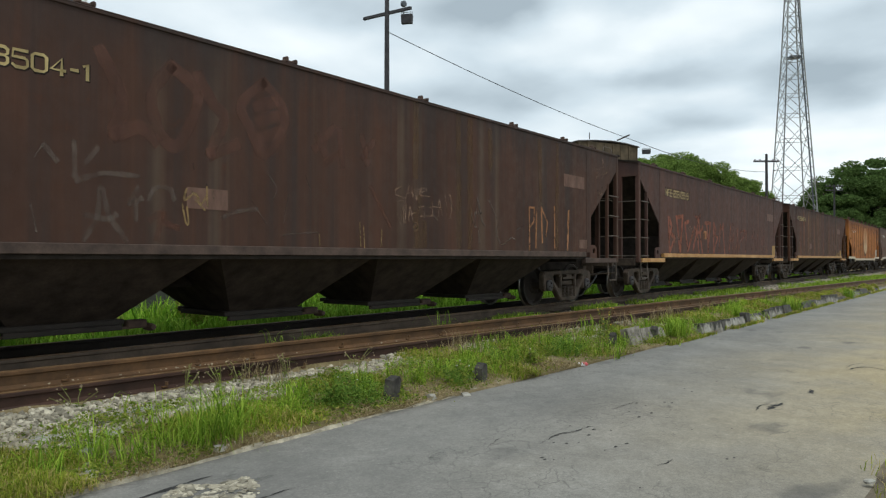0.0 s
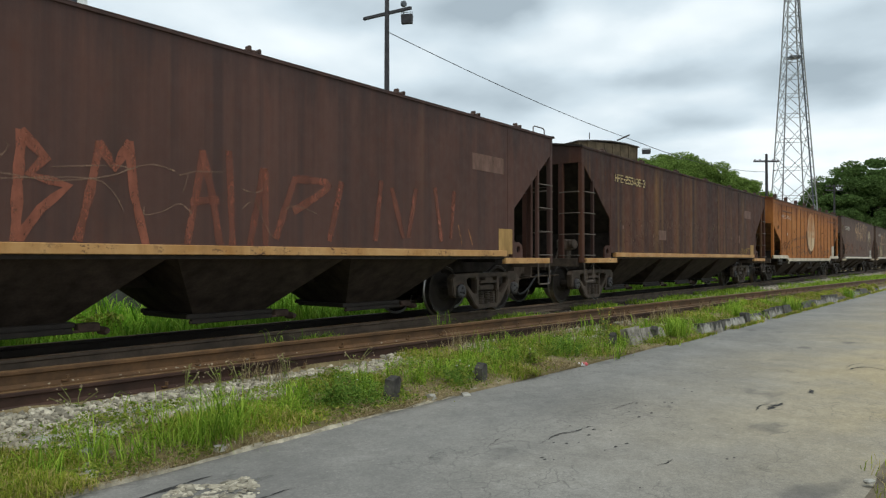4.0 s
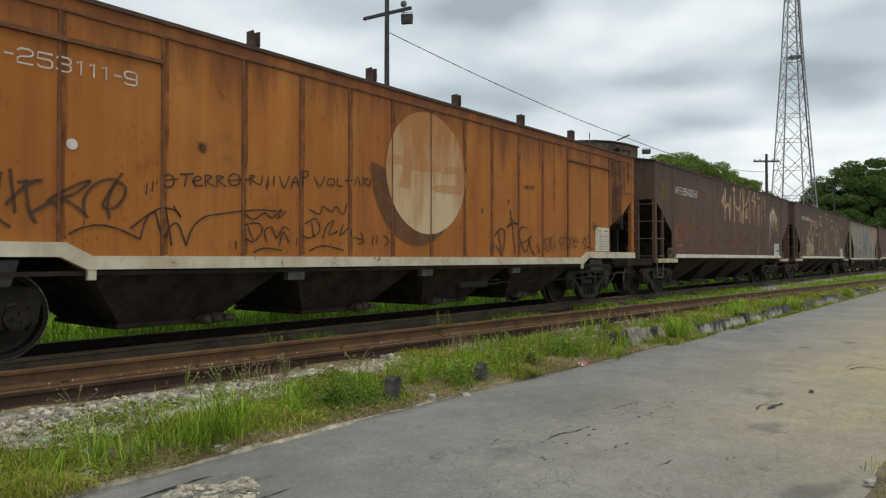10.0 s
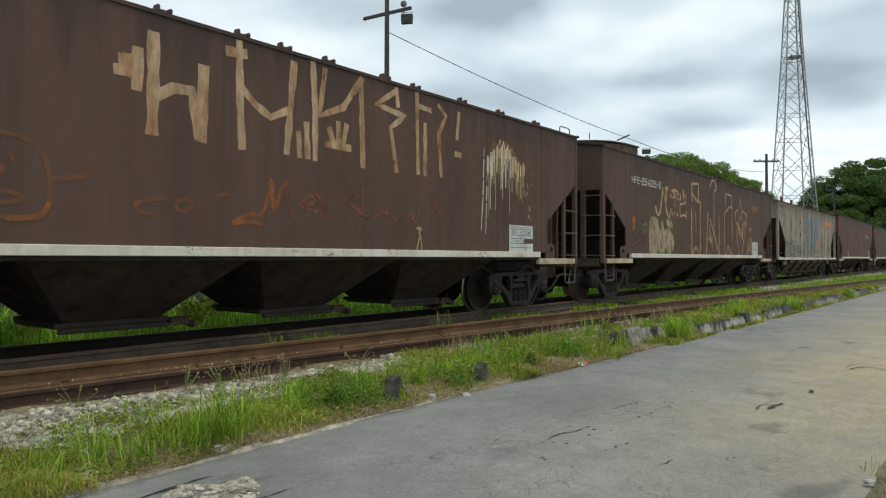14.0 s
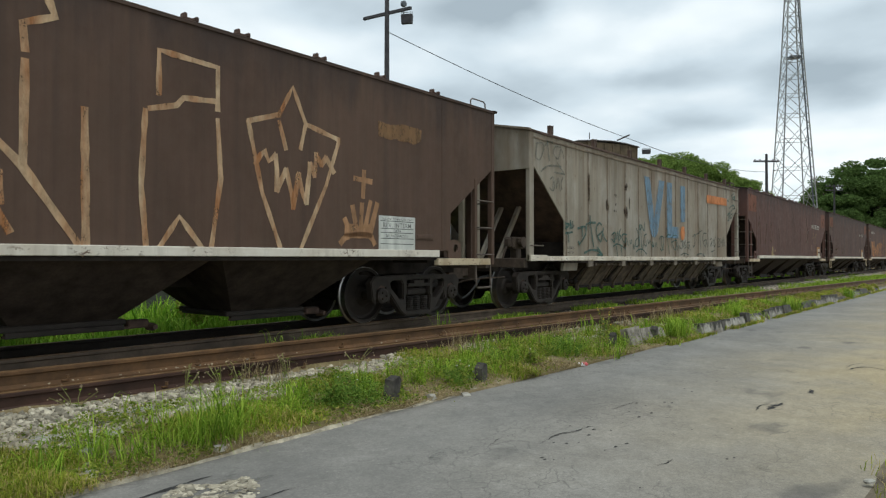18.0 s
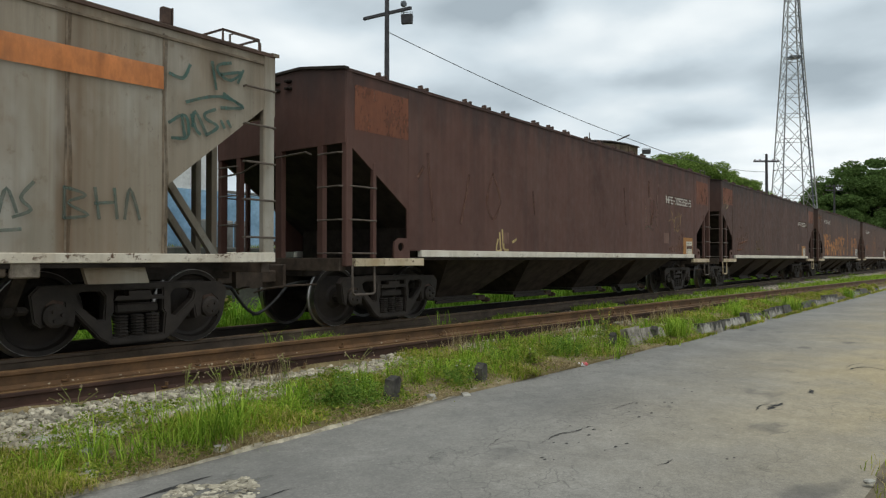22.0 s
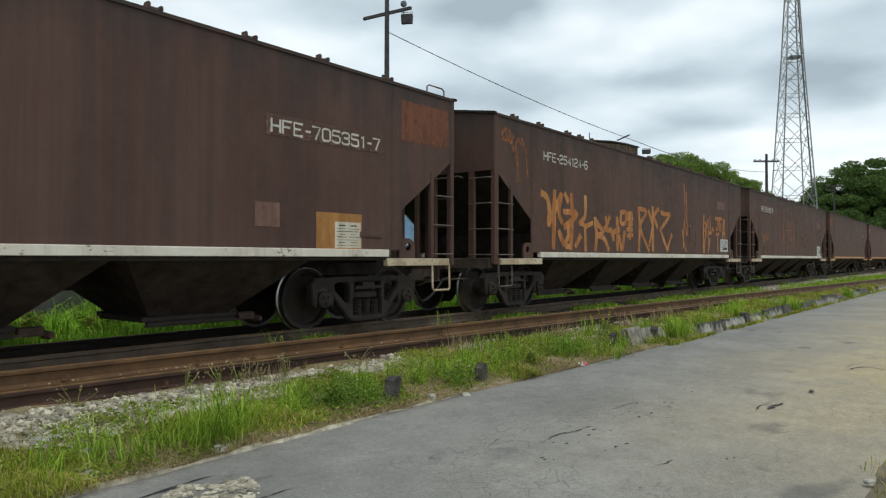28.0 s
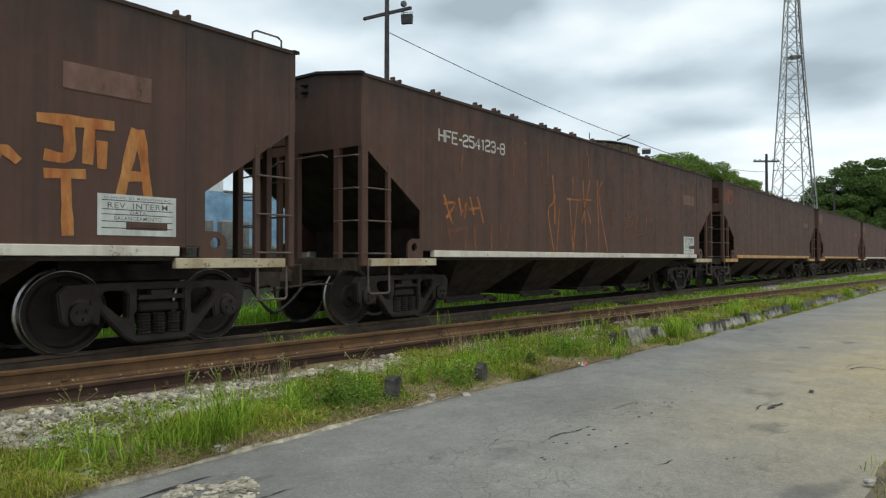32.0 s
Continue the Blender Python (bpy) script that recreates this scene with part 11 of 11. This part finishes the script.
spray(9, "orangeroller", 0.100, [(12.11, 2.19), (12.74, 2.21)], [(12.35, 2.17), (12.35, 1.88), (12.17, 1.87)], [(12.54, 2.19), (12.52, 1.85)], [(12.65, 2.03), (12.65, 1.82)], [(12.17, 1.71), (12.48, 1.73)], [(12.33, 1.68), (12.35, 1.19)], [(12.81, 1.49), (12.97, 2.19)], [(13.02, 2.19), (13.11, 1.51)], [(12.88, 1.75), (13.09, 1.76)])
patch(9, "dull", 12.30, 13.13, 2.49, 2.73, "repaint_patch")
patch(9, "whiteboard", 12.61, 13.40, 1.18, 1.57, "maintenance_board", "white stencilled maintenance board")
wagon_number(10, "white", "HFE-254123-8", 1.64, 3.45, 2.73, 2.93)
spray(10, "orangepaint", 0.040, [(1.76, 1.93), (1.9, 1.64), (1.97, 1.51)], [(1.76, 1.8), (2.04, 1.82), (1.83, 1.59)], [(2.14, 1.9), (2.19, 1.7)], [(2.19, 1.65), (2.34, 1.84), (2.29, 1.61)], [(2.44, 1.94), (2.54, 1.67)], [(2.65, 1.95), (2.81, 1.55)], [(2.41, 1.75), (2.73, 1.79)])
spray(10, "orangefaint", 0.060, [(1.85, 1.46), (1.97, 1.08)], [(1.97, 1.36), (2.19, 1.43)], [(2.34, 1.44), (2.29, 1.12)], [(2.54, 1.49), (2.6, 1.13)], [(3.05, 1.51), (3.02, 1.13)], [(3.31, 1.57), (3.36, 1.14)], [(3.58, 1.53), (3.49, 1.14)])
spray(10, "orangepaint", 0.035, [(5.12, 2.55), (5.17, 2.07), (4.95, 1.85), (5.17, 1.1)], [(5.21, 2.18), (5.21, 1.64)], [(5.39, 1.92), (5.28, 1.1)], [(5.69, 2.14), (6.29, 2.15)], [(5.95, 2.58), (5.95, 2.24)], [(5.81, 2.12), (5.95, 1.11)], [(6.14, 2.14), (5.95, 1.11)])
spray(10, "orangepaint", 0.035, [(6.39, 2.56), (6.55, 1.12)], [(6.7, 2.59), (6.34, 1.69)], [(6.34, 2.18), (6.76, 2.18)], [(6.55, 2.05), (6.73, 1.71)], [(7.05, 2.62), (7.13, 1.12)], [(7.3, 2.62), (7.13, 2.27), (7.55, 1.12)])
spray(10, "orangefaint", 0.050, [(8.55, 1.98), (8.46, 1.56)], [(8.62, 1.91), (9.01, 1.87), (8.55, 1.59)], [(9.28, 2.08), (9.11, 1.6), (9.62, 1.55)], [(9.8, 2.11), (9.69, 1.62)], [(9.98, 1.98), (10.35, 1.61)], [(7.7, 2.06), (7.76, 1.69)])
spray(10, "orangefaint", 0.050, [(3.67, 3.05), (3.72, 2.32)], [(4.14, 3.07), (4.1, 2.25)], [(4.64, 3.08), (4.74, 2.41)], [(4.95, 3.07), (4.91, 2.32)], [(2.23, 2.59), (2.19, 2.32)], [(6.29, 3.18), (6.34, 2.56)], [(6.6, 3.19), (6.65, 2.58)], [(8.94, 3.05), (8.88, 2.12)])
patch(10, "whiteboard", 12.42, 13.26, 1.10, 1.57, "maintenance_board", "white stencilled maintenance board")
patch(10, "dull", 12.42, 13.26, 2.45, 2.71, "repaint_patch")
for i in (11, 12, 13):
    patch(i, "orangeprimer" if i == 11 else "dull", 0.2, 1.15, 2.75, 3.2, "primer_patch")
    patch(i, "dull", 12.4, 13.3, 2.4, 2.6, "repaint_patch")
bm = bmesh.new()
box(bm, -0.012, -0.004, -1.28, -0.85, 2.72, 3.22)
part("end_primer_patch", bm, SPRAYS["orangeprimer"], CARS[11])
for i in (7, 8):
    bm = bmesh.new()
    box(bm, 0.002, 0.008, -1.05, -0.72, 2.85, 3.15)
    part("end_primer_patch", bm, SPRAYS["orangeprimer"], CARS[i])


def paint_runs():
    """A thrown splash of cream paint with long runs on the fifth wagon."""
    r2 = random.Random(12)

    def arc(x):
        return 2.72 + 0.24 * math.sqrt(max(0.0, 1 - ((x - 12.28) / 0.42) ** 2))
    for col, n, x0, x1, up, lo, hi, w0, w1 in (
            ("ochreblot", 22, 11.88, 12.72, 0.0, 0.10, 0.34, 0.02, 0.06), ("creamwash", 16, 11.84, 12.95, -0.12, 0.3, 0.75, 0.05, 0.11),
            ("creamsplash", 26, 11.83, 12.98, -0.08, 0.14, 0.42, 0.02, 0.065), ("cream", 18, 11.82, 12.98, -0.15, 0.3, 1.0, 0.012, 0.03),
            ("white", 9, 11.84, 12.6, -0.12, 0.3, 0.85, 0.012, 0.028), ("creamsplash", 5, 12.1, 12.5, 0.0, 0.05, 0.16, 0.02, 0.04)):
        y = skin(4)
        for k in range(n):
            bm = bmesh.new()
            x = x0 + (x1 - x0) * (k + r2.random()) / n
            z = arc(x) + up + r2.uniform(-0.08, 0.03)
            ln = lo + (hi - lo) * r2.random() ** 1.6
            ribbon(bm, [(x, z), (x - 0.012, z - ln * 0.5), (x - 0.018, z - ln)], r2.uniform(w0, w1), y - 0.00004 * k, r2)
            part("paint_run", bm, SPRAYS[col], CARS[4])
    y = skin(4)
    for x, top, end in ((11.70, 2.78, 1.42), (11.80, 2.66, 1.55)):
        z = top
        while z > end:
            ln = r2.uniform(0.08, 0.3)
            bm = bmesh.new()
            ribbon(bm, [(x, z), (x - 0.015, z - ln)], r2.uniform(0.015, 0.035), y, r2)
            part("paint_run", bm, SPRAYS["white"], CARS[4])
            z -= ln + r2.uniform(0.01, 0.06)
            x -= 0.012
    for k in range(12):
        x, z = r2.uniform(12.95, 13.2), r2.uniform(1.6, 2.5)
        bm = bmesh.new()
        ribbon(bm, [(x, z), (x, z - r2.uniform(0.03, 0.1))], 0.018, y, r2)
        part("paint_spatter", bm, SPRAYS["cream"], CARS[4])


paint_runs()


def motions():
    """The train rolls past at a steady pace; each wheelset turns with it."""
    for car, (_, _, x0, *_) in zip(CARS, TRAIN):
        walk(car, [(t, pose(x0 - SPEED * t, TRACK, 0)) for t in (0, 4, 8, 12, 16, 20, 24, 28, 32)])
    turn = math.degrees(SPEED / WHEEL_R)
    for i, ws in enumerate(WHEELSETS):
        at = ws.location.copy()
        walk(ws, [(k / 10, pose(at.x, at.y, at.z, 0, -(i * 37 + turn * k / 10) % 360, 0)) for k in range(321)])


motions()
